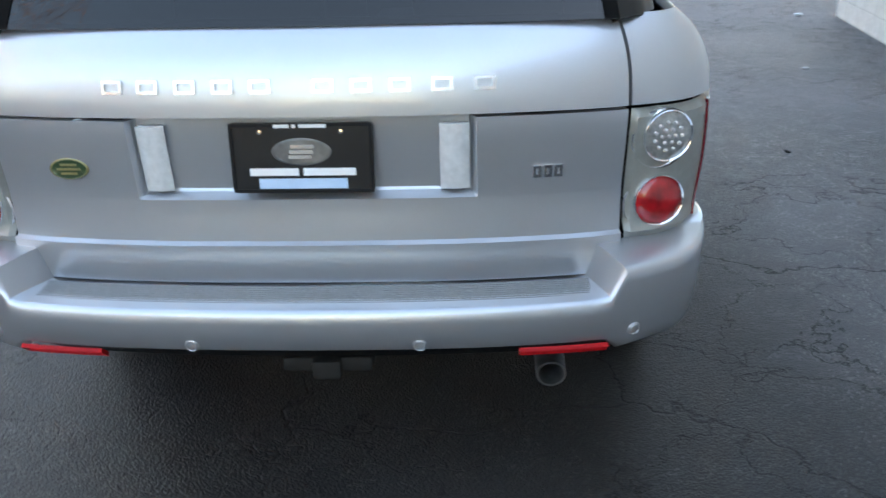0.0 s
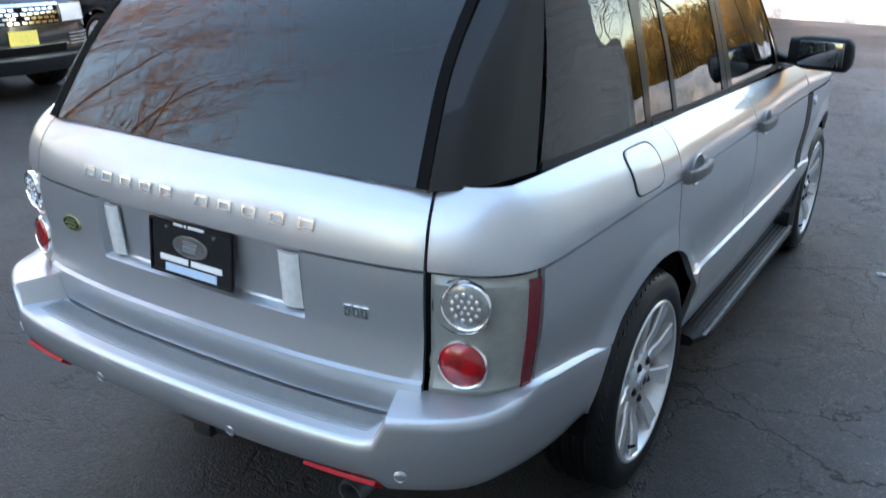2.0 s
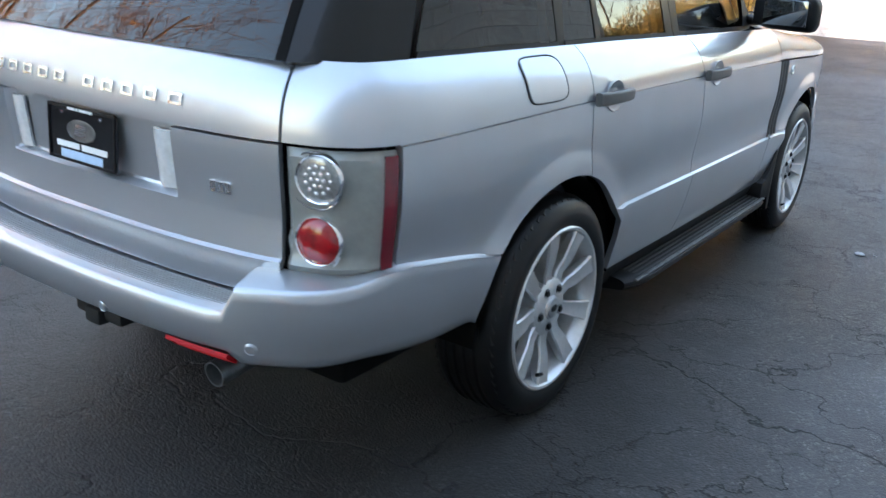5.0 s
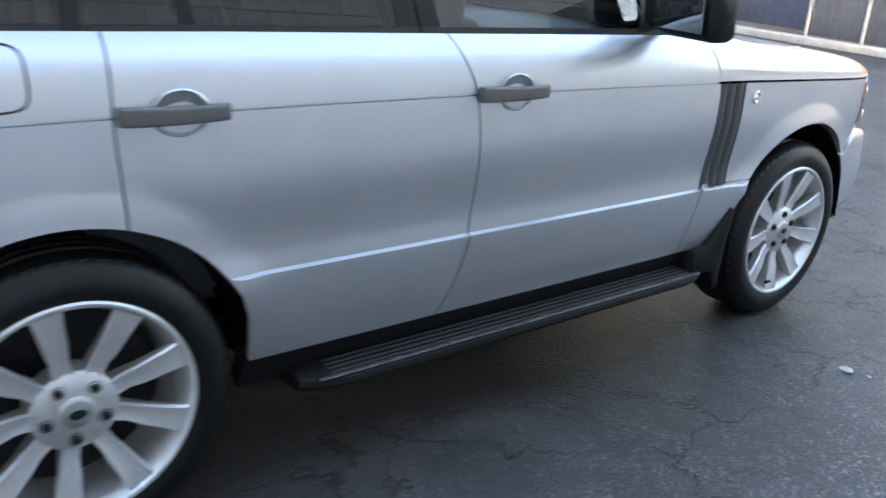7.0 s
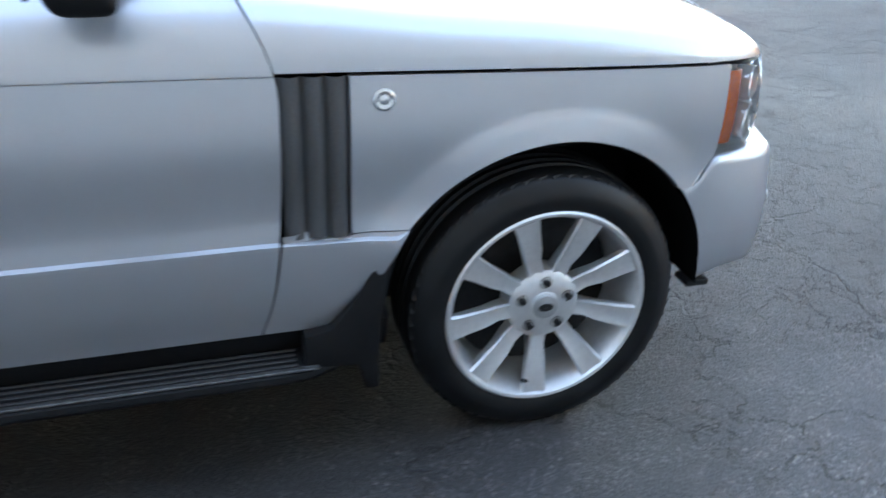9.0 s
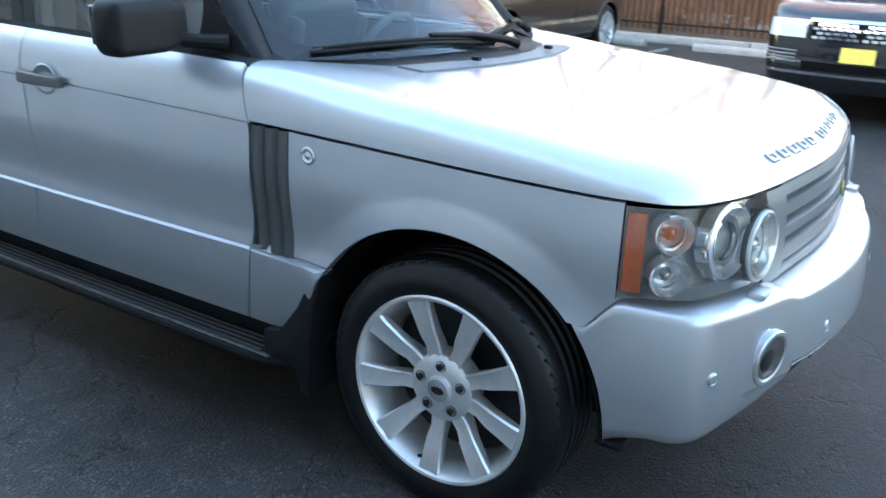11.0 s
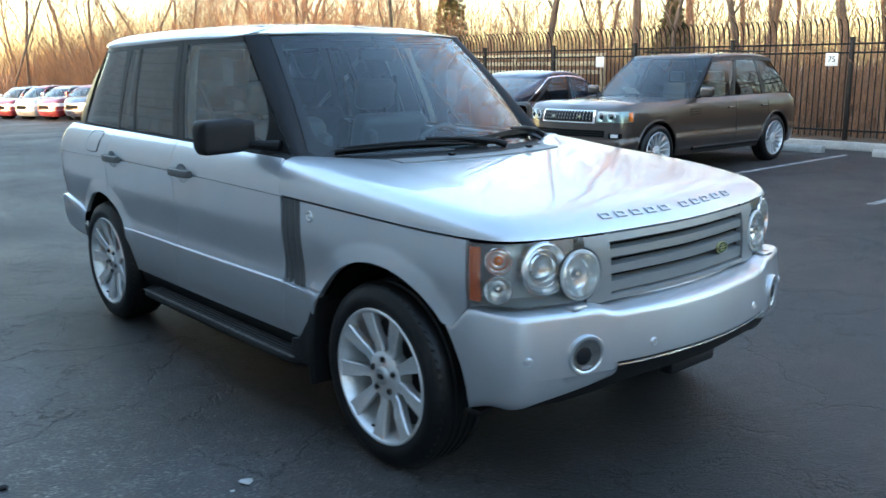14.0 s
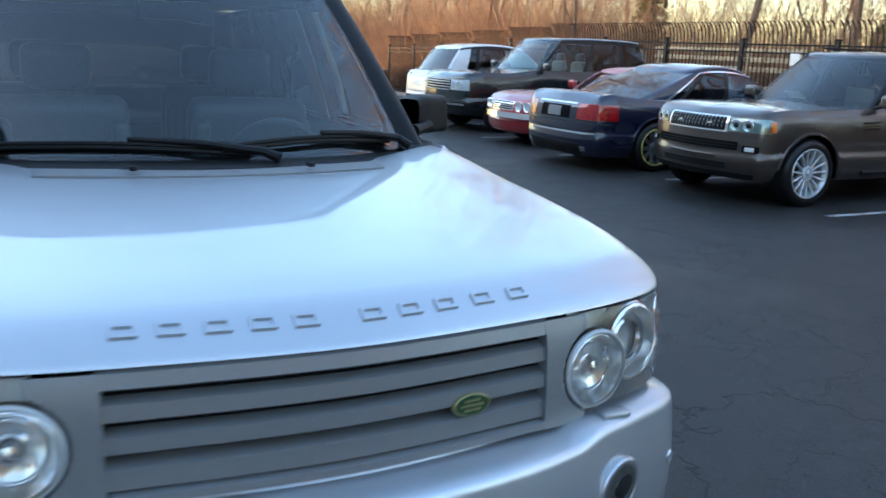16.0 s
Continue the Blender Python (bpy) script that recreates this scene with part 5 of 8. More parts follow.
# ------------------------------------------------ headlamps and grille
for sg in (1, -1):
    flip = (lambda b: b) if sg == 1 else mirrored
    lamp = new("headlamp")
    lamp.parent = suv
    S0, S1 = BODY.by_y(1.912), BODY.front_x(0.572)
    bm = bmesh.new()
    zt = 0.989
    sheet(bm, lambda u, v: skin(S0 + (S1 - S0) * u, 0.768 + (zt - 0.768) * v, 0.004 + 0.058 * smooth01(u / 0.04) * smooth01(min(v, 1 - v) / 0.08)), sorted(set(lin(0, 0.06, 5) + lin(0.06, 0.94, 22) + lin(0.94, 1, 5))), sorted(set(lin(0, 0.1, 4) + lin(0.1, 0.9, 10) + lin(0.9, 1, 4))))
    part("housing", flip(bm), LAMPBACK, lamp, "grey headlamp housing")
    bm = bmesh.new()
    sa = BODY.by_y(1.918)
    sheet(bm, lambda u, v: skin(sa + 0.045 * u, 0.778 + 0.196 * v, 0.008 - 0.004 * math.sin(math.pi * u)), lin(0, 1, 5), lin(0, 1, 12))
    rim_back(bm, 0.01)
    part("side_marker", flip(bm), AMBER, lamp, "amber side marker")
    for (x, z, r, kind) in ((0.884, 0.926, 0.047, "amber"), (0.884, 0.824, 0.048, "plain"), (0.738, 0.893, 0.087, "main"), (0.600, 0.858, 0.080, "inner")):
        s = BODY.front_x(x)
        n = skin_normal(s, z)
        m = frame_of(skin(s, z, 0.015 if kind != "inner" else 0.006), (n + Vector((0, 0.22 if kind != "inner" else 0.40, 0))).normalized())
        bm = bmesh.new()
        deep = 0.7 if kind == "inner" else 1.0
        lathe(bm, [(r * 1.05, -0.03 * deep), (r * 1.05, 0.006), (r * 0.98, 0.010), (r * 0.90, 0.004), (r * 0.75, -0.022 * deep), (r * 0.5, -0.036 * deep), (0.0001, -0.040 * deep)], 36, m)
        part("bowl", flip(bm), REFLECTOR, lamp, "bright round reflector bowl")
        bm = bmesh.new()
        if kind == "main":
            lathe(bm, [(r * 0.62, -0.035), (r * 0.62, -0.012), (r * 0.55, -0.008), (r * 0.52, -0.014)], 30, m)
            part("lens_ring", flip(bm), CHROME, lamp)
            bm = bmesh.new()
            lathe(bm, [(r * 0.52, -0.02), (r * 0.45, -0.004), (r * 0.28, 0.006), (0.0001, 0.010)], 28, m)
            part("projector_lens", flip(bm), GLASS_LENS, lamp)
            bm = bmesh.new()
            lathe(bm, [(r * 0.50, -0.022), (r * 0.3, -0.03), (0.0001, -0.032)], 24, m)
            part("lens_back", flip(bm), REFLECTOR, lamp)
        else:
            lathe(bm, [(0.017, -0.04), (0.017, -0.012), (0.010, -0.002), (0.0001, 0.001)], 20, m @ Matrix.Scale(1.5 if kind == "inner" else 1.0, 4))
            part("bulb", flip(bm), AMBER if kind == "amber" else CHROME, lamp)
            for q in (0.86, 0.70):
                bm = bmesh.new()
                lathe(bm, [(r * q + 0.002, -0.006 - 0.05 * (0.9 - q)), (r * q, -0.002 - 0.05 * (0.9 - q)), (r * q - 0.002, -0.008 - 0.05 * (0.9 - q))], 32, m)
                part("bowl_step", flip(bm), CHROME, lamp)
        if kind == "inner":
            bm = bmesh.new()
            lathe(bm, [(r * 1.14, -0.014), (r * 1.14, 0.008), (r * 1.08, 0.012), (r * 1.04, 0.010), (r * 1.03, 0.0)], 36, m)
            part("outer_ring", flip(bm), LAMPBACK, lamp)
            bm = bmesh.new()
            lathe(bm, [(r * 1.16, -0.012), (r * 1.16, 0.001), (r * 1.13, 0.002)], 36, m)
            part("lamp_seal", flip(bm), SEAL, lamp)
            bm = bmesh.new()
            lathe(bm, [(r * 1.08, 0.0125), (r * 0.8, 0.018), (r * 0.4, 0.021), (0.0001, 0.022)], 32, m)
            part("lens_dome", flip(bm), GLASS_LENS, lamp)
        if kind == "main":
            bm = bmesh.new()
            lathe(bm, [(r * 1.11, -0.03), (r * 1.11, 0.003), (r * 1.08, 0.007), (r * 1.06, 0.003)], 36, m)
            part("outer_ring", flip(bm), CHROME, lamp)
            bm = bmesh.new()
            lathe(bm, [(r * 0.80, -0.024), (r * 0.78, -0.010), (r * 0.74, -0.008), (r * 0.72, -0.02)], 36, m)
            part("bowl_step", flip(bm), REFLECTOR, lamp)
    bm = bmesh.new()
    sheet(bm, lambda u, v: skin(S0 + (S1 - S0) * u, 0.768 + (zt - 0.768) * v, -0.001 - 0.003 * math.sin(math.pi * v)), lin(0, 1, 24), lin(0, 1, 8))
    part("lens_cover", flip(bm), GLASS_LENS, lamp)

grille = new("grille")
grille.parent = suv


def gy(x):
    return BODY.at(BODY.front_x(min(max(abs(x), 0.001), 0.9)))[0].y


# plain near-black sheet that paints the shade seen through the grille slots
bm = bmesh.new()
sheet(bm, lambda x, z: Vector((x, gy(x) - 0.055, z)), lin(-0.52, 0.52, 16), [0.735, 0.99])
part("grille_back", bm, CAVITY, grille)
bm = bmesh.new()
GIN = 0.452


def gside(u, v):
    x = GIN + (0.570 - GIN) * u
    z = 0.742 + (0.986 - 0.742) * v
    notch = math.hypot(x - 0.600, z - 0.858)
    return Vector((x, gy(x) - FRONT_D(z) - 0.002 - 0.045 * (1 - smooth01((notch - 0.088) / 0.010)), z))


sheet(bm, gside, lin(0, 1, 22), lin(0, 1, 36), flip=True)
rim_back(bm, 0.03)
both("grille_cheek", bm, GRILLE_M, grille)
for k, (z0, z1) in enumerate(((0.952, 0.990), (0.893, 0.934), (0.834, 0.874), (0.766, 0.816), (0.738, 0.766))):
    bm = bmesh.new()
    prof = [(0.0, z1 + 0.003, 0.05), (1, z1 - 0.002, 0.010), (2, z1 - 0.006, 0.0), (3, z0 + 0.006, 0.0), (4, z0, 0.012), (5, z0 + 0.004, 0.04)]
    sheet(bm, lambda x, j: Vector((x, gy(x) - FRONT_D(prof[j][1]) - prof[j][2] - 0.003 - 0.008 * (k in (1, 2, 3)), prof[j][1])), lin(-0.458, 0.458, 28), list(range(6)), flip=False)
    bmesh.ops.recalc_face_normals(bm, faces=bm.faces)
    part("grille_bar", bm, GRILLE_M, grille, sharp=50)
oval_badge(suv, frame_of((-0.257, gy(0.257) - 0.012, 0.838), (-0.1, 1, 0.05)), 0.045, 0.024)

# ------------------------------------------------ bonnet
HOODC = curve_of([0.60, 0.95, 1.2, 1.5, 1.8, 2.0, 2.1, 2.16, 2.22], [1.193, 1.176, 1.160, 1.135, 1.104, 1.077, 1.055, 1.035, 1.012])


def hood_top(x, y):
    ridge = (0.004 + 0.020 * (1 - smooth01((y - 0.70) / 0.50)) * smooth01((abs(x) - 0.55) / 0.30)) * (smooth01((abs(x) - 0.60) / 0.05)) * (1 - smooth01((y - 1.55) / 0.35))
    return HOODC(y) - 0.022 * (x / 0.9) ** 2 + ridge


bm = bmesh.new()
HS = [BODY.by_y(0.772) + (BODY.s[-1] - BODY.by_y(0.772)) * i / 70 for i in range(71)]
HH = [0, 0.0015, 0.004, 0.008, 0.014, 0.022, 0.032, 0.045, 0.060, 0.080, 0.105, 0.13]
NSP = 16
cols = []
for i, s in enumerate(HS):
    p, n = BODY.at(s)
    zb = waist_up(p.y) + 0.001
    b = skin(s, zb, 0.0015)
    u = i / 70
    spine = Vector((0, 0.985 + (2.045 - 0.985) * (1 - (1 - u) ** 1.4), 0))
    nearf = smooth01((p.y - 1.7) / 0.4)
    w = 0.125
    pts = []
    for h in HH:
        k = min(1.0, h / w)
        se = (1 - (1 - k) ** (2.6 - 0.5 * nearf)) ** (1 / (2.2 - 0.6 * nearf))
        rise = zb + (hood_top(b.x, b.y) - zb) * se
        back = (0.7714 - DOOR_EDGE(min(rise, 1.20))) * (1 - smooth01((p.y - 0.78) / 0.2))
        q = Vector((b.x - n.x * h, b.y - n.y * h - back, 0))
        pts.append(Vector((q.x, q.y, zb + (hood_top(q.x, q.y) - zb) * se)))
    base = pts[-1]
    for k in range(1, NSP + 1):
        t = k / NSP
        x = base.x * (1 - t)
        y = base.y + (spine.y - base.y) * (1 - (1 - t) ** 2.0)
        pts.append(Vector((x, y, hood_top(x, y))))
    cols.append([bm.verts.new(v) for v in pts])
for a, b in zip(cols, cols[1:]):
    for j in range(len(a) - 1):
        bm.faces.new((a[j], b[j], b[j + 1], a[j + 1]))
other = mirrored(bm)
tmp = bpy.data.meshes.new("tmp")
other.to_mesh(tmp)
other.free()
bm.from_mesh(tmp)
bpy.data.meshes.remove(tmp)
rim_back(bm, 0.02, 5e-4)
hood = part("bonnet", bm, SILVER, suv, sharp=40)


def hood_at(x, z_off, c, d):
    # up the front slope of the bonnet: c runs along the slope
    p, n = BODY.at(BODY.front_x(max(abs(x), 0.001)))
    h = 0.055 + c * 0.93
    b = skin(BODY.front_x(max(abs(x), 0.001)), waist_up(p.y) + 0.001, 0.0015)
    y = b.y - h
    k = min(1.0, h / 0.125)
    se = (1 - (1 - k) ** 2.1) ** (1 / 1.6)
    return Vector((x, y, b.z + (hood_top(x, y) - b.z) * se + d))


FSLOTS = [v * 1.01 for v in SLOTS]
for x in FSLOTS:
    bm = bmesh.new()
    letter_block(bm, -x, 0.048, 0.030, lambda a, c, d: hood_at(a, 0, -c, d), 0.006)
    part("raised_letter", bm, SILVER, suv, smooth=False)

# cowl panel and wipers
bm = bmesh.new()


def wsy(x):
    return 0.965 - 0.30 * (x / 0.76) ** 2


sheet(bm, lambda x, v: Vector((x, wsy(x) - 0.06 + 0.17 * v, 1.192 - 0.015 * v - 0.022 * (x / 0.9) ** 2)), lin(-0.80, 0.80, 24), lin(0, 1, 4))
part("cowl", bm, TRIM, suv)
bm = bmesh.new()
sheet(bm, lambda x, v: Vector((x, wsy(x * 0.8) + 0.085 + 0.10 * v, hood_top(x, wsy(x * 0.8) + 0.085 + 0.10 * v) + 0.006)), lin(-0.52, 0.52, 20), lin(0, 1, 4))
rim_back(bm, 0.012)
part("intake_panel", bm, GREYPL, suv, "grey plastic air intake panel")
for x in (0.26, -0.26):
    bm = bmesh.new()
    box(bm, (x, wsy(x * .8) + 0.15, 1.187), (0.022, 0.03, 0.014), 0.004)
    part("washer_nozzle", bm, TRIM, suv)
for (xp, xt, up) in ((-0.16, 0.66, 0.0), (-0.72, -0.02, 0.012)):
    # parked low along the foot of the screen: pivot at xp, the blade's tip at xt
    def along(t, lift, off=0.0):
        x = xp + (xt - xp) * t
        return (x, wsy(x) - 0.012 - 0.022 * math.sin(math.pi * t) + off, 1.196 + up + 0.026 * math.sin(math.pi * min(1, t * 0.9)) + lift)
    wp = new("wiper")
    wp.parent = suv
    bm = bmesh.new()
    tube(bm, [along(t, 0.0) for t in lin(0.06, 1.0, 12)], 0.0085, 6)
    tube(bm, [along(t, 0.012) for t in lin(0.10, 0.96, 12)], [0.004] + [0.007] * 11 + [0.004], 6)
    part("wiper_blade", bm, TRIM, wp)
    bm = bmesh.new()
    tube(bm, [(xp - 0.03, wsy(xp) + 0.05, 1.196), along(0.02, 0.016, 0.03), along(0.25, 0.026, 0.010), along(0.5, 0.026)], [0.017, 0.015, 0.011, 0.008], 8)
    part("wiper_arm", bm, TRIM, wp)

# ------------------------------------------------ glasshouse
XB = curve_of([-2.25, -2.05, -1.6, -1.0, 0.0, 0.4, 0.72], [0.76, 0.815, 0.850, 0.868, 0.872, 0.865, 0.835])
XT = curve_of([-1.95, -1.85, -1.5, -1.0, -0.3, 0.1], [0.655, 0.690, 0.722, 0.733, 0.730, 0.712])
ZT = curve_of([-1.95, -1.3, -0.6, 0.1], [1.700, 1.716, 1.728, 1.732])


def flank(yb, yt, v, inset=0.0):
    """A point of the upper side, between the belt at yb and the roof rail at yt."""
    b = Vector((XB(yb), yb, belt(yb) - 0.006))
    t = Vector((XT(yt), yt, ZT(yt) + 0.014))
    p = b.lerp(t, v)
    p.x += 0.012 * math.sin(math.pi * v) - inset
    return p


def pane(b0, b1, t0, t1, v0, v1, inset, back, name, mat, parent, n=10, label=""):
    bm = bmesh.new()
    sheet(bm, lambda u, v: flank(b0 + (b1 - b0) * u, t0 + (t1 - t0) * u, v, inset), lin(0, 1, n), lin(v0, v1, 8))
    rim_back(bm, back)
    return both(name, bm, mat, parent, label)


V0, V1 = 0.035, 0.945
pane(-2.035, -1.385, -1.855, -1.425, V0, V1, 0.003, 0.004, "quarter_window", GLASS_SIDE, suv, label="dark tinted quarter window")
pane(-1.345, -1.13, -1.335, -1.215, V0, V1, 0.003, 0.004, "small_door_window", GLASS_SIDE, doors["rear_door"][0].parent, label="dark tinted window")
pane(-1.095, -0.545, -1.180, -0.675, V0, V1, 0.003, 0.004, "rear_door_window", GLASS_SIDE, suv, label="dark tinted window")
pane(-0.405, 0.640, -0.545, 0.020, V0, V1, 0.003, 0.004, "front_door_window", GLASS_FRONT, suv, label="lightly tinted window")
pane(-1.385, -1.345, -1.425, -1.335, 0, 1, 0.001, 0.03, "rear_pillar", PILLAR, suv, n=3)
pane(-1.130, -1.095, -1.215, -1.180, 0, 1, 0.000, 0.02, "window_divider", PILLAR, suv, n=2)
pane(-0.560, -0.375, -0.690, -0.520, 0, 1, 0.048, 0.01, "pillar_trim", BEIGE, suv, n=3, label="pale inner pillar trim")
pane(-0.545, -0.478, -0.675, -0.612, 0, 1, 0.000, 0.03, "centre_pillar", PILLAR, suv, n=3)
pane(-0.472, -0.405, -0.606, -0.545, 0, 1, 0.000, 0.03, "centre_pillar", PILLAR, suv, n=3)
for a, b, c, d in ((-2.035, -1.385, -1.855, -1.425), (-1.345, -0.478, -1.335, -0.612), (-0.472, 0.66, -0.606, 0.03)):
    pane(a, b, c, d, V1, 1.0, -0.001, 0.03, "window_rail", PILLAR, suv)
    pane(a, b, c, d, 0.0, V0, -0.004, 0.02, "belt_strip", SEAL, suv)
# mirror-sail triangle in front of the door window
bm = bmesh.new()
sheet(bm, lambda u, v: flank(0.66, 0.03, v, -0.005).lerp(flank(0.41, 0.22, v, -0.005), u * (1 - v / 0.47)), lin(0, 1, 6), lin(0.0, 0.46, 8), flip=True)
bmesh.ops.recalc_face_normals(bm, faces=bm.faces)
both("mirror_sail", bm, TRIM, suv)

# broad dark tail pillars
TAIL_B = [Vector(p) for p in ((0.698, -2.318, 1.214), (0.752, -2.270, 1.214), (0.790, -2.185, 1.214), (0.815, -2.05, 1.213))]
TAIL_T = [Vector(p) for p in ((0.612, -1.945, 1.716), (0.650, -1.930, 1.716), (0.680, -1.900, 1.716), (0.694, -1.858, 1.716))]
bm = bmesh.new()


def tail_pillar(u, v):
    k = min(int(u * 3), 2)
    f = u * 3 - k
    b, t = TAIL_B[k].lerp(TAIL_B[k + 1], f), TAIL_T[k].lerp(TAIL_T[k + 1], f)
    p = b.lerp(t, v)
    p.x += 0.014 * math.sin(math.pi * v) * u - 0.006 * (1 - u)
    p.y -= 0.022 * math.sin(math.pi * v)
    return p


sheet(bm, tail_pillar, lin(0, 1, 9), lin(0, 1, 10), flip=False)
rim_back(bm, 0.03)
both("tail_pillar", bm, PILLAR, suv, "satin black rear pillar", sharp=50)
# rear window


def rear_glass(u, v, inset=0.0):
    xb, xt = 0.690, 0.605
    b = Vector((xb * u, -2.350 + 0.034 * u * u, 1.214))
    t = Vector((xt * u, -1.985 + 0.042 * u * u, 1.735))
    p = b.lerp(t, v)
    p.y -= 0.022 * math.sin(math.pi * v) - inset
    return p


bm = bmesh.new()
sheet(bm, rear_glass, lin(-1, 1, 20), lin(0, 1, 12))
rim_back(bm, 0.006)
part("rear_window", bm, GLASS_DARK, suv, "dark tinted rear window")
bm = bmesh.new()
for lo, hi in ((-1.0, -0.945), (0.955, 1.0)):
    sheet(bm, lambda u, v: rear_glass(u, v, -0.0025), lin(lo, hi, 3), lin(0, 0.86, 10))
sheet(bm, lambda u, v: rear_glass(u, v, -0.0025), lin(-1.0, 1.0, 16), lin(0.865, 1.0, 4))
part("window_border", bm, CAVITY, suv)

# windscreen and front pillars


def screen(u, v, inset=0.0):
    xb, xt = 0.755, 0.610
    b = Vector((xb * u, wsy(xb * u), 1.180))
    t = Vector((xt * u, 0.225 - 0.115 * u * u, 1.762 - 0.012 * u * u))
    p = b.lerp(t, v)
    p += Vector((0, 0.6, 0.8)) * (0.016 * math.sin(math.pi * v) - inset)
    return p


bm = bmesh.new()
sheet(bm, screen, lin(-1, 1, 24), lin(0, 1, 12), flip=True)
rim_back(bm, 0.006)
part("windscreen", bm, GLASS_CLEAR, suv, "greenish tinted windscreen")
bm = bmesh.new()
ring = []
for k in range(120):
    c, d = math.cos(k / 120 * math.tau), math.sin(k / 120 * math.tau)
    u, v = math.copysign(0.83, c) + 0.115 * c, math.copysign(0.68, d) + 0.22 * d      # rounded opening
    v += 0.045 * (v < 0)
    m = max(abs(u), abs(v))
    ring.append([bm.verts.new(screen(a, (b + 1) / 2, 0.009)) for a, b in ((u, v), ((u + u / m) / 2, (v + v / m) / 2), (u / m, v / m))])
for k in range(120):
    for q in (0, 1):
        bm.faces.new((ring[k - 1][q], ring[k - 1][q + 1], ring[k][q + 1], ring[k][q]))
part("windscreen_border", bm, CAVITY, suv)
bm = bmesh.new()
sheet(bm, lambda u, v: screen(u, v, 0.008), lin(-0.96, 0.96, 16), lin(0.86, 0.965, 3), flip=True)
part("sun_band", bm, SUNBAND, suv, "blue-green tinted band across the top of the windscreen")
bm = bmesh.new()


def front_pillar(u, v):
    a = screen(1.005, v)
    c = flank(0.665, 0.040, v, -0.001)
    m = a.lerp(c, u)
    return m + Vector((0.55, 0.45, 0.5)) * 0.022 * math.sin(math.pi * u)


sheet(bm, front_pillar, lin(0, 1, 8), lin(-0.01, 1, 14), flip=True)
bmesh.ops.recalc_face_normals(bm, faces=bm.faces)
both("front_pillar", bm, TRIM, suv, "black windscreen pillar", sharp=60)
bm = bmesh.new()
foot = [Vector(p) for p in ((0.885, 0.56, 1.196), (0.905, 0.702, 1.184), (0.735, 0.660, 1.197), (0.745, 0.770, 1.162))]
sheet(bm, lambda u, v: foot[0].lerp(foot[1], u).lerp(foot[2].lerp(foot[3], u), v) + Vector((0, 0, 0.008 * math.sin(math.pi * v))), lin(0, 1, 4), lin(0, 1, 6))
rim_back(bm, 0.01)
both("pillar_foot", bm, TRIM, suv)

bm = bmesh.new()
sheet(bm, lambda u, v: screen(0.97, v, 0.03).lerp(flank(0.58, -0.02, v, 0.05), u), lin(0, 1, 4), lin(0.06, 0.97, 10))
rim_back(bm, 0.006)
both("pillar_trim", bm, BEIGE, suv, "pale inner pillar trim")

# roof
ROOF = Outline([(0, -2.03), (0.40, -2.015), (0.58, -1.985), (0.655, -1.945), (0.695, -1.86), (0.722, -1.6), (0.738, -1.0), (0.737, -0.3), (0.722, 0.02), (0.690, 0.085), (0.60, 0.125), (0.35, 0.195), (0, 0.235)])
ROOFC = curve_of([-2.03, -1.9, -1.4, -0.8, -0.2, 0.1, 0.235], [1.798, 1.812, 1.832, 1.836, 1.822, 1.793, 1.774])
roof_edge = curve_of([-2.03, -1.9, -1.3, -0.6, 0.0, 0.24], [1.735, 1.730, 1.733, 1.746, 1.749, 1.764])
bm = bmesh.new()
cols = []
for i in range(81):
    s = ROOF.s[-1] * i / 80
    p, n = ROOF.at(s)
    pts = []
    zb = roof_edge(p.y)
    fr = max(0, n.y)
    for h, lift in ((0.012, -0.012), (0.0, -0.006), (0.0, 0.0), (0.003, 0.010), (0.008, 0.018), (0.016, 0.028), (0.03, 0.037), (0.05, 0.045), (0.08, 0.053)):
        q = p - n * (h * (1 + 1.5 * fr))
        top = ROOFC(q.y) - 0.050 * (abs(q.x) / 0.72) ** 3
        z = zb + lift if lift <= 0 else zb + (top - zb) * min(1, lift / 0.053)
        pts.append(Vector((q.x, q.y, z)))
    base = pts[-1]
    sp = Vector((0, -1.93 + (0.15 + 1.93) * i / 80, 0))
    for k in range(1, 11):
        t = k / 10
        x, y = base.x * (1 - t), base.y + (sp.y - base.y) * t
        pts.append(Vector((x, y, ROOFC(y) - 0.050 * (abs(x) / 0.72) ** 3)))
    cols.append([bm.verts.new(v) for v in pts])
for a, b in zip(cols, cols[1:]):
    for j in range(len(a) - 1):
        bm.faces.new((a[j], b[j], b[j + 1], a[j + 1]))
other = mirrored(bm)
tmp = bpy.data.meshes.new("tmp")
other.to_mesh(tmp)
other.free()
bm.from_mesh(tmp)
bpy.data.meshes.remove(tmp)
bmesh.ops.remove_doubles(bm, verts=bm.verts, dist=1e-4)
part("roof", bm, SILVER, suv, sharp=50)
bm = bmesh.new()
sheet(bm, lambda x, v: Vector((x, -2.029 + 0.055 * (x / 0.5) ** 2 * 0.5 + 0.012 * v, 1.768 + 0.022 * v)), lin(-0.265, 0.265, 14), lin(0, 1, 3))
rim_back(bm, 0.01)
part("high_brake_lamp", bm, DARKRED, suv, "long dark red brake lamp")
bm = bmesh.new()
lathe(bm, [(0.075, 0), (0.07, 0.018), (0.05, 0.032), (0.02, 0.038), (0.0001, 0.039)], 24, Matrix.Translation((0.0, -1.70, 1.815)) @ Matrix.Diagonal((0.75, 1.4, 1, 1)))
part("roof_aerial", bm, PILLAR, suv)
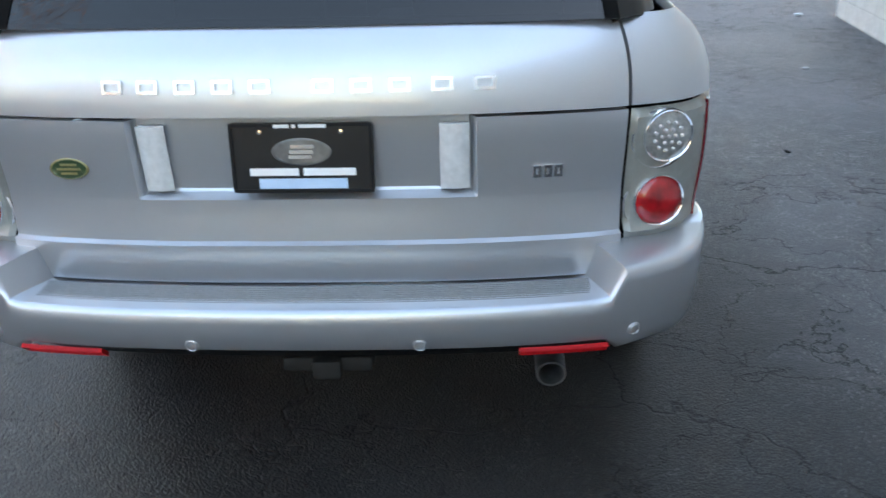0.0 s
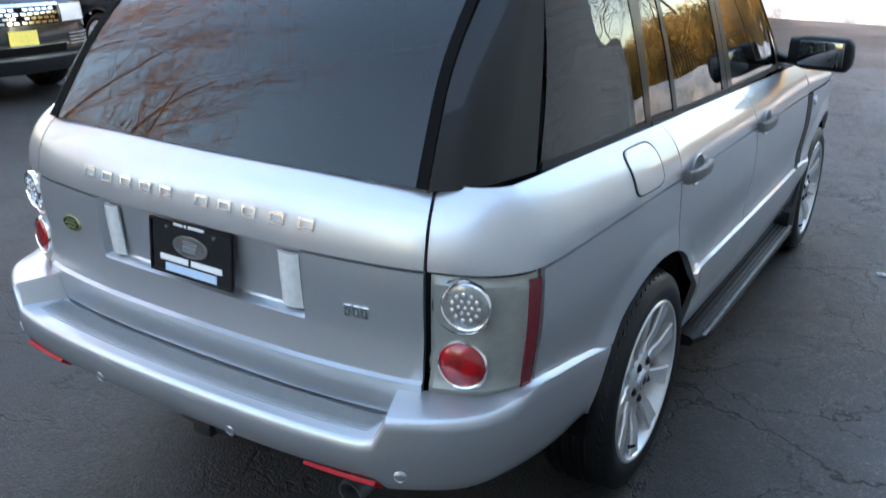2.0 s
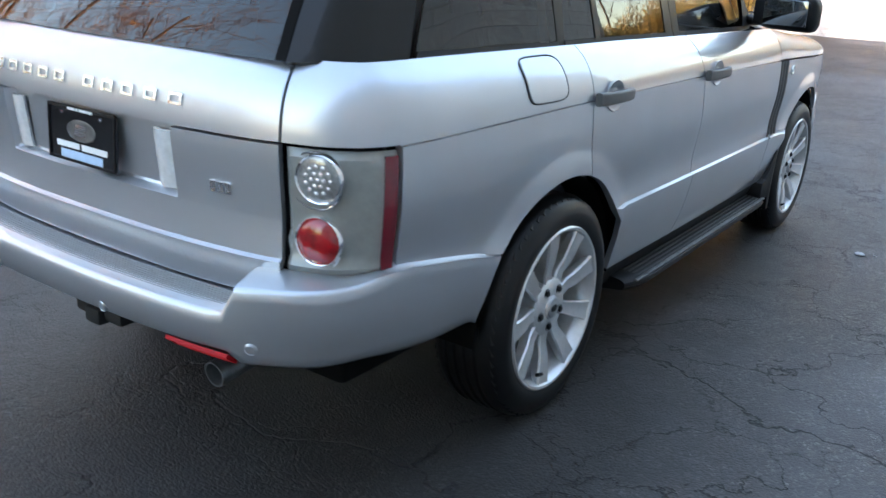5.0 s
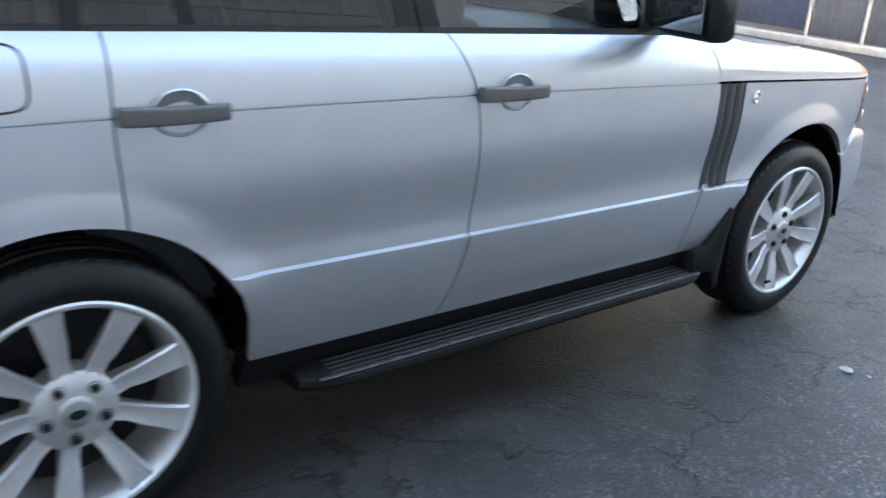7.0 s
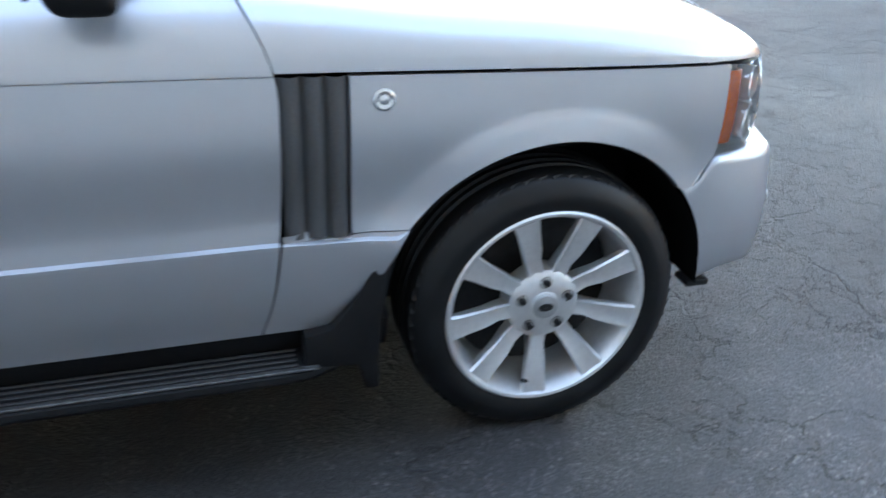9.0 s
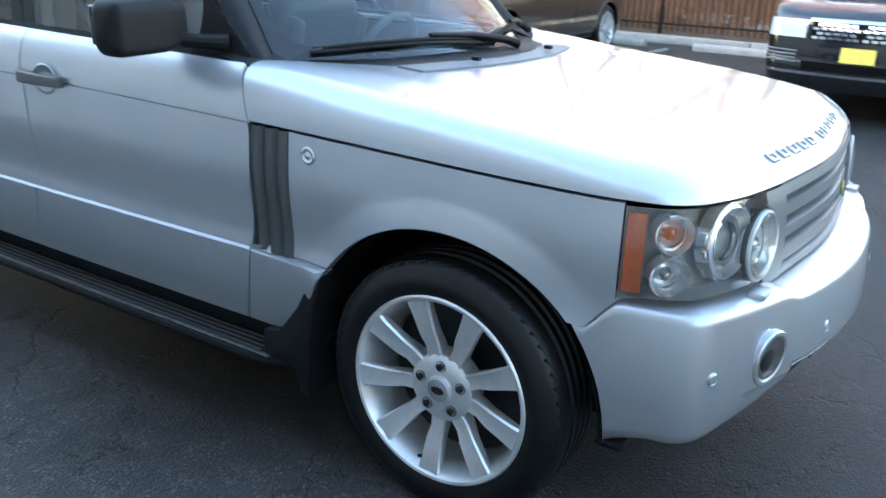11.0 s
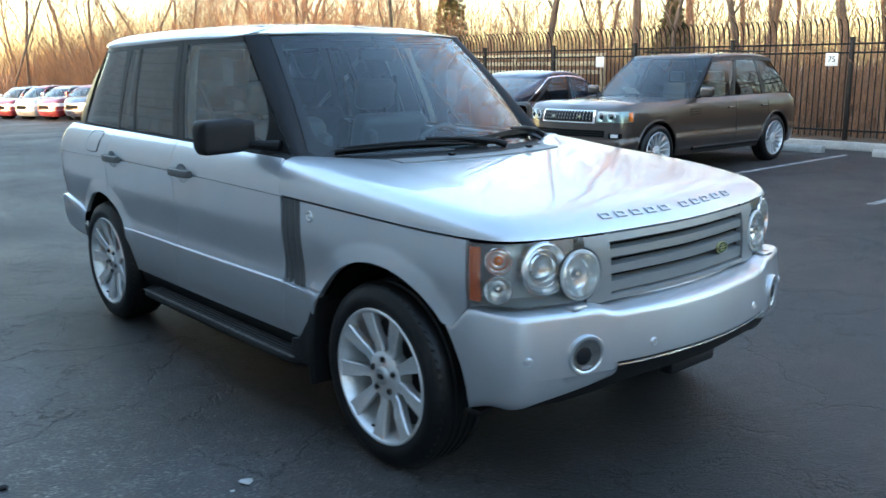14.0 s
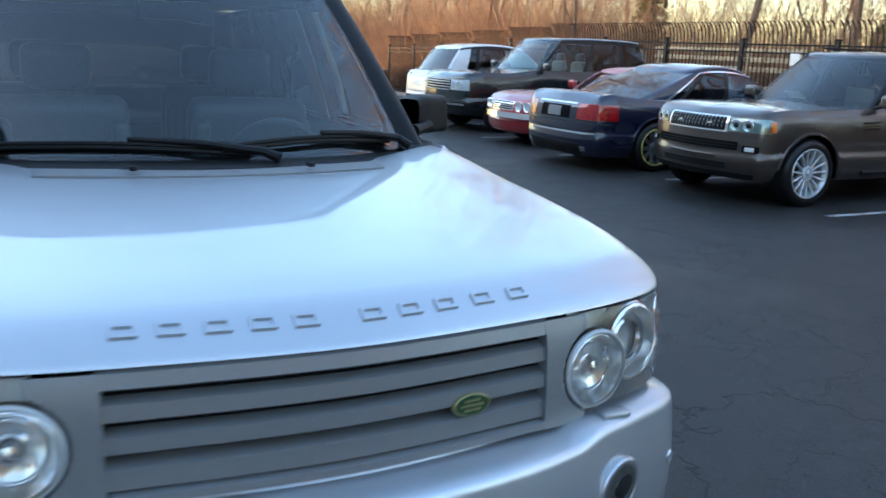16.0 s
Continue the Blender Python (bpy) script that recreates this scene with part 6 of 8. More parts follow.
for x in (0.52, -0.52):
    bm = bmesh.new()
    tube(bm, [(x, -1.45, 1.806), (x, -0.7, 1.811), (x, -0.1, 1.794)], 0.006, 6)
    part("roof_strip", bm, PILLAR, suv)
bm = bmesh.new()
sheet(bm, lambda x, y: Vector((x, y, 1.715)), lin(-0.62, 0.62, 4), lin(-1.9, 0.1, 6), flip=True)
part("headlining", bm, BEIGE, suv)

# ------------------------------------------------ handles, fuel flap, mirrors, running boards
for (y0, y1, nm) in ((-1.318, -1.078, "rear_door"), (-0.345, -0.100, "front_door")):
    for sg, door in zip((1, -1), doors[nm]):
        h = new("door_handle")
        h.parent = door
        flip = (lambda b: b) if sg == 1 else mirrored
        yc = (y0 + y1) / 2
        zc = waist(yc) + 0.002
        bm = bmesh.new()

        def grip(u, a):
            y = y0 + (y1 - y0) * u
            x = skin(BODY.by_y(y), zc).x + 0.014 + 0.014 * math.sin(math.pi * u) ** 0.5
            c, q = math.cos(a), math.sin(a)
            return Vector((x + 0.012 * math.copysign(abs(c) ** 0.45, c), y, zc + (0.021 - 0.003 * u) * math.copysign(abs(q) ** 0.45, q)))
        sheet(bm, grip, lin(0, 1, 14), lin(0, 2 * math.pi, 24))
        for u in (0, 1):
            ring = [bm.verts.new(grip(u, a)) for a in lin(0, 2 * math.pi, 24)[:-1]]
            bm.faces.new(ring)
        bmesh.ops.remove_doubles(bm, verts=bm.verts, dist=1e-4)
        bmesh.ops.recalc_face_normals(bm, faces=bm.faces)
        part("grip", flip(bm), HANDLE_M, h, "dark grey pull handle", sharp=50)
        bm = bmesh.new()
        cy = y0 + (y1 - y0) * 0.56
        lathe(bm, [(0.068, 0.001), (0.064, 0.004), (0.060, 0.002), (0.052, -0.003), (0.03, -0.006), (0.0001, -0.007)], 28,
              frame_of(skin(BODY.by_y(cy), zc, -0.003), (1, 0, 0.02)) @ Matrix.Diagonal((1.0, 0.78, 1, 1)))
        part("handle_cup", flip(bm), SILVER, h)
bm = bmesh.new()
fs0, fs1, fz0, fz1 = BODY.by_y(-1.695), BODY.by_y(-1.485), 1.074, 1.194


def flap(u, v, e=-0.004, k=1.0):
    # a square with well-rounded corners
    a, b = 2 * u - 1, 2 * v - 1
    m = max(abs(a), abs(b), 1e-6)
    r4 = max(1e-6, (abs(a) ** 5 + abs(b) ** 5) ** 0.2)
    a, b = a * m / r4 * k, b * m / r4 * k
    return skin((fs0 + fs1) / 2 + (fs1 - fs0) / 2 * a, (fz0 + fz1) / 2 + (fz1 - fz0) / 2 * b, e)


sheet(bm, flap, lin(0, 1, 12), lin(0, 1, 12))
rim_back(bm, 0.006)
both("fuel_flap", bm, SILVER, suv)
bm = bmesh.new()
edge = [flap(t, 0, -0.0010, 1.05) for t in lin(0, 1, 10)] + [flap(1, t, -0.0010, 1.05) for t in lin(0, 1, 10)] + [flap(1 - t, 1, -0.0010, 1.05) for t in lin(0, 1, 10)] + [flap(0, 1 - t, -0.0010, 1.05) for t in lin(0, 1, 10)]
tube(bm, [q for i, q in enumerate(edge) if i == 0 or (q - edge[i - 1]).length > 1e-4], 0.0028, 5)
both("fuel_flap_seam", bm, SEAL, suv)
bm = bmesh.new()
s = BODY.by_y(1.0)
lathe(bm, [(0.026, 0), (0.026, 0.004), (0.02, 0.007), (0.012, 0.004), (0.008, 0.006), (0.0001, 0.006)], 24, frame_of(skin(s, 0.972), (1, 0, 0)))
both("wing_repeater", bm, BADGE_M, suv, "round pale wing badge")

for sg in (1, -1):
    mir = new("door_mirror")
    mir.parent = suv
    flip = (lambda b: b) if sg == 1 else mirrored
    bm = bmesh.new()

    def shellm(u, a):
        # along the housing from its root out to its rounded end
        x = 0.922 + 0.280 * u
        end = (1 - max(0, (u - 0.86) / 0.14) ** 2.2) ** 0.5 if u > 0.86 else 1.0
        root = 0.80 + 0.20 * smooth01(u / 0.3)
        hz, hy = 0.078 * root * end, 0.062 * root * end
        c, s_ = math.cos(a), math.sin(a)
        q = 2 / 4.6
        return Vector((x, 0.415 + 0.012 * u + hy * math.copysign(abs(c) ** q, c) + 0.012 * (s_ < 0) * abs(s_), 1.285 - 0.006 * u + hz * math.copysign(abs(s_) ** q, s_)))
    sheet(bm, shellm, sorted(set(lin(0, 0.86, 8) + lin(0.86, 1, 7))), lin(0, 2 * math.pi, 28), flip=True)
    bmesh.ops.remove_doubles(bm, verts=bm.verts, dist=1e-4)
    bmesh.ops.recalc_face_normals(bm, faces=bm.faces)
    fold = Matrix.Translation((0.91, 0.47, 0)) @ Matrix.Rotation(radians(0 if sg == 1 else -42), 4, "Z") @ Matrix.Translation((-0.91, -0.47, 0))
    bmesh.ops.transform(bm, matrix=fold, verts=bm.verts)
    part("housing", flip(bm), TRIM, mir, "black mirror housing", sharp=50)
    bm = bmesh.new()
    box(bm, (1.066, 0.350, 1.285), (0.200, 0.006, 0.112), 0.002, turn=Euler((radians(4), 0, radians(-7))).to_matrix())
    bmesh.ops.transform(bm, matrix=fold, verts=bm.verts)
    part("mirror_glass", flip(bm), MIRROR_M, mir)
    bm = bmesh.new()
    tube(bm, [(0.845, 0.56, 1.232), (0.90, 0.50, 1.234), (0.97, 0.43, 1.242)], [0.026, 0.022, 0.024], 10)
    part("arm", flip(bm), TRIM, mir)

for sg in (1, -1):
    brd = new("running_board")
    brd.parent = suv
    flip = (lambda b: b) if sg == 1 else mirrored
    bm = bmesh.new()
    prof = [(0.80, 0.323), (0.93, 0.316), (0.985, 0.310), (1.005, 0.300), (1.008, 0.286), (0.995, 0.270), (0.90, 0.260), (0.80, 0.263)]
    n = 24
    cols = []
    for i in range(n + 1):
        y = -0.875 + 1.755 * i / n
        e = min(1, (1 - abs(2 * i / n - 1)) * n / 2 / 1.5)
        k = 0.80 + 0.20 * math.sqrt(max(0.0, e)) if e < 1 else 1.0
        cols.append([bm.verts.new((0.80 + (x - 0.80) * k, y, z)) for x, z in prof])
    for a, b in zip(cols, cols[1:]):
        for j in range(len(prof)):
            bm.faces.new((a[j], b[j], b[(j + 1) % len(prof)], a[(j + 1) % len(prof)]))
    bm.faces.new(cols[0])
    bm.faces.new(cols[-1][::-1])
    bmesh.ops.recalc_face_normals(bm, faces=bm.faces)
    part("board", flip(bm), TRIM, brd, "black step board", sharp=40)
    for k in range(6):
        bm = bmesh.new()
        box(bm, (0.875 + k * 0.020, 0.0, 0.3225 - k * 0.0023), (0.008, 1.56, 0.005), 0.0015)
        part("tread_strip", flip(bm), STRIP_M, brd)
    bm = bmesh.new()
    box(bm, (0.992, 0.0, 0.3085), (0.016, 1.66, 0.006), 0.002)
    part("edge_strip", flip(bm), STEEL, brd, "pale metal edge strip")

for sg in (1, -1):
    bm = bmesh.new()
    pts = [(0.800, 0.300), (0.800, 0.390), (0.865, 0.402), (0.942, 0.500), (0.984, 0.583), (1.022, 0.640), (1.046, 0.630), (1.010, 0.520), (0.990, 0.400), (0.985, 0.290), (0.985, 0.215), (0.950, 0.215), (0.930, 0.290)]
    prism(bm, pts, 0.70, 0.982, "x", 0.006)
    part("mud_flap", bm if sg == 1 else mirrored(bm), TRIM, suv)

# floor pan
bm = bmesh.new()
box(bm, (0, -0.1, 0.40), (1.55, 4.2, 0.10), 0.02)
part("underbody", bm, CAVITY, suv)

# ------------------------------------------------ wheels


DISC_M = plain("brake_iron", (0.022, 0.022, 0.023), 0.5, metal=0.6, var=0.3, scale=30)


def wheel(parent, x, y, sg, r_t=0.381, r_r=0.272, width=0.25, spokes=10, rim_mat=ALLOY, spin=0.0, nut=0.0, z=WHEEL_Z, twin=False, simple=False):
    """A tyre on a spoked alloy rim; its outer face looks along +x (or -x on the far flank)."""
    w = new("wheel")
    w.parent = parent
    m = frame_of((x, y, z), (sg, 0, 0))
    h = width / 2
    n = 40 if simple else 64
    bm = bmesh.new()
    prof = [(r_r - 0.006, -h + 0.02), (r_r + 0.03, -h), (r_t - 0.05, -h - 0.006), (r_t - 0.012, -h + 0.02), (r_t, -h + 0.05)]
    for k in range(4):
        c = -h + 0.07 + k * (width - 0.14) / 3
        prof += [(r_t, c - 0.012), (r_t - 0.008, c - 0.007), (r_t - 0.008, c + 0.003), (r_t, c + 0.008)]
    prof += [(r_t, h - 0.05), (r_t - 0.012, h - 0.02), (r_t - 0.022, h - 0.008), (r_t - 0.050, h + 0.004), (r_r + 0.045, h + 0.008), (r_r + 0.020, h + 0.002), (r_r - 0.004, h - 0.008)]
    lathe(bm, prof, n, m)
    tyre = part("tyre", bm, RUBBER, w, "black rubber tyre", sharp=40)
    if not simple:
        bm = bmesh.new()
        for k in range(60):
            a = 2 * math.pi * k / 60
            for side in (-1, 1):
                q = bmesh.ops.create_cube(bm, size=1.0)["verts"]
                mm = m @ Matrix.Rotation(a, 4, "Z") @ Matrix.Translation((r_t - 0.0235, 0, side * (h - 0.036))) @ Matrix.Rotation(0.35 * side, 4, "X") @ Matrix.Rotation(0.38 * side, 4, "Y") @ Matrix.Diagonal((0.014, 0.028, 0.040, 1))
                bmesh.ops.transform(bm, matrix=mm, verts=q)
        part("tread_block", bm, RUBBER, tyre, smooth=False)["kind"] = "stuff"
    rim = new("rim")
    rim.parent = w
    bm = bmesh.new()
    lathe(bm, [(r_r + 0.004, h - 0.014), (r_r + 0.009, h - 0.002), (r_r + 0.004, h + 0.003), (r_r - 0.004, h + 0.001), (r_r - 0.012, h - 0.014), (r_r - 0.026, h - 0.05), (r_r - 0.035, -h + 0.02)], n, m)
    part("rim_barrel", bm, rim_mat, rim)
    bm = bmesh.new()
    lathe(bm, [(r_r * 0.86, -0.02), (r_r * 0.5, -0.018), (0.001, -0.018)], 40, m)
    part("brake_disc", bm, DISC_M, rim, "dark grey brake disc")
    # added near-black disc, the shade between the spokes put into its colour
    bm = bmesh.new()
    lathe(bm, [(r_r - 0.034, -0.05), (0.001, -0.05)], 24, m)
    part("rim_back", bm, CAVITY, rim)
    bm = bmesh.new()
    hub_r = r_r * (0.30 if simple else 0.36)
    lathe(bm, [(hub_r * 1.05, h - 0.09), (hub_r * 1.02, h - 0.034), (hub_r * 0.9, h - 0.026), (hub_r * 0.42, h - 0.024), (hub_r * 0.40, h - 0.018), (hub_r * 0.3, h - 0.014), (0.001, h - 0.012)], 30, m)
    part("hub", bm, rim_mat, rim)
    if not simple:
        bm = bmesh.new()
        lathe(bm, [(hub_r * 0.36, h - 0.0165), (hub_r * 0.34, h - 0.0125), (hub_r * 0.30, h - 0.0115), (0.001, h - 0.0108)], 28, m)
        part("centre_cap", bm, GALV, rim, "round grey centre cap")
        bm = bmesh.new()
        lathe(bm, [(0.017, h - 0.0112), (0.015, h - 0.0098), (0.001, h - 0.0095)], 20, m @ Matrix.Diagonal((1.25, 0.72, 1, 1)))
        part("cap_badge", bm, DISC_M, rim)
        bm = bmesh.new()
        va = spin + 4.05
        tube(bm, [m @ Vector((0.235 * math.cos(va), 0.235 * math.sin(va), h - 0.02)), m @ Vector((0.222 * math.cos(va), 0.222 * math.sin(va), h + 0.002))], [0.007, 0.005], 8)
        part("valve", bm, RUBBER, rim)
    for k in range(spokes):
        a = 2 * math.pi * k / spokes + spin
        bm = bmesh.new()
        wi, wo = (0.047, 0.066) if not twin else (0.017, 0.022)
        rows = []
        for r, wd, top, th in ((hub_r * 0.9, wi, h - 0.030, 0.05), (hub_r * 1.3, wi * 0.96, h - 0.030, 0.045), (r_r * 0.6, (wi + wo) * 0.48, h - 0.018, 0.04), (r_r * 0.85, wo * 0.98, h - 0.008, 0.035), (r_r - 0.010, wo * 1.12, h - 0.004, 0.03)):
            sec = [(-wd / 2 * 0.80, top - th), (-wd / 2, top - 0.007), (-wd / 2 * 0.86, top), (0, top - 0.004), (wd / 2 * 0.86, top), (wd / 2, top - 0.007), (wd / 2 * 0.80, top - th)]
            rows.append([bm.verts.new(m @ Matrix.Rotation(a, 4, "Z") @ Vector((r, t, zz))) for t, zz in sec])
        for p_, q_ in zip(rows, rows[1:]):
            for j in range(6):
                bm.faces.new((p_[j], p_[j + 1], q_[j + 1], q_[j]))
        bmesh.ops.recalc_face_normals(bm, faces=bm.faces)
        part("spoke", bm, rim_mat, rim, sharp=24)
    if not simple:
        for k in range(5):
            a = 2 * math.pi * k / 5 + nut
            bm = bmesh.new()
            mm = m @ Matrix.Rotation(a, 4, "Z") @ Matrix.Translation((hub_r * 0.70, 0, h - 0.028))
            lathe(bm, [(0.0165, 0.003), (0.0155, 0.006), (0.0145, 0.002)], 14, mm)
            lathe(bm, [(0.0105, 0.0), (0.0105, 0.010), (0.008, 0.013), (0.0001, 0.013)], 6, mm)
            part("wheel_nut", bm, DISC_M, rim, "dark wheel nut")
    return w


for sg in (1, -1):
    for y, sp, nt in ((WHEEL_Y, 0.454, 1.57), (-WHEEL_Y, 0.367, 0.87)):
        wheel(suv, sg * 0.848, y, sg, spin=sp, nut=nt, spokes=9)

# the long rear overhang: everything behind the rear wheels is drawn back
OVERHANG = 0.07


def behind(ob):
    found = [ob] if ob.type == "MESH" else []
    for ch in ob.children:
        found += behind(ch)
    return found


for ob in behind(suv) + behind(plate):
    for v in ob.data.vertices:
        v.co.y -= OVERHANG * smooth01((-1.93 - v.co.y) / 0.26)

# ---------------------------------------------------------------- other parked cars


def parked_car(name, label, at, turn, L, W, H, paint, axles, group="", belt_z=1.0, hood=(0.95, 0.80), boot=0.95, cowl=0.9, roof=(0.35, -1.2), tail_glass=-1.9,
               r_w=0.34, rim_r=0.235, low=0.22, spokes=10, two_box=True, dividers=(0.0, -0.9), tint=GLASS_DARK, nose=0.22, rim_mat=ALLOY, frames=None):
    """A parked car, its nose along +y. axles: y of the rear and front axle."""
    c = thing(name, label, "car", group, at=at, turn=turn)
    h = L / 2
    hw = W / 2
    out = Outline([(0, -h), (hw * 0.5, -h + 0.02), (hw * 0.8, -h + 0.08), (hw * 0.94, -h + 0.24), (hw, -h + 0.75), (hw, 0), (hw * 0.99, h - 1.1), (hw * 0.955, h - 0.45), (hw * 0.86, h - 0.20), (hw * 0.62, h - 0.09), (hw * 0.3, h - 0.025), (0, h)])
    deck = curve_of([-h, -h + 0.15, tail_glass - 0.05, tail_glass + 0.3, 0, cowl - 0.1, cowl + 0.3, h - 0.35, h - 0.08, h],
                    [boot - 0.10, boot - 0.01, boot, belt_z, belt_z, belt_z, hood[0], (hood[0] + hood[1]) / 2 + 0.03, hood[1] + 0.03, hood[1]])
    A = r_w + 0.065

    def archz(y):
        z = -1
        for a in axles:
            q = A * A - (y - a) ** 2
            if q > 0:
                z = max(z, r_w - 0.01 + math.sqrt(q))
        return z

    def ins(f, n):
        side, end = n.x * n.x, n.y * n.y
        ds = float(np.interp(f, [0, 0.12, 0.35, 0.55, 0.8, 0.93, 1.0], [0.07, 0.02, 0.0, 0.0, 0.012, 0.035, 0.075]))
        de = float(np.interp(f, [0, 0.15, 0.4, 0.55, 0.85, 0.95, 1.0], [0.09, 0.03, 0.0, 0.012, 0.035, 0.06, 0.10]))
        return ds * side + de * end

    def sk(s, z, extra=0.0):
        p, n = out.at(s)
        zd = deck(p.y)
        f = (z - low) / (zd - low)
        q = p - n * (ins(f, n) + extra)
        return Vector((q.x, q.y, z))

    bm = bmesh.new()
    cols = []
    N = 60 if group else 136
    fr = [0, 0.06, 0.14, 0.25, 0.36, 0.37, 0.45, 0.55, 0.65, 0.75, 0.84, 0.90, 0.94, 0.97, 1.0]
    for i in range(N + 1):
        s = out.s[-1] * i / N
        p, n = out.at(s)
        zd = deck(p.y)
        side = abs(n.x) > 0.6
        pts = []
        for f in fr:
            z = low + (zd - low) * f
            if side:
                z = max(z, min(archz(p.y), zd - 0.06))
            pts.append(sk(s, z, 0.006 if 0.37 <= f < 0.5 else 0.0))
        base = pts[-1]
        sp = -h + 0.35 + (2 * h - 0.75) * i / N
        for k in range(1, 7):
            t = k / 6
            x, y = base.x * (1 - t), base.y + (sp - base.y) * t
            pts.append(Vector((x, y, deck(y) + (0.025 if y > cowl or y < tail_glass else 0.0) * (1 - (1 - t) ** 2) - (0.0 if t == 1 else 0))))
        cols.append([bm.verts.new(v) for v in pts])
    for a, b in zip(cols, cols[1:]):
        for j in range(len(a) - 1):
            try:
                bm.faces.new((a[j], b[j], b[j + 1], a[j + 1]))
            except ValueError:
                pass
    o2 = mirrored(bm)
    tm = bpy.data.meshes.new("t")
    o2.to_mesh(tm)
    o2.free()
    bm.from_mesh(tm)
    bpy.data.meshes.remove(tm)
    part("body", bm, paint, c, sharp=45)
    bm = bmesh.new()
    box(bm, (0, 0, low + 0.10), (W * 0.78, L * 0.86, 0.22), 0.02)
    for a in axles:
        box(bm, (0, a, r_w + 0.12), (W * 0.80, 2 * A * 0.94, 0.5), 0.02)
    part("underbody", bm, CAVITY, c)
    # glasshouse
    rb, rt = hw - 0.10, hw - 0.24
    zr = H - 0.055
    sag = 0.03 if two_box else 0.085
    first = 0.0 if two_box else 0.15

    def top_z(y):
        # the roof falls away towards both ends
        return zr - sag * min(1.4, abs((2 * y - roof[0] - roof[1]) / (roof[0] - roof[1]))) ** 2.2

    def fl(yb, yt, v, e=0.0):
        b = Vector((rb, yb, belt_z - 0.01))
        t = Vector((rt, yt, top_z(yt)))
        p = b.lerp(t, v)
        p.x += 0.02 * math.sin(math.pi * v) - e
        return p
    b0, b1 = tail_glass + 0.16, cowl - 0.28
    t0, t1 = roof[1] + 0.02, roof[0] - 0.04

    def side_strip(nm, u0, u1, v0, v1, mat, e, back, lab=""):
        bm = bmesh.new()
        sheet(bm, lambda u, v: fl(b0 + (b1 - b0) * u, t0 + (t1 - t0) * u, v, e), lin(u0, u1, 6), lin(v0, v1, 5))
        rim_back(bm, back)
        both(nm, bm, mat, c, lab)
    cuts = [first] + [(d - b0) / (b1 - b0) for d in sorted(dividers)] + [1.0]
    cut_mat = frames or PILLAR
    for k in range(len(cuts) - 1):
        e0, e1 = cuts[k] + (0.018 if k else 0.03), cuts[k + 1] - (0.018 if k < len(cuts) - 2 else 0.02)
        side_strip("side_window", e0, e1, 0.04, 0.90, tint if k < len(cuts) - 2 else GLASS_CLEAR, 0.004, 0.004)
        if k:
            side_strip("pillar", cuts[k] - 0.018, cuts[k] + 0.018, 0, 1, PILLAR, 0, 0.02)
    side_strip("window_rail", 0, 1, 0.90, 1.0, PILLAR if not frames else paint, -0.001, 0.02)
    if first:
        side_strip("roof_quarter", 0, first + 0.02, 0.0, 0.92, paint, -0.002, 0.02)
    if frames:
        side_strip("bright_strip", first, 1, 0.895, 0.935, frames, -0.005, 0.006)
        side_strip("bright_strip", first, first + 0.022, 0.0, 0.92, frames, -0.006, 0.006)
    side_strip("belt_strip", 0, 1, 0.0, 0.04, cut_mat if frames else SEAL, -0.003, 0.01)

    def fglass(u, v, e=0.0):
        b = Vector((rb * 0.95 * u, cowl - 0.26 * u * u, belt_z - 0.01))
        t = Vector((rt * 0.93 * u, roof[0] + 0.05 - 0.10 * u * u, top_z(roof[0]) + 0.015))
        p = b.lerp(t, v)
        p += Vector((0, 0.5, 0.6)) * (0.02 * math.sin(math.pi * v) - e)
        return p

    def rglass(u, v, e=0.0):
        b = Vector((rb * 0.93 * u, tail_glass + 0.10 * u * u, (boot if boot < belt_z else belt_z) - 0.01))
        t = Vector((rt * 0.93 * u, roof[1] - 0.05 + 0.08 * u * u, top_z(roof[1]) + 0.01))
        p = b.lerp(t, v)
        p += Vector((0, -0.5, 0.4)) * (0.02 * math.sin(math.pi * v) - e)
        return p
    bm = bmesh.new()
    sheet(bm, fglass, lin(-1, 1, 12), lin(0, 1, 6), flip=True)
    part("windscreen", bm, GLASS_CLEAR, c)
    bm = bmesh.new()
    sheet(bm, rglass, lin(-1, 1, 12), lin(0, 1, 6))
    part("rear_window", bm, GLASS_DARK, c)
    bm = bmesh.new()
    sheet(bm, lambda u, v: fglass(1.0, v).lerp(fl(b1 - 0.0, t1, v), u) + Vector((0.5, 0.3, 0.3)) * 0.015 * math.sin(math.pi * u), lin(0, 1, 5), lin(0, 1, 8), flip=True)
    bmesh.ops.recalc_face_normals(bm, faces=bm.faces)
    both("front_pillar", bm, paint if not two_box else PILLAR, c)
    bm = bmesh.new()
    sheet(bm, lambda u, v: rglass(1.0, v).lerp(fl(b0 + 0.03 * (b1 - b0), t0 + 0.03 * (t1 - t0), v), u) + Vector((0.5, -0.3, 0.2)) * 0.015 * math.sin(math.pi * u), lin(0, 1, 5), lin(0, 1, 8))
    bmesh.ops.recalc_face_normals(bm, faces=bm.faces)
    both("tail_pillar", bm, paint, c)
    ro = Outline([(0, roof[1] - 0.07), (rt * 0.6, roof[1] - 0.04), (rt * 0.92, roof[1] + 0.03), (rt + 0.012, roof[1] + 0.25), (rt + 0.012, (roof[0] + roof[1]) / 2), (rt + 0.008, roof[0] - 0.15), (rt * 0.93, roof[0] - 0.04), (rt * 0.6, roof[0] + 0.02), (0, roof[0] + 0.065)])
    bm = bmesh.new()
    cols = []
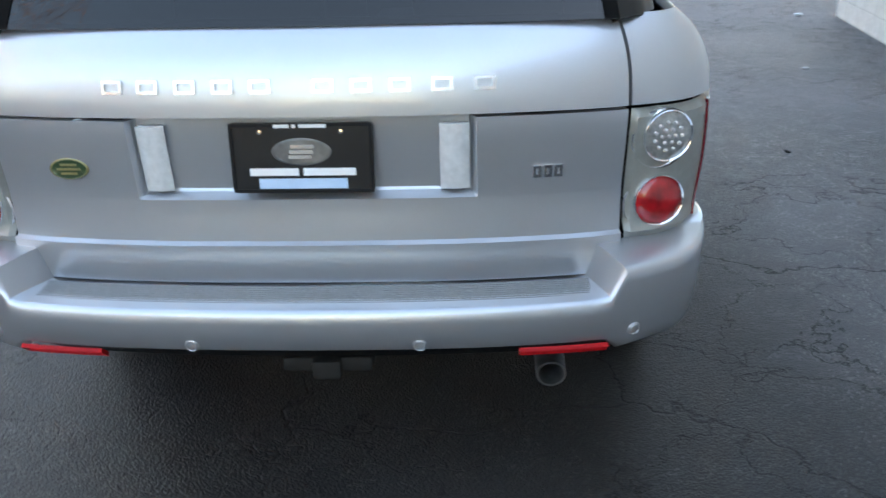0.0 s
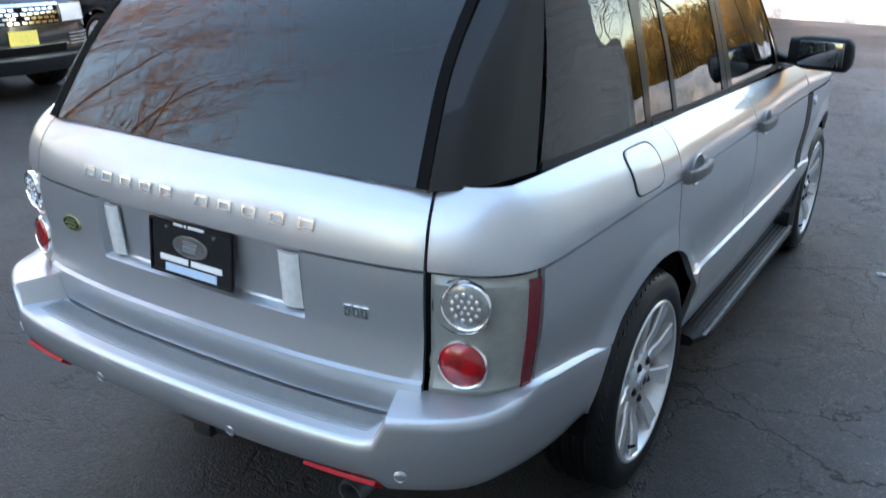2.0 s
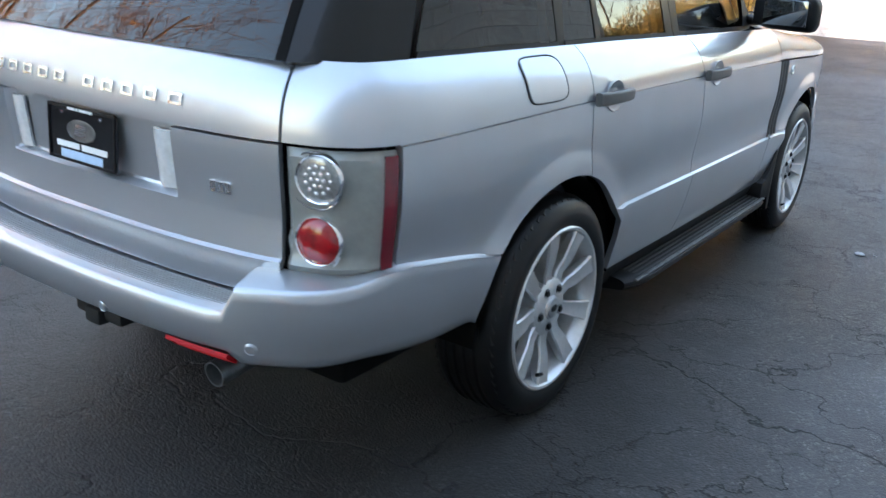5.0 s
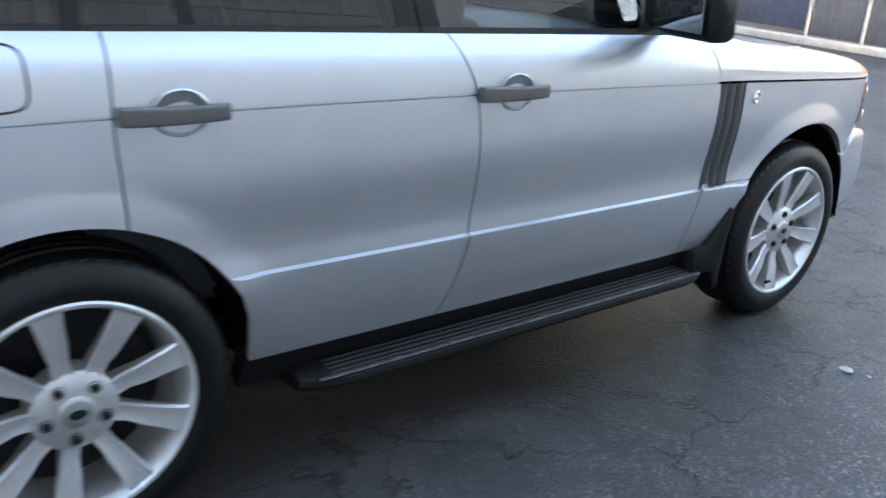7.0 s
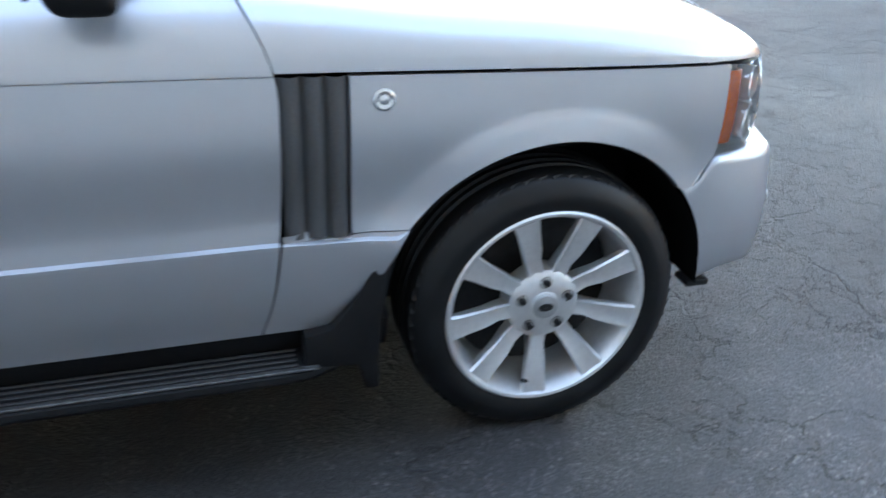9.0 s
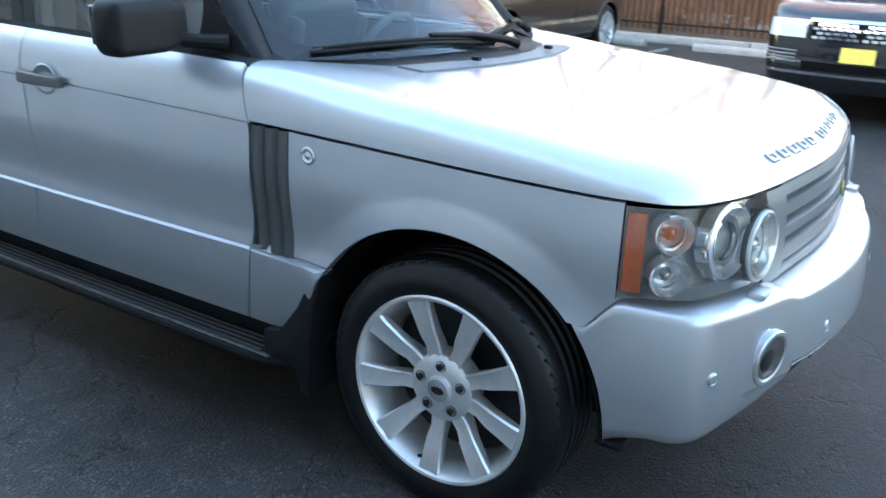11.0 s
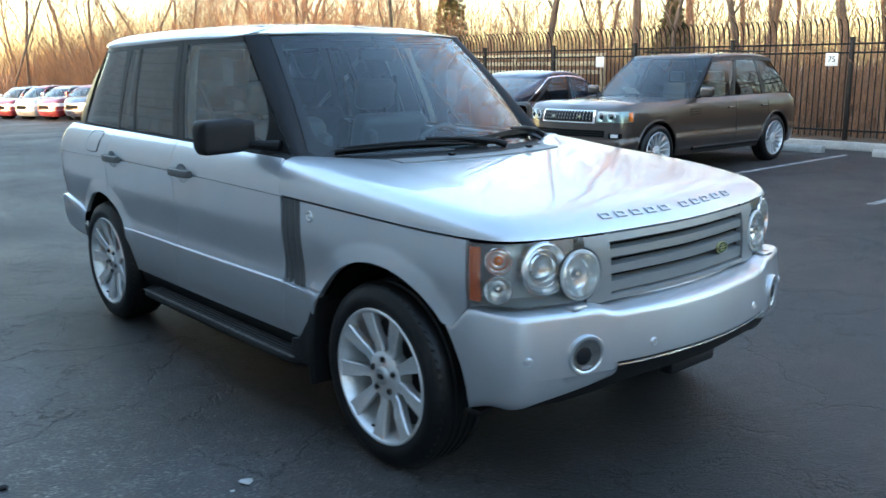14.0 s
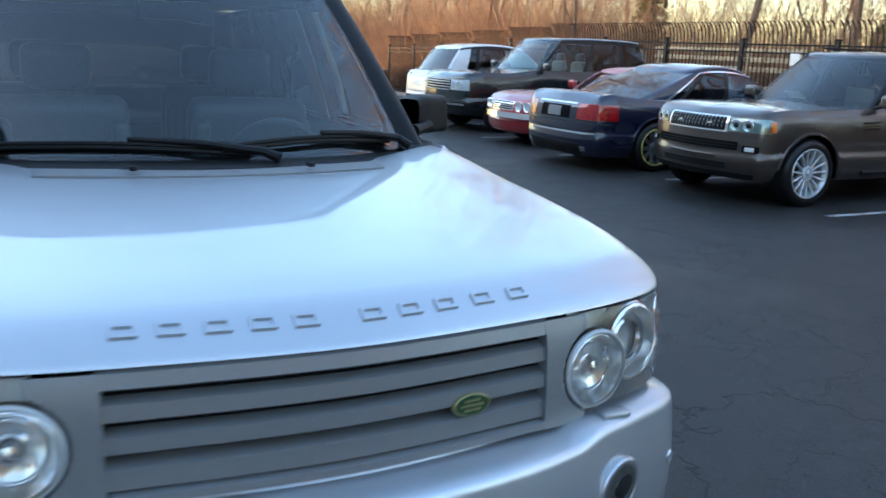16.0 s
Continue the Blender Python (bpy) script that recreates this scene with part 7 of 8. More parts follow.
    for i in range(41):
        s = ro.s[-1] * i / 40
        p, n = ro.at(s)
        pts = []
        for hh, dz in ((0.01, -0.012), (0, 0), (0.01, 0.014), (0.03, 0.026), (0.07, 0.036)):
            q = p - n * hh
            pts.append(Vector((q.x, q.y, top_z(q.y) + dz)))
        b = pts[-1]
        for k in range(1, 6):
            t = k / 5
            y = b.y + (roof[1] + 0.05 + (roof[0] - roof[1] - 0.1) * i / 40 - b.y) * t
            pts.append(Vector((b.x * (1 - t), y, top_z(y) + 0.036 + 0.019 * (1 - (1 - t) ** 2))))
        cols.append([bm.verts.new(v) for v in pts])
    for a, b in zip(cols, cols[1:]):
        for j in range(len(a) - 1):
            bm.faces.new((a[j], b[j], b[j + 1], a[j + 1]))
    o2 = mirrored(bm)
    tm = bpy.data.meshes.new("t")
    o2.to_mesh(tm)
    o2.free()
    bm.from_mesh(tm)
    bpy.data.meshes.remove(tm)
    part("roof", bm, paint, c, sharp=50)
    if not group:
        for a in axles:
            bm = bmesh.new()
            tube(bm, [sk(out.by_y(a + A * math.cos(q)), max(r_w - 0.01 + A * math.sin(q), low + 0.03), 0.004) for q in lin(0.12, math.pi - 0.12, 22)], 0.017, 6)
            both("arch_lip", bm, paint, c)
    # seats seen through the glass
    for x in (-0.36, 0.36):
        for y in (roof[0] - 0.75, max(roof[0] - 1.55, roof[1] + 0.16)):
            bm = bmesh.new()
            box(bm, (x, y, belt_z - 0.05), (0.46, 0.12, 0.5), 0.05)
            box(bm, (x, y - 0.03, min(belt_z + 0.28, H - 0.22)), (0.26, 0.10, 0.17), 0.04)
            part("seat_back", bm, LEATHER, c)
    bm = bmesh.new()
    box(bm, (0, cowl - 0.42, belt_z - 0.06), (W * 0.7, 0.4, 0.1), 0.03)
    part("dashboard", bm, DASH, c)
    for sg in (1, -1):
        for a in axles:
            wheel(c, sg * (hw - 0.125), a, sg, r_t=r_w, r_r=rim_r, width=0.23, spokes=spokes, rim_mat=rim_mat, z=r_w - 0.004, twin=spokes > 10, simple=True, spin=0.1)
        mm = new("door_mirror")
        mm.parent = c
        bm = bmesh.new()
        box(bm, (sg * (hw + 0.06), b1 - 0.10, belt_z + 0.09), (0.20, 0.10, 0.15), 0.04, seg=3)
        part("mirror_housing", bm, paint, mm)
        bm = bmesh.new()
        box(bm, (sg * (hw + 0.065), b1 - 0.153, belt_z + 0.09), (0.16, 0.006, 0.11), 0.003)
        part("mirror_glass", bm, CHROME, mm)
        bm = bmesh.new()
        tube(bm, [(sg * (hw - 0.10), b1 - 0.06, belt_z + 0.01), (sg * (hw + 0.0), b1 - 0.09, belt_z + 0.05)], 0.025, 6)
        part("mirror_arm", bm, TRIM, mm)
    for k, d in enumerate(sorted(dividers)):
        for dd in (-0.0,):
            bm = bmesh.new()
            tube(bm, [sk(out.by_y(d), z, 0.001) for z in lin(low + 0.10, deck(d) - 0.02, 10) if z > archz(d) + 0.01], 0.004, 4)
            both("door_seam", bm, SEAL, c)
            bm = bmesh.new()
            z = low + (belt_z - low) * 0.80
            tube(bm, [sk(out.by_y(d + 0.07 + 0.18 * t), z, -0.02) for t in lin(0, 1, 4)], 0.014, 6)
            both("door_handle", bm, paint, c)

    def end_patch(nm, x0, x1, z0, z1, mat, end="f", lift=0.004, mirror=True, lab="", side=None, back=0.012):
        """A lamp, grille or plate lying on the nose or the tail."""
        fx = out.front_x if end == "f" else out.rear_x
        bm = bmesh.new()
        s0, s1 = fx(x0), fx(x1)
        sheet(bm, lambda u, v: sk(s0 + (s1 - s0) * u, z0 + (z1 - z0) * v, -lift), lin(0, 1, 10), lin(0, 1, 6))
        bmesh.ops.recalc_face_normals(bm, faces=bm.faces)
        rim_back(bm, back)
        if mirror:
            return both(nm, bm, mat, c, lab)
        return part(nm, bm, mat, c, lab)
    return c, out, sk, end_patch


# bronze-brown off-roader in the second bay
brown, bo, bsk, bpatch = parked_car("brown_off_road_car", "bronze-brown sporty off-road car parked in a bay", (-8.86, -3.95, 0), -90, 5.0, 1.95, 1.73, BROWN, (-1.56, 1.63),
                                    belt_z=1.07, hood=(1.05, 0.95), boot=1.05, cowl=0.98, roof=(0.06, -1.66), tail_glass=-2.34, r_w=0.375, rim_r=0.265, low=0.28, spokes=15, dividers=(-0.35, -1.30))
bpatch("headlamp", 0.50, 0.90, 0.795, 0.945, GREYLENS, lab="clear headlamp with grey bowls")
bpatch("headlamp_glass", 0.50, 0.90, 0.795, 0.945, GLASS_CLEAR, lift=0.016)
for x in (0.57, 0.71):
    for sg in (1, -1):
        s = bo.front_x(x)
        bm = bmesh.new()
        lathe(bm, [(0.062, 0.004), (0.058, 0.010), (0.04, 0.002), (0.0001, 0.0)], 20, frame_of(Vector((sg, 1, 1)) * bsk(s, 0.868, -0.006), (sg * 0.35, 1, 0)))
        part("lamp_bowl", bm, REFLECTOR, brown)
        bm = bmesh.new()
        lathe(bm, [(0.030, 0.004), (0.024, 0.014), (0.0001, 0.017)], 16, frame_of(Vector((sg, 1, 1)) * bsk(s, 0.868, -0.006), (sg * 0.35, 1, 0)))
        part("lamp_lens", bm, BLACKGL, brown)
bpatch("side_marker", 0.892, 0.912, 0.81, 0.93, AMBER, lift=0.012)
bpatch("grille_surround", 0.001, 0.475, 0.780, 0.955, BADGE_M, lift=0.008, lab="satin silver grille frame")
bpatch("grille_back", 0.001, 0.440, 0.800, 0.938, CAVITY, lift=0.012)
for z in (0.812, 0.858, 0.904):
    bpatch("grille_bar", 0.001, 0.437, z, z + 0.018, TRIM, lift=0.016)
    for k in range(8):
        bpatch("grille_mesh", 0.02 + 0.053 * k, 0.034 + 0.053 * k, z + 0.016, z + 0.046, GREYPL, lift=0.014)
bpatch("grille_badge", 0.20, 0.27, 0.845, 0.878, GREENB, lift=0.020)
bpatch("lower_grille", 0.001, 0.62, 0.600, 0.690, CAVITY, lift=0.012, lab="black lower air intake")
for z in (0.625, 0.655):
    bpatch("lower_grille_bar", 0.001, 0.60, z, z + 0.008, TRIM, lift=0.016)
bpatch("fog_recess", 0.68, 0.84, 0.585, 0.655, CAVITY, lift=0.012)
bpatch("fog_lamp", 0.71, 0.80, 0.597, 0.643, REFLECTOR, lift=0.018)
bpatch("lower_intake", 0.001, 0.50, 0.385, 0.455, TRIM, lift=0.012)
bpatch("bumper_line", 0.001, 0.86, 0.752, 0.758, SEAL, lift=0.008)
bpatch("chin", 0.001, 0.82, 0.285, 0.345, TRIM, lift=0.012)
for sg in (1, -1):
    bm = bmesh.new()
    s = bo.by_y(0.93)
    for k in range(3):
        tube(bm, [Vector((sg, 1, 1)) * bsk(bo.by_y(0.62 + 0.26 * t), 0.93 - 0.035 * k - 0.01 * t, -0.004) for t in lin(0, 1, 4)], 0.010, 4)
    part("wing_vent", bm, TRIM, brown, "black three-bar wing vent", smooth=False)
    bm = bmesh.new()
    tube(bm, [(sg * 0.66, -1.6, 1.742), (sg * 0.66, -0.2, 1.748)], 0.014, 6)
    part("roof_rail", bm, TRIM, brown)
    bm = bmesh.new()
    tube(bm, [Vector((sg * 0.955, -1.0 + 1.8 * t, 0.36)) for t in lin(0, 1, 3)], 0.03, 6)
    part("sill_bar", bm, TRIM, brown)
bm = bmesh.new()
box(bm, (0.30, 0.60, 1.155), (0.24, 0.15, 0.004), 0, turn=Euler((radians(35), 0, 0)).to_matrix())
part("window_slip", bm, WHITE_M, brown, "white paper behind the windscreen", smooth=False)

# navy saloon, its tail to the lane
navy, _, _, npatch = parked_car("navy_saloon", "navy blue luxury saloon with its tail to the lane", (-8.75, -6.60, 0), 90, 5.05, 1.87, 1.47, NAVY, (-1.42, 1.62),
                                   belt_z=0.97, hood=(0.96, 0.78), boot=1.00, cowl=1.15, roof=(0.35, -0.72), tail_glass=-1.80, r_w=0.345, rim_r=0.245, low=0.20, spokes=10, two_box=False, dividers=(-0.15, -1.0), rim_mat=STEEL, frames=CHROME)
npatch("tail_lamp", 0.50, 0.92, 0.69, 0.90, REDLENS, "r", lab="wrap-round red tail lamp", lift=0.006)
npatch("boot_strip", 0.001, 0.46, 0.885, 0.905, CHROME, "r", lift=0.008)
npatch("plate_recess", 0.001, 0.34, 0.69, 0.86, CAVITY, "r", lift=0.008)
npatch("plate", 0.001, 0.155, 0.71, 0.84, GREYPL, "r", lift=0.014, lab="pale number plate, blank")
npatch("bumper_strip", 0.001, 0.84, 0.50, 0.525, CHROME, "r", lift=0.006)
npatch("tailpipe", 0.50, 0.70, 0.27, 0.33, CHROME, "r", lift=0.006, lab="chrome tailpipe")
npatch("bumper_seam", 0.001, 0.90, 0.645, 0.655, SEAL, "r", lift=0.006)
npatch("rear_diffuser", 0.001, 0.60, 0.21, 0.36, TRIM, "r", lift=0.010, lab="black lower bumper")

for w in [o for o in bpy.data.objects if o.parent is navy and o.name.startswith("wheel")]:
    for rim in [o for o in bpy.data.objects if o.parent is w and o.name.startswith("rim")]:
        k = [o for o in bpy.data.objects if o.parent is rim and o.name.startswith("rim_barrel")][0]
        xs = [v.co.x for v in k.data.vertices]
        ys = [v.co.y for v in k.data.vertices]
        sg = 1 if sum(xs) > 0 else -1
        bm = bmesh.new()
        lathe(bm, [(0.252, 0.0), (0.252, 0.006), (0.238, 0.006), (0.238, 0.0)], 40, frame_of((max(xs) if sg > 0 else min(xs), (max(ys) + min(ys)) / 2, 0.341), (sg, 0, 0)))
        part("rim_stripe", bm, PLATEYEL, rim, "yellow ring on the rim edge")

# red classic saloon, nose to the lane
red, ro_, rsk, rpatch = parked_car("red_classic_saloon", "red classic saloon with a chrome bumper", (-9.3, -9.15, 0), -90, 4.9, 1.77, 1.36, REDP, (-1.40, 1.45),
                                   belt_z=0.90, hood=(0.88, 0.74), boot=0.86, cowl=0.75, roof=(0.05, -1.10), tail_glass=-1.75, r_w=0.32, rim_r=0.21, low=0.22, two_box=False, dividers=(-0.35,), frames=CHROME)
rpatch("chrome_bumper", 0.001, 0.80, 0.46, 0.55, CHROME, lift=0.05, lab="chrome front bumper", back=0.05)
for x in (0.46, 0.64):
    for sg in (1, -1):
        bm = bmesh.new()
        lathe(bm, [(0.085, -0.01), (0.085, 0.012), (0.072, 0.016), (0.065, 0.008), (0.03, 0.002), (0.0001, 0.0)], 22, frame_of(Vector((sg, 1, 1)) * rsk(ro_.front_x(x), 0.655, -0.004), (sg * 0.2, 1, 0)))
        part("headlamp", bm, REFLECTOR, red, "round chrome-rimmed headlamp")
rpatch("grille", 0.001, 0.33, 0.58, 0.73, CHROME, lift=0.006, lab="chrome slatted grille")
for z in (0.60, 0.635, 0.67, 0.705):
    rpatch("grille_slot", 0.001, 0.31, z, z + 0.018, CAVITY, lift=0.009)

# dark green older off-roader
grn, go, gsk, gpatch = parked_car("dark_green_off_road_car", "dark green boxy off-road car with a silver grille", (-9.35, -11.80, 0), -90, 4.95, 1.95, 1.86, GREENP, (-1.44, 1.44),
                                  belt_z=1.18, hood=(1.13, 1.02), boot=1.10, cowl=0.95, roof=(0.12, -1.90), tail_glass=-2.25, r_w=0.37, rim_r=0.25, low=0.32, dividers=(-0.42, -1.33))
gpatch("grille_back", 0.001, 0.50, 0.76, 0.99, CAVITY, lift=0.004)
for z in (0.77, 0.82, 0.87, 0.92, 0.965):
    gpatch("grille_bar", 0.001, 0.50, z, z + 0.022, GALV, lift=0.014)
gpatch("headlamp", 0.53, 0.90, 0.78, 0.98, LAMPBACK, lab="grey headlamp")
gpatch("bumper_strip", 0.001, 0.85, 0.50, 0.53, GALV, lift=0.01)
for x in (0.60, 0.75):
    for sg in (1, -1):
        bm = bmesh.new()
        lathe(bm, [(0.07, 0.004), (0.062, 0.010), (0.04, 0.002), (0.0001, 0.0)], 20, frame_of(Vector((sg, 1, 1)) * gsk(go.front_x(x), 0.88, -0.006), (sg * 0.35, 1, 0)))
        part("lamp_bowl", bm, REFLECTOR, grn)

# white crossover, tail to the lane
_, wo, _, wpatch = parked_car("white_crossover", "white crossover car with its tail to the lane", (-10.0, -14.55, 0), 90, 4.55, 1.84, 1.68, WHITEP, (-1.30, 1.40),
                                  belt_z=1.06, hood=(1.02, 0.85), boot=1.02, cowl=0.95, roof=(0.15, -1.55), tail_glass=-2.0, r_w=0.35, rim_r=0.235, low=0.26, two_box=False, dividers=(-0.25, -1.15))
wpatch("tail_lamp", 0.50, 0.90, 0.88, 0.97, REDLENS, "r", lab="slim red tail lamp", lift=0.006)
wpatch("plate", 0.001, 0.155, 0.70, 0.82, WHITE_M, "r", lift=0.006, lab="pale number plate, blank")
wpatch("rear_valance", 0.001, 0.84, 0.28, 0.48, TRIM, "r", lift=0.006, lab="black lower bumper")

# newer black off-roader, nose to the lane
blk, _, _, kpatch = parked_car("black_off_road_car", "black luxury off-road car with a silver mesh grille", (-8.95, 1.28, 0), -90, 5.0, 1.98, 1.83, BLACKP, (-1.45, 1.47),
                                  belt_z=1.14, hood=(1.13, 1.00), boot=1.08, cowl=0.92, roof=(0.05, -1.90), tail_glass=-2.25, r_w=0.38, rim_r=0.265, low=0.30, dividers=(-0.40, -1.32))
kpatch("grille_back", 0.001, 0.48, 0.79, 0.985, CAVITY, lift=0.004)
kpatch("grille_frame", 0.001, 0.50, 0.965, 0.995, CHROME, lift=0.010)
for r_ in range(4):
    z = 0.80 + 0.042 * r_
    for k in range(6):
        x0 = 0.015 + 0.077 * k + (0.035 if r_ % 2 else 0)
        if x0 + 0.06 < 0.49:
            kpatch("grille_link", x0, x0 + 0.058, z, z + 0.026, CHROME, lift=0.012)
kpatch("headlamp", 0.52, 0.93, 0.80, 0.97, CLEARLENS, lab="pale glassy headlamp", lift=0.006)
kpatch("plate", 0.001, 0.155, 0.60, 0.74, PLATEYEL, lift=0.02, lab="yellow number plate, blank")
kpatch("bumper_strip", 0.001, 0.88, 0.45, 0.475, CHROME, lift=0.012)
for z in (0.56, 0.595, 0.63, 0.665):
    kpatch("side_intake_bar", 0.58, 0.88, z, z + 0.014, GREYPL, lift=0.010)
kpatch("lower_intake", 0.001, 0.52, 0.50, 0.58, CAVITY, lift=0.003)
for x in FSLOTS[:5] + FSLOTS[5:]:
    bm = bmesh.new()
    box(bm, (x * 0.85, 2.31, 1.035), (0.030, 0.024, 0.010), 0.003)
    part("raised_letter", bm, BADGE_M, blk)

# black saloon beside it
_, so, _, spatch = parked_car("black_saloon", "glossy black saloon parked beside the black off-road car", (-9.6, 4.35, 0), -90, 4.95, 1.88, 1.46, BLACKP, (-1.48, 1.50),
                                 belt_z=0.96, hood=(0.95, 0.76), boot=0.98, cowl=1.0, roof=(0.30, -1.05), tail_glass=-1.75, r_w=0.34, rim_r=0.24, low=0.20, two_box=False, dividers=(-0.2, -1.05))
spatch("headlamp", 0.50, 0.90, 0.62, 0.72, CLEARLENS, lab="clear headlamp", lift=0.005)

# white car near the enclosure
_, _, _, wcpatch = parked_car("white_saloon", "white saloon parked near the enclosure", (-9.6, 13.6, 0), -140, 4.6, 1.80, 1.46, WHITEP, (-1.35, 1.42),
                                    belt_z=0.95, hood=(0.93, 0.76), boot=0.98, cowl=0.95, roof=(0.25, -1.0), tail_glass=-1.65, r_w=0.33, rim_r=0.22, low=0.20, two_box=False, dividers=(-0.2, -1.0))
wcpatch("lower_slot", 0.30, 0.46, 0.36, 0.41, CAVITY, lift=0.004)
wcpatch("headlamp", 0.48, 0.86, 0.58, 0.70, CLEARLENS, lift=0.005)

# far row at the end of the lot
MAROON = car_paint("dark_red_paint", (0.16, 0.008, 0.012), rough=0.3, metal=0.1)
GREYP = car_paint("silver_grey_paint", (0.34, 0.345, 0.35), rough=0.35, metal=0.4)
FAR = [("grey_saloon", "dark grey saloon in the far row", GREENP, -3.2, -33.0, 90), ("silver_hatchback", "silver hatchback in the far row", GREYP, -6.6, -30.2, 8), ("red_hatchback", "dark red hatchback in the far row", MAROON, -8.6, -29.0, 8),
       ("grey_saloon", "silver grey saloon in the far row", GREYP, -10.6, -27.8, 8), ("red_saloon", "red saloon in the far row", MAROON, -10.2, -25.6, 8), ("blue_hatchback", "dark blue hatchback in the far row", NAVY, -11.4, -23.8, 8), ("black_saloon", "black saloon with bright headlamps in the far row", BLACKP, -11.8, -21.0, 8)]
FAR_POS = [(-7.6, -46.5, -112), (-10.0, -42.0, -76), (-10.2, -39.3, -78), (-10.3, -36.5, -76), (-10.4, -33.7, -78), (-10.6, -31.0, -77), (-10.5, -28.2, -75)]
for (nm, lab, pt, *_r), (x, y, a) in zip(FAR, FAR_POS):
    hb = "hatch" in nm
    fc, fo_, fsk, fpatch = parked_car(nm, lab, (x, y, fall(y)), a, 4.45, 1.80, 1.52 if hb else 1.45, pt, (-1.30, 1.36), "cars in the far row", belt_z=0.98, hood=(0.95, 0.78), boot=0.98, cowl=0.95,
                                      roof=(0.25, -1.45 if hb else -1.0), tail_glass=-1.95 if hb else -1.65, r_w=0.33, rim_r=0.22, low=0.21, two_box=False, dividers=(-0.2, -1.0))
    fpatch("headlamp", 0.50, 0.86, 0.62, 0.74, CLEARLENS, lift=0.005)
    fpatch("grille", 0.001, 0.40, 0.50, 0.64, CAVITY, lift=0.004)

# ---------------------------------------------------------------- cabin of the silver car


def seat(x, y, wide=0.50, parent=None, rest=True):
    st = new("seat")
    st.parent = parent
    bm = bmesh.new()
    box(bm, (x, y + 0.28, 0.72), (wide, 0.52, 0.20), 0.06, seg=3)
    part("cushion", bm, LEATHER, st)
    bm = bmesh.new()
    rot = Euler((radians(-14), 0, 0)).to_matrix()
    box(bm, (x, y - 0.02, 1.02), (wide, 0.15, 0.58), 0.055, turn=rot, seg=3)
    for sx in (-1, 1):
        box(bm, (x + sx * wide * 0.42, y + 0.04, 1.0), (0.07, 0.16, 0.46), 0.03, turn=rot, seg=3)
    part("backrest", bm, LEATHER, st)
    if rest:
        bm = bmesh.new()
        box(bm, (x, y - 0.12, 1.415), (0.27, 0.11, 0.19), 0.045, turn=rot, seg=3)
        for sx in (-0.06, 0.06):
            tube(bm, [(x + sx, y - 0.08, 1.27), (x + sx, y - 0.11, 1.35)], 0.008, 6)
        part("headrest", bm, LEATHER, st)
    return st


for x in (-0.38, 0.38):
    seat(x, -0.22, 0.52, suv)
for x in (-0.42, 0.42):
    seat(x, -1.18, 0.52, suv)
bm = bmesh.new()
prism(bm, [(0.34, 0.80), (0.30, 1.02), (0.36, 1.09), (0.48, 1.115), (0.66, 1.13), (0.90, 1.150), (0.92, 0.75)], -0.72, 0.72, "x", 0.02)
dash = part("dashboard", bm, DASH, suv)
bm = bmesh.new()
box(bm, (-0.38, 0.44, 1.125), (0.34, 0.16, 0.06), 0.03, seg=3)
part("instrument_hood", bm, DASH, dash)
bm = bmesh.new()
box(bm, (0.0, 0.318, 1.01), (0.19, 0.02, 0.12), 0.01, turn=Euler((radians(-15), 0, 0)).to_matrix())
part("screen", bm, BLACKGL, dash)
bm = bmesh.new()
box(bm, (0, 0.02, 0.78), (0.26, 0.75, 0.24), 0.04, seg=3)
part("centre_console", bm, DASH, suv)
sw = new("steering_wheel")
sw.parent = suv
SM = frame_of((-0.38, 0.235, 1.075), (0, -1, 0.42))
bm = bmesh.new()
lathe(bm, [(0.185 + 0.016 * math.cos(a), 0.016 * math.sin(a)) for a in lin(0, 2 * math.pi, 8)[:-1]], 36, SM, closed=True)
part("wheel_rim", bm, LEATHER, sw)
bm = bmesh.new()
lathe(bm, [(0.075, -0.02), (0.07, 0.015), (0.04, 0.024), (0.0001, 0.026)], 20, SM)
part("wheel_boss", bm, DASH, sw)
for a in (-10, 190, 270):
    bm = bmesh.new()
    c, s_ = math.cos(radians(a)), math.sin(radians(a))
    tube(bm, [SM @ Vector((0.06 * c, 0.06 * s_, 0)), SM @ Vector((0.18 * c, 0.18 * s_, 0))], 0.014, 6)
    part("wheel_spoke", bm, STEEL if a != 270 else DASH, sw)
bm = bmesh.new()
box(bm, (0, 0.20, 1.645), (0.24, 0.03, 0.07), 0.015)
tube(bm, [(0, 0.20, 1.67), (0, 0.16, 1.74)], 0.012, 6)
part("interior_mirror", bm, TRIM, suv)
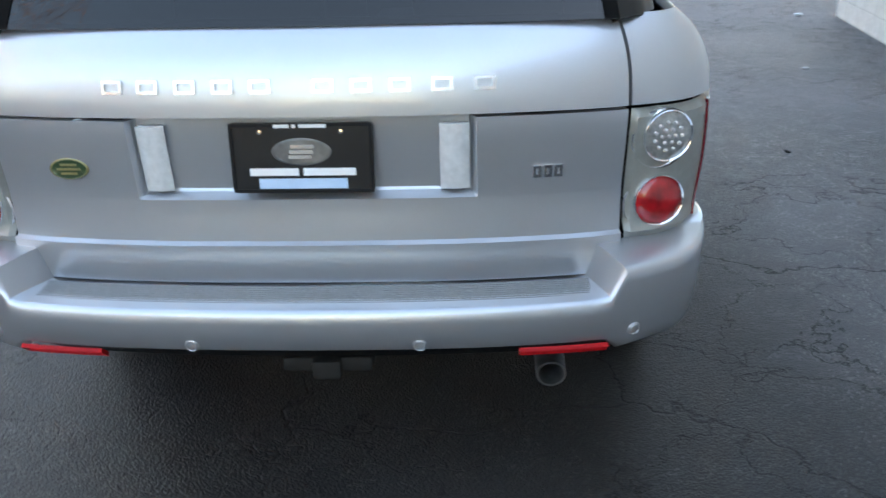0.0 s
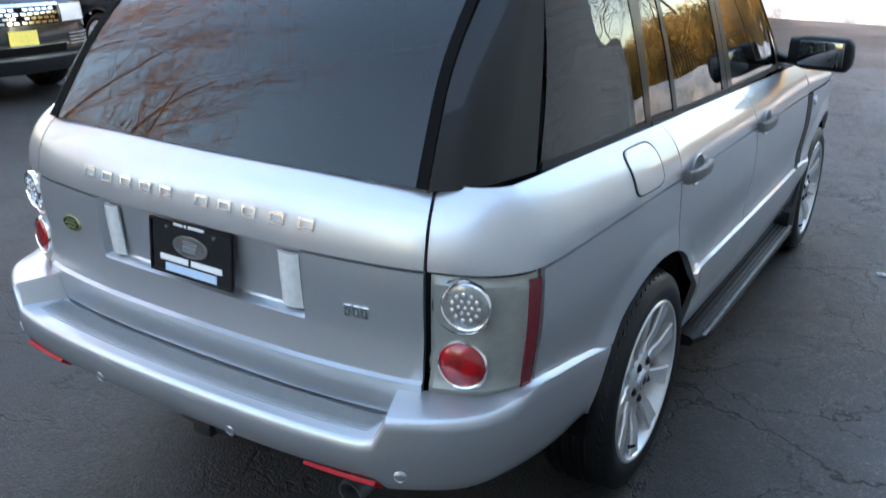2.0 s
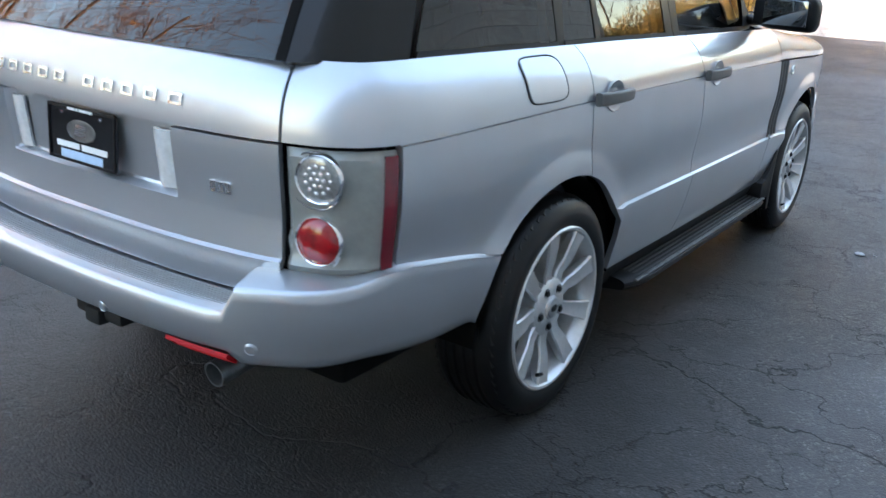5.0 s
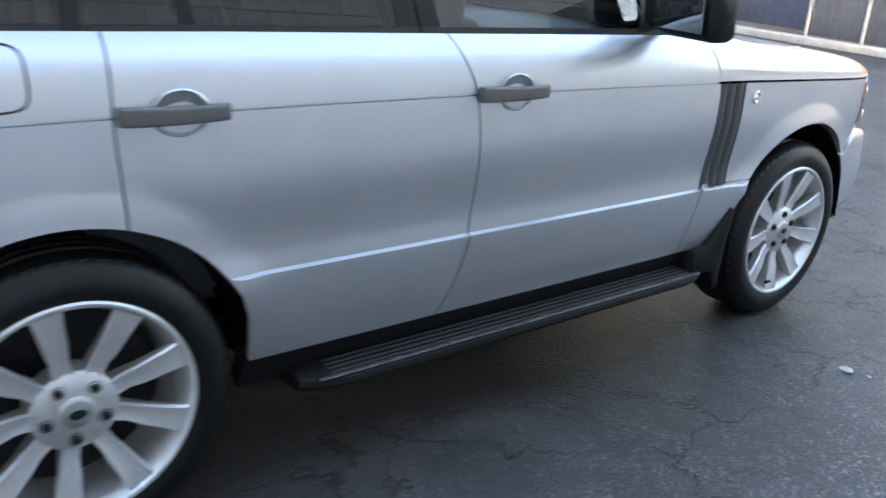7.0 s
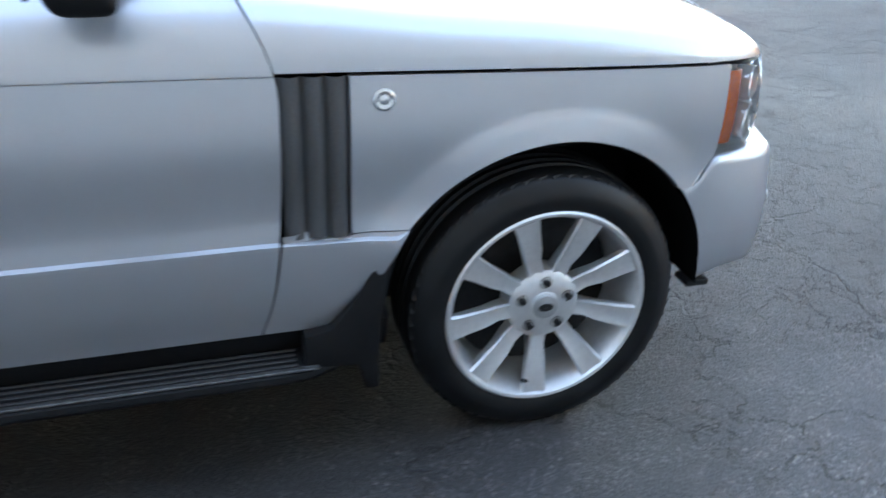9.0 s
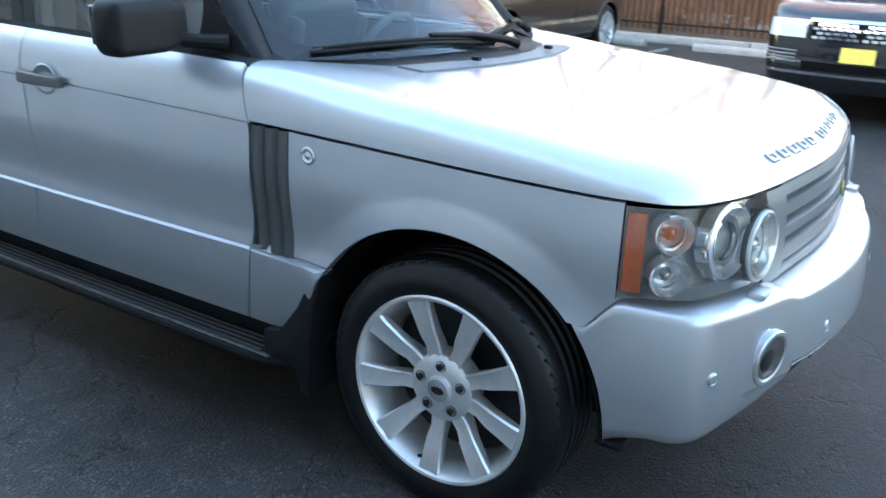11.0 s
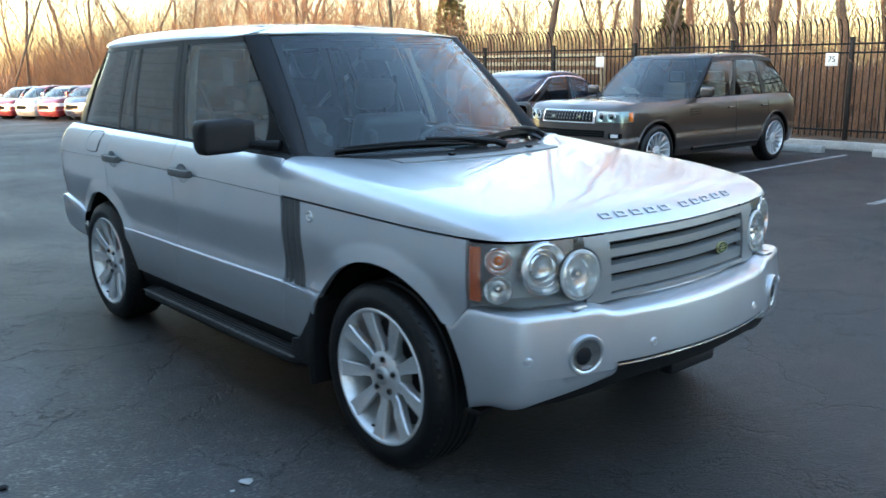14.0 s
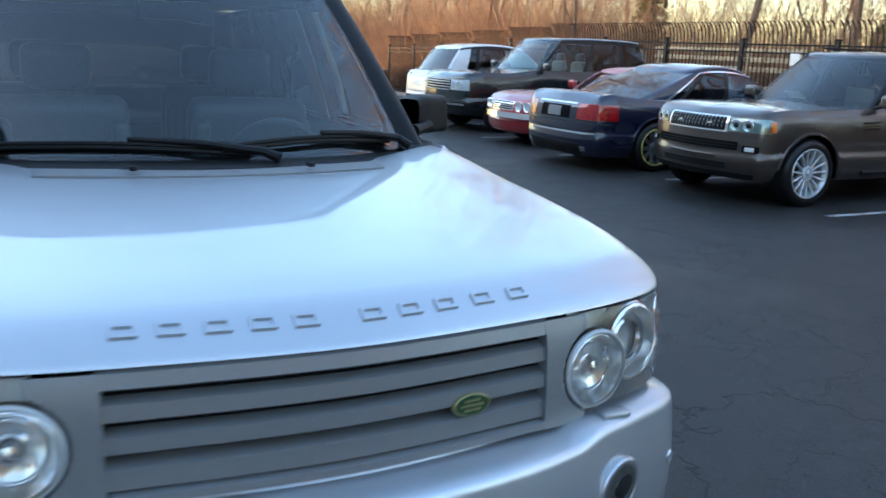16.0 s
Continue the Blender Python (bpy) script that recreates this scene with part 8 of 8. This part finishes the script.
for sg in (1, -1):
    for (yb, yt) in ((-0.50, -0.62), (-1.37, -1.38)):
        bm = bmesh.new()
        sheet(bm, lambda u, v: Vector((sg * (flank(yb, yt, v).x - 0.045), (yb + (yt - yb) * v) + 0.10 * (u - 0.5), belt(yb) + 0.52 * v)), lin(0, 1, 2), lin(0, 1, 6))
        part("pillar_trim", bm, BEIGE, suv, "pale pillar trim")
    bm = bmesh.new()
    sheet(bm, lambda u, v: Vector((sg * (0.80 - 0.02 * v), -1.35 + 2.0 * u, 0.55 + 0.62 * v)), lin(0, 1, 4), lin(0, 1, 3))
    part("door_lining", bm, DASH, suv)
    bm = bmesh.new()
    tube(bm, [(sg * 0.70, -0.55, 1.52), (sg * 0.64, -0.42, 1.20), (sg * 0.60, -0.25, 0.85)], 0.014, 4)
    part("seat_belt", bm, GREYPL, suv)
bm = bmesh.new()
box(bm, (0, -0.4, 0.52), (1.5, 3.2, 0.04), 0)
part("cabin_floor", bm, DASH, suv)
bm = bmesh.new()
box(bm, (0, -1.75, 1.08), (1.30, 0.75, 0.02), 0.005)
part("parcel_shelf", bm, DASH, suv)

# ---------------------------------------------------------------- blocks of the building's wall, last of all
BW, BH = 0.405, 0.203


def block_mesh():
    bm = bmesh.new()
    box(bm, (0, 0, 0), (0.022, BW - 0.010, BH - 0.010), 0.003, seg=1)
    me = bpy.data.meshes.new("block")
    bm.to_mesh(me)
    bm.free()
    me.materials.append(BLOCK_M)
    return me


blk_me = block_mesh()
rows_n, cols_n = int(WALL_H / BH), 77
near, far = [], []
for r in range(rows_n):
    for k in range(cols_n):
        y = -(k + 0.5) * BW - (BW / 2 if r % 2 else 0.0)
        (near if k < 24 and r < 12 else far).append((y, (r + 0.5) * BH))
for y, z in near:
    o = new("block", blk_me)
    o.parent = wall
    o.matrix_world = wall_m @ pose(0.014, y, z)
fv, ff = [], []
for y, z in far:
    b = len(fv)
    for x, e in ((0.014, 0.0), (0.003, 0.003)):
        a, c = BW / 2 - 0.005 - (0.003 if x < 0.01 else 0), BH / 2 - 0.005 - (0.003 if x < 0.01 else 0)
        fv += [tuple(wall_m @ Vector((x, y + i * a, z + j * c))) for i, j in ((-1, -1), (1, -1), (1, 1), (-1, 1))]
    ff.append((b + 4, b + 7, b + 6, b + 5))
    for j in range(4):
        ff.append((b + j, b + 4 + j, b + 4 + (j + 1) % 4, b + (j + 1) % 4))
me = bpy.data.meshes.new("blocks")
me.from_pydata(fv, [], ff)
me.materials.append(BLOCK_M)
o = new("blocks", me)
o.parent = wall
o["kind"] = "stuff"
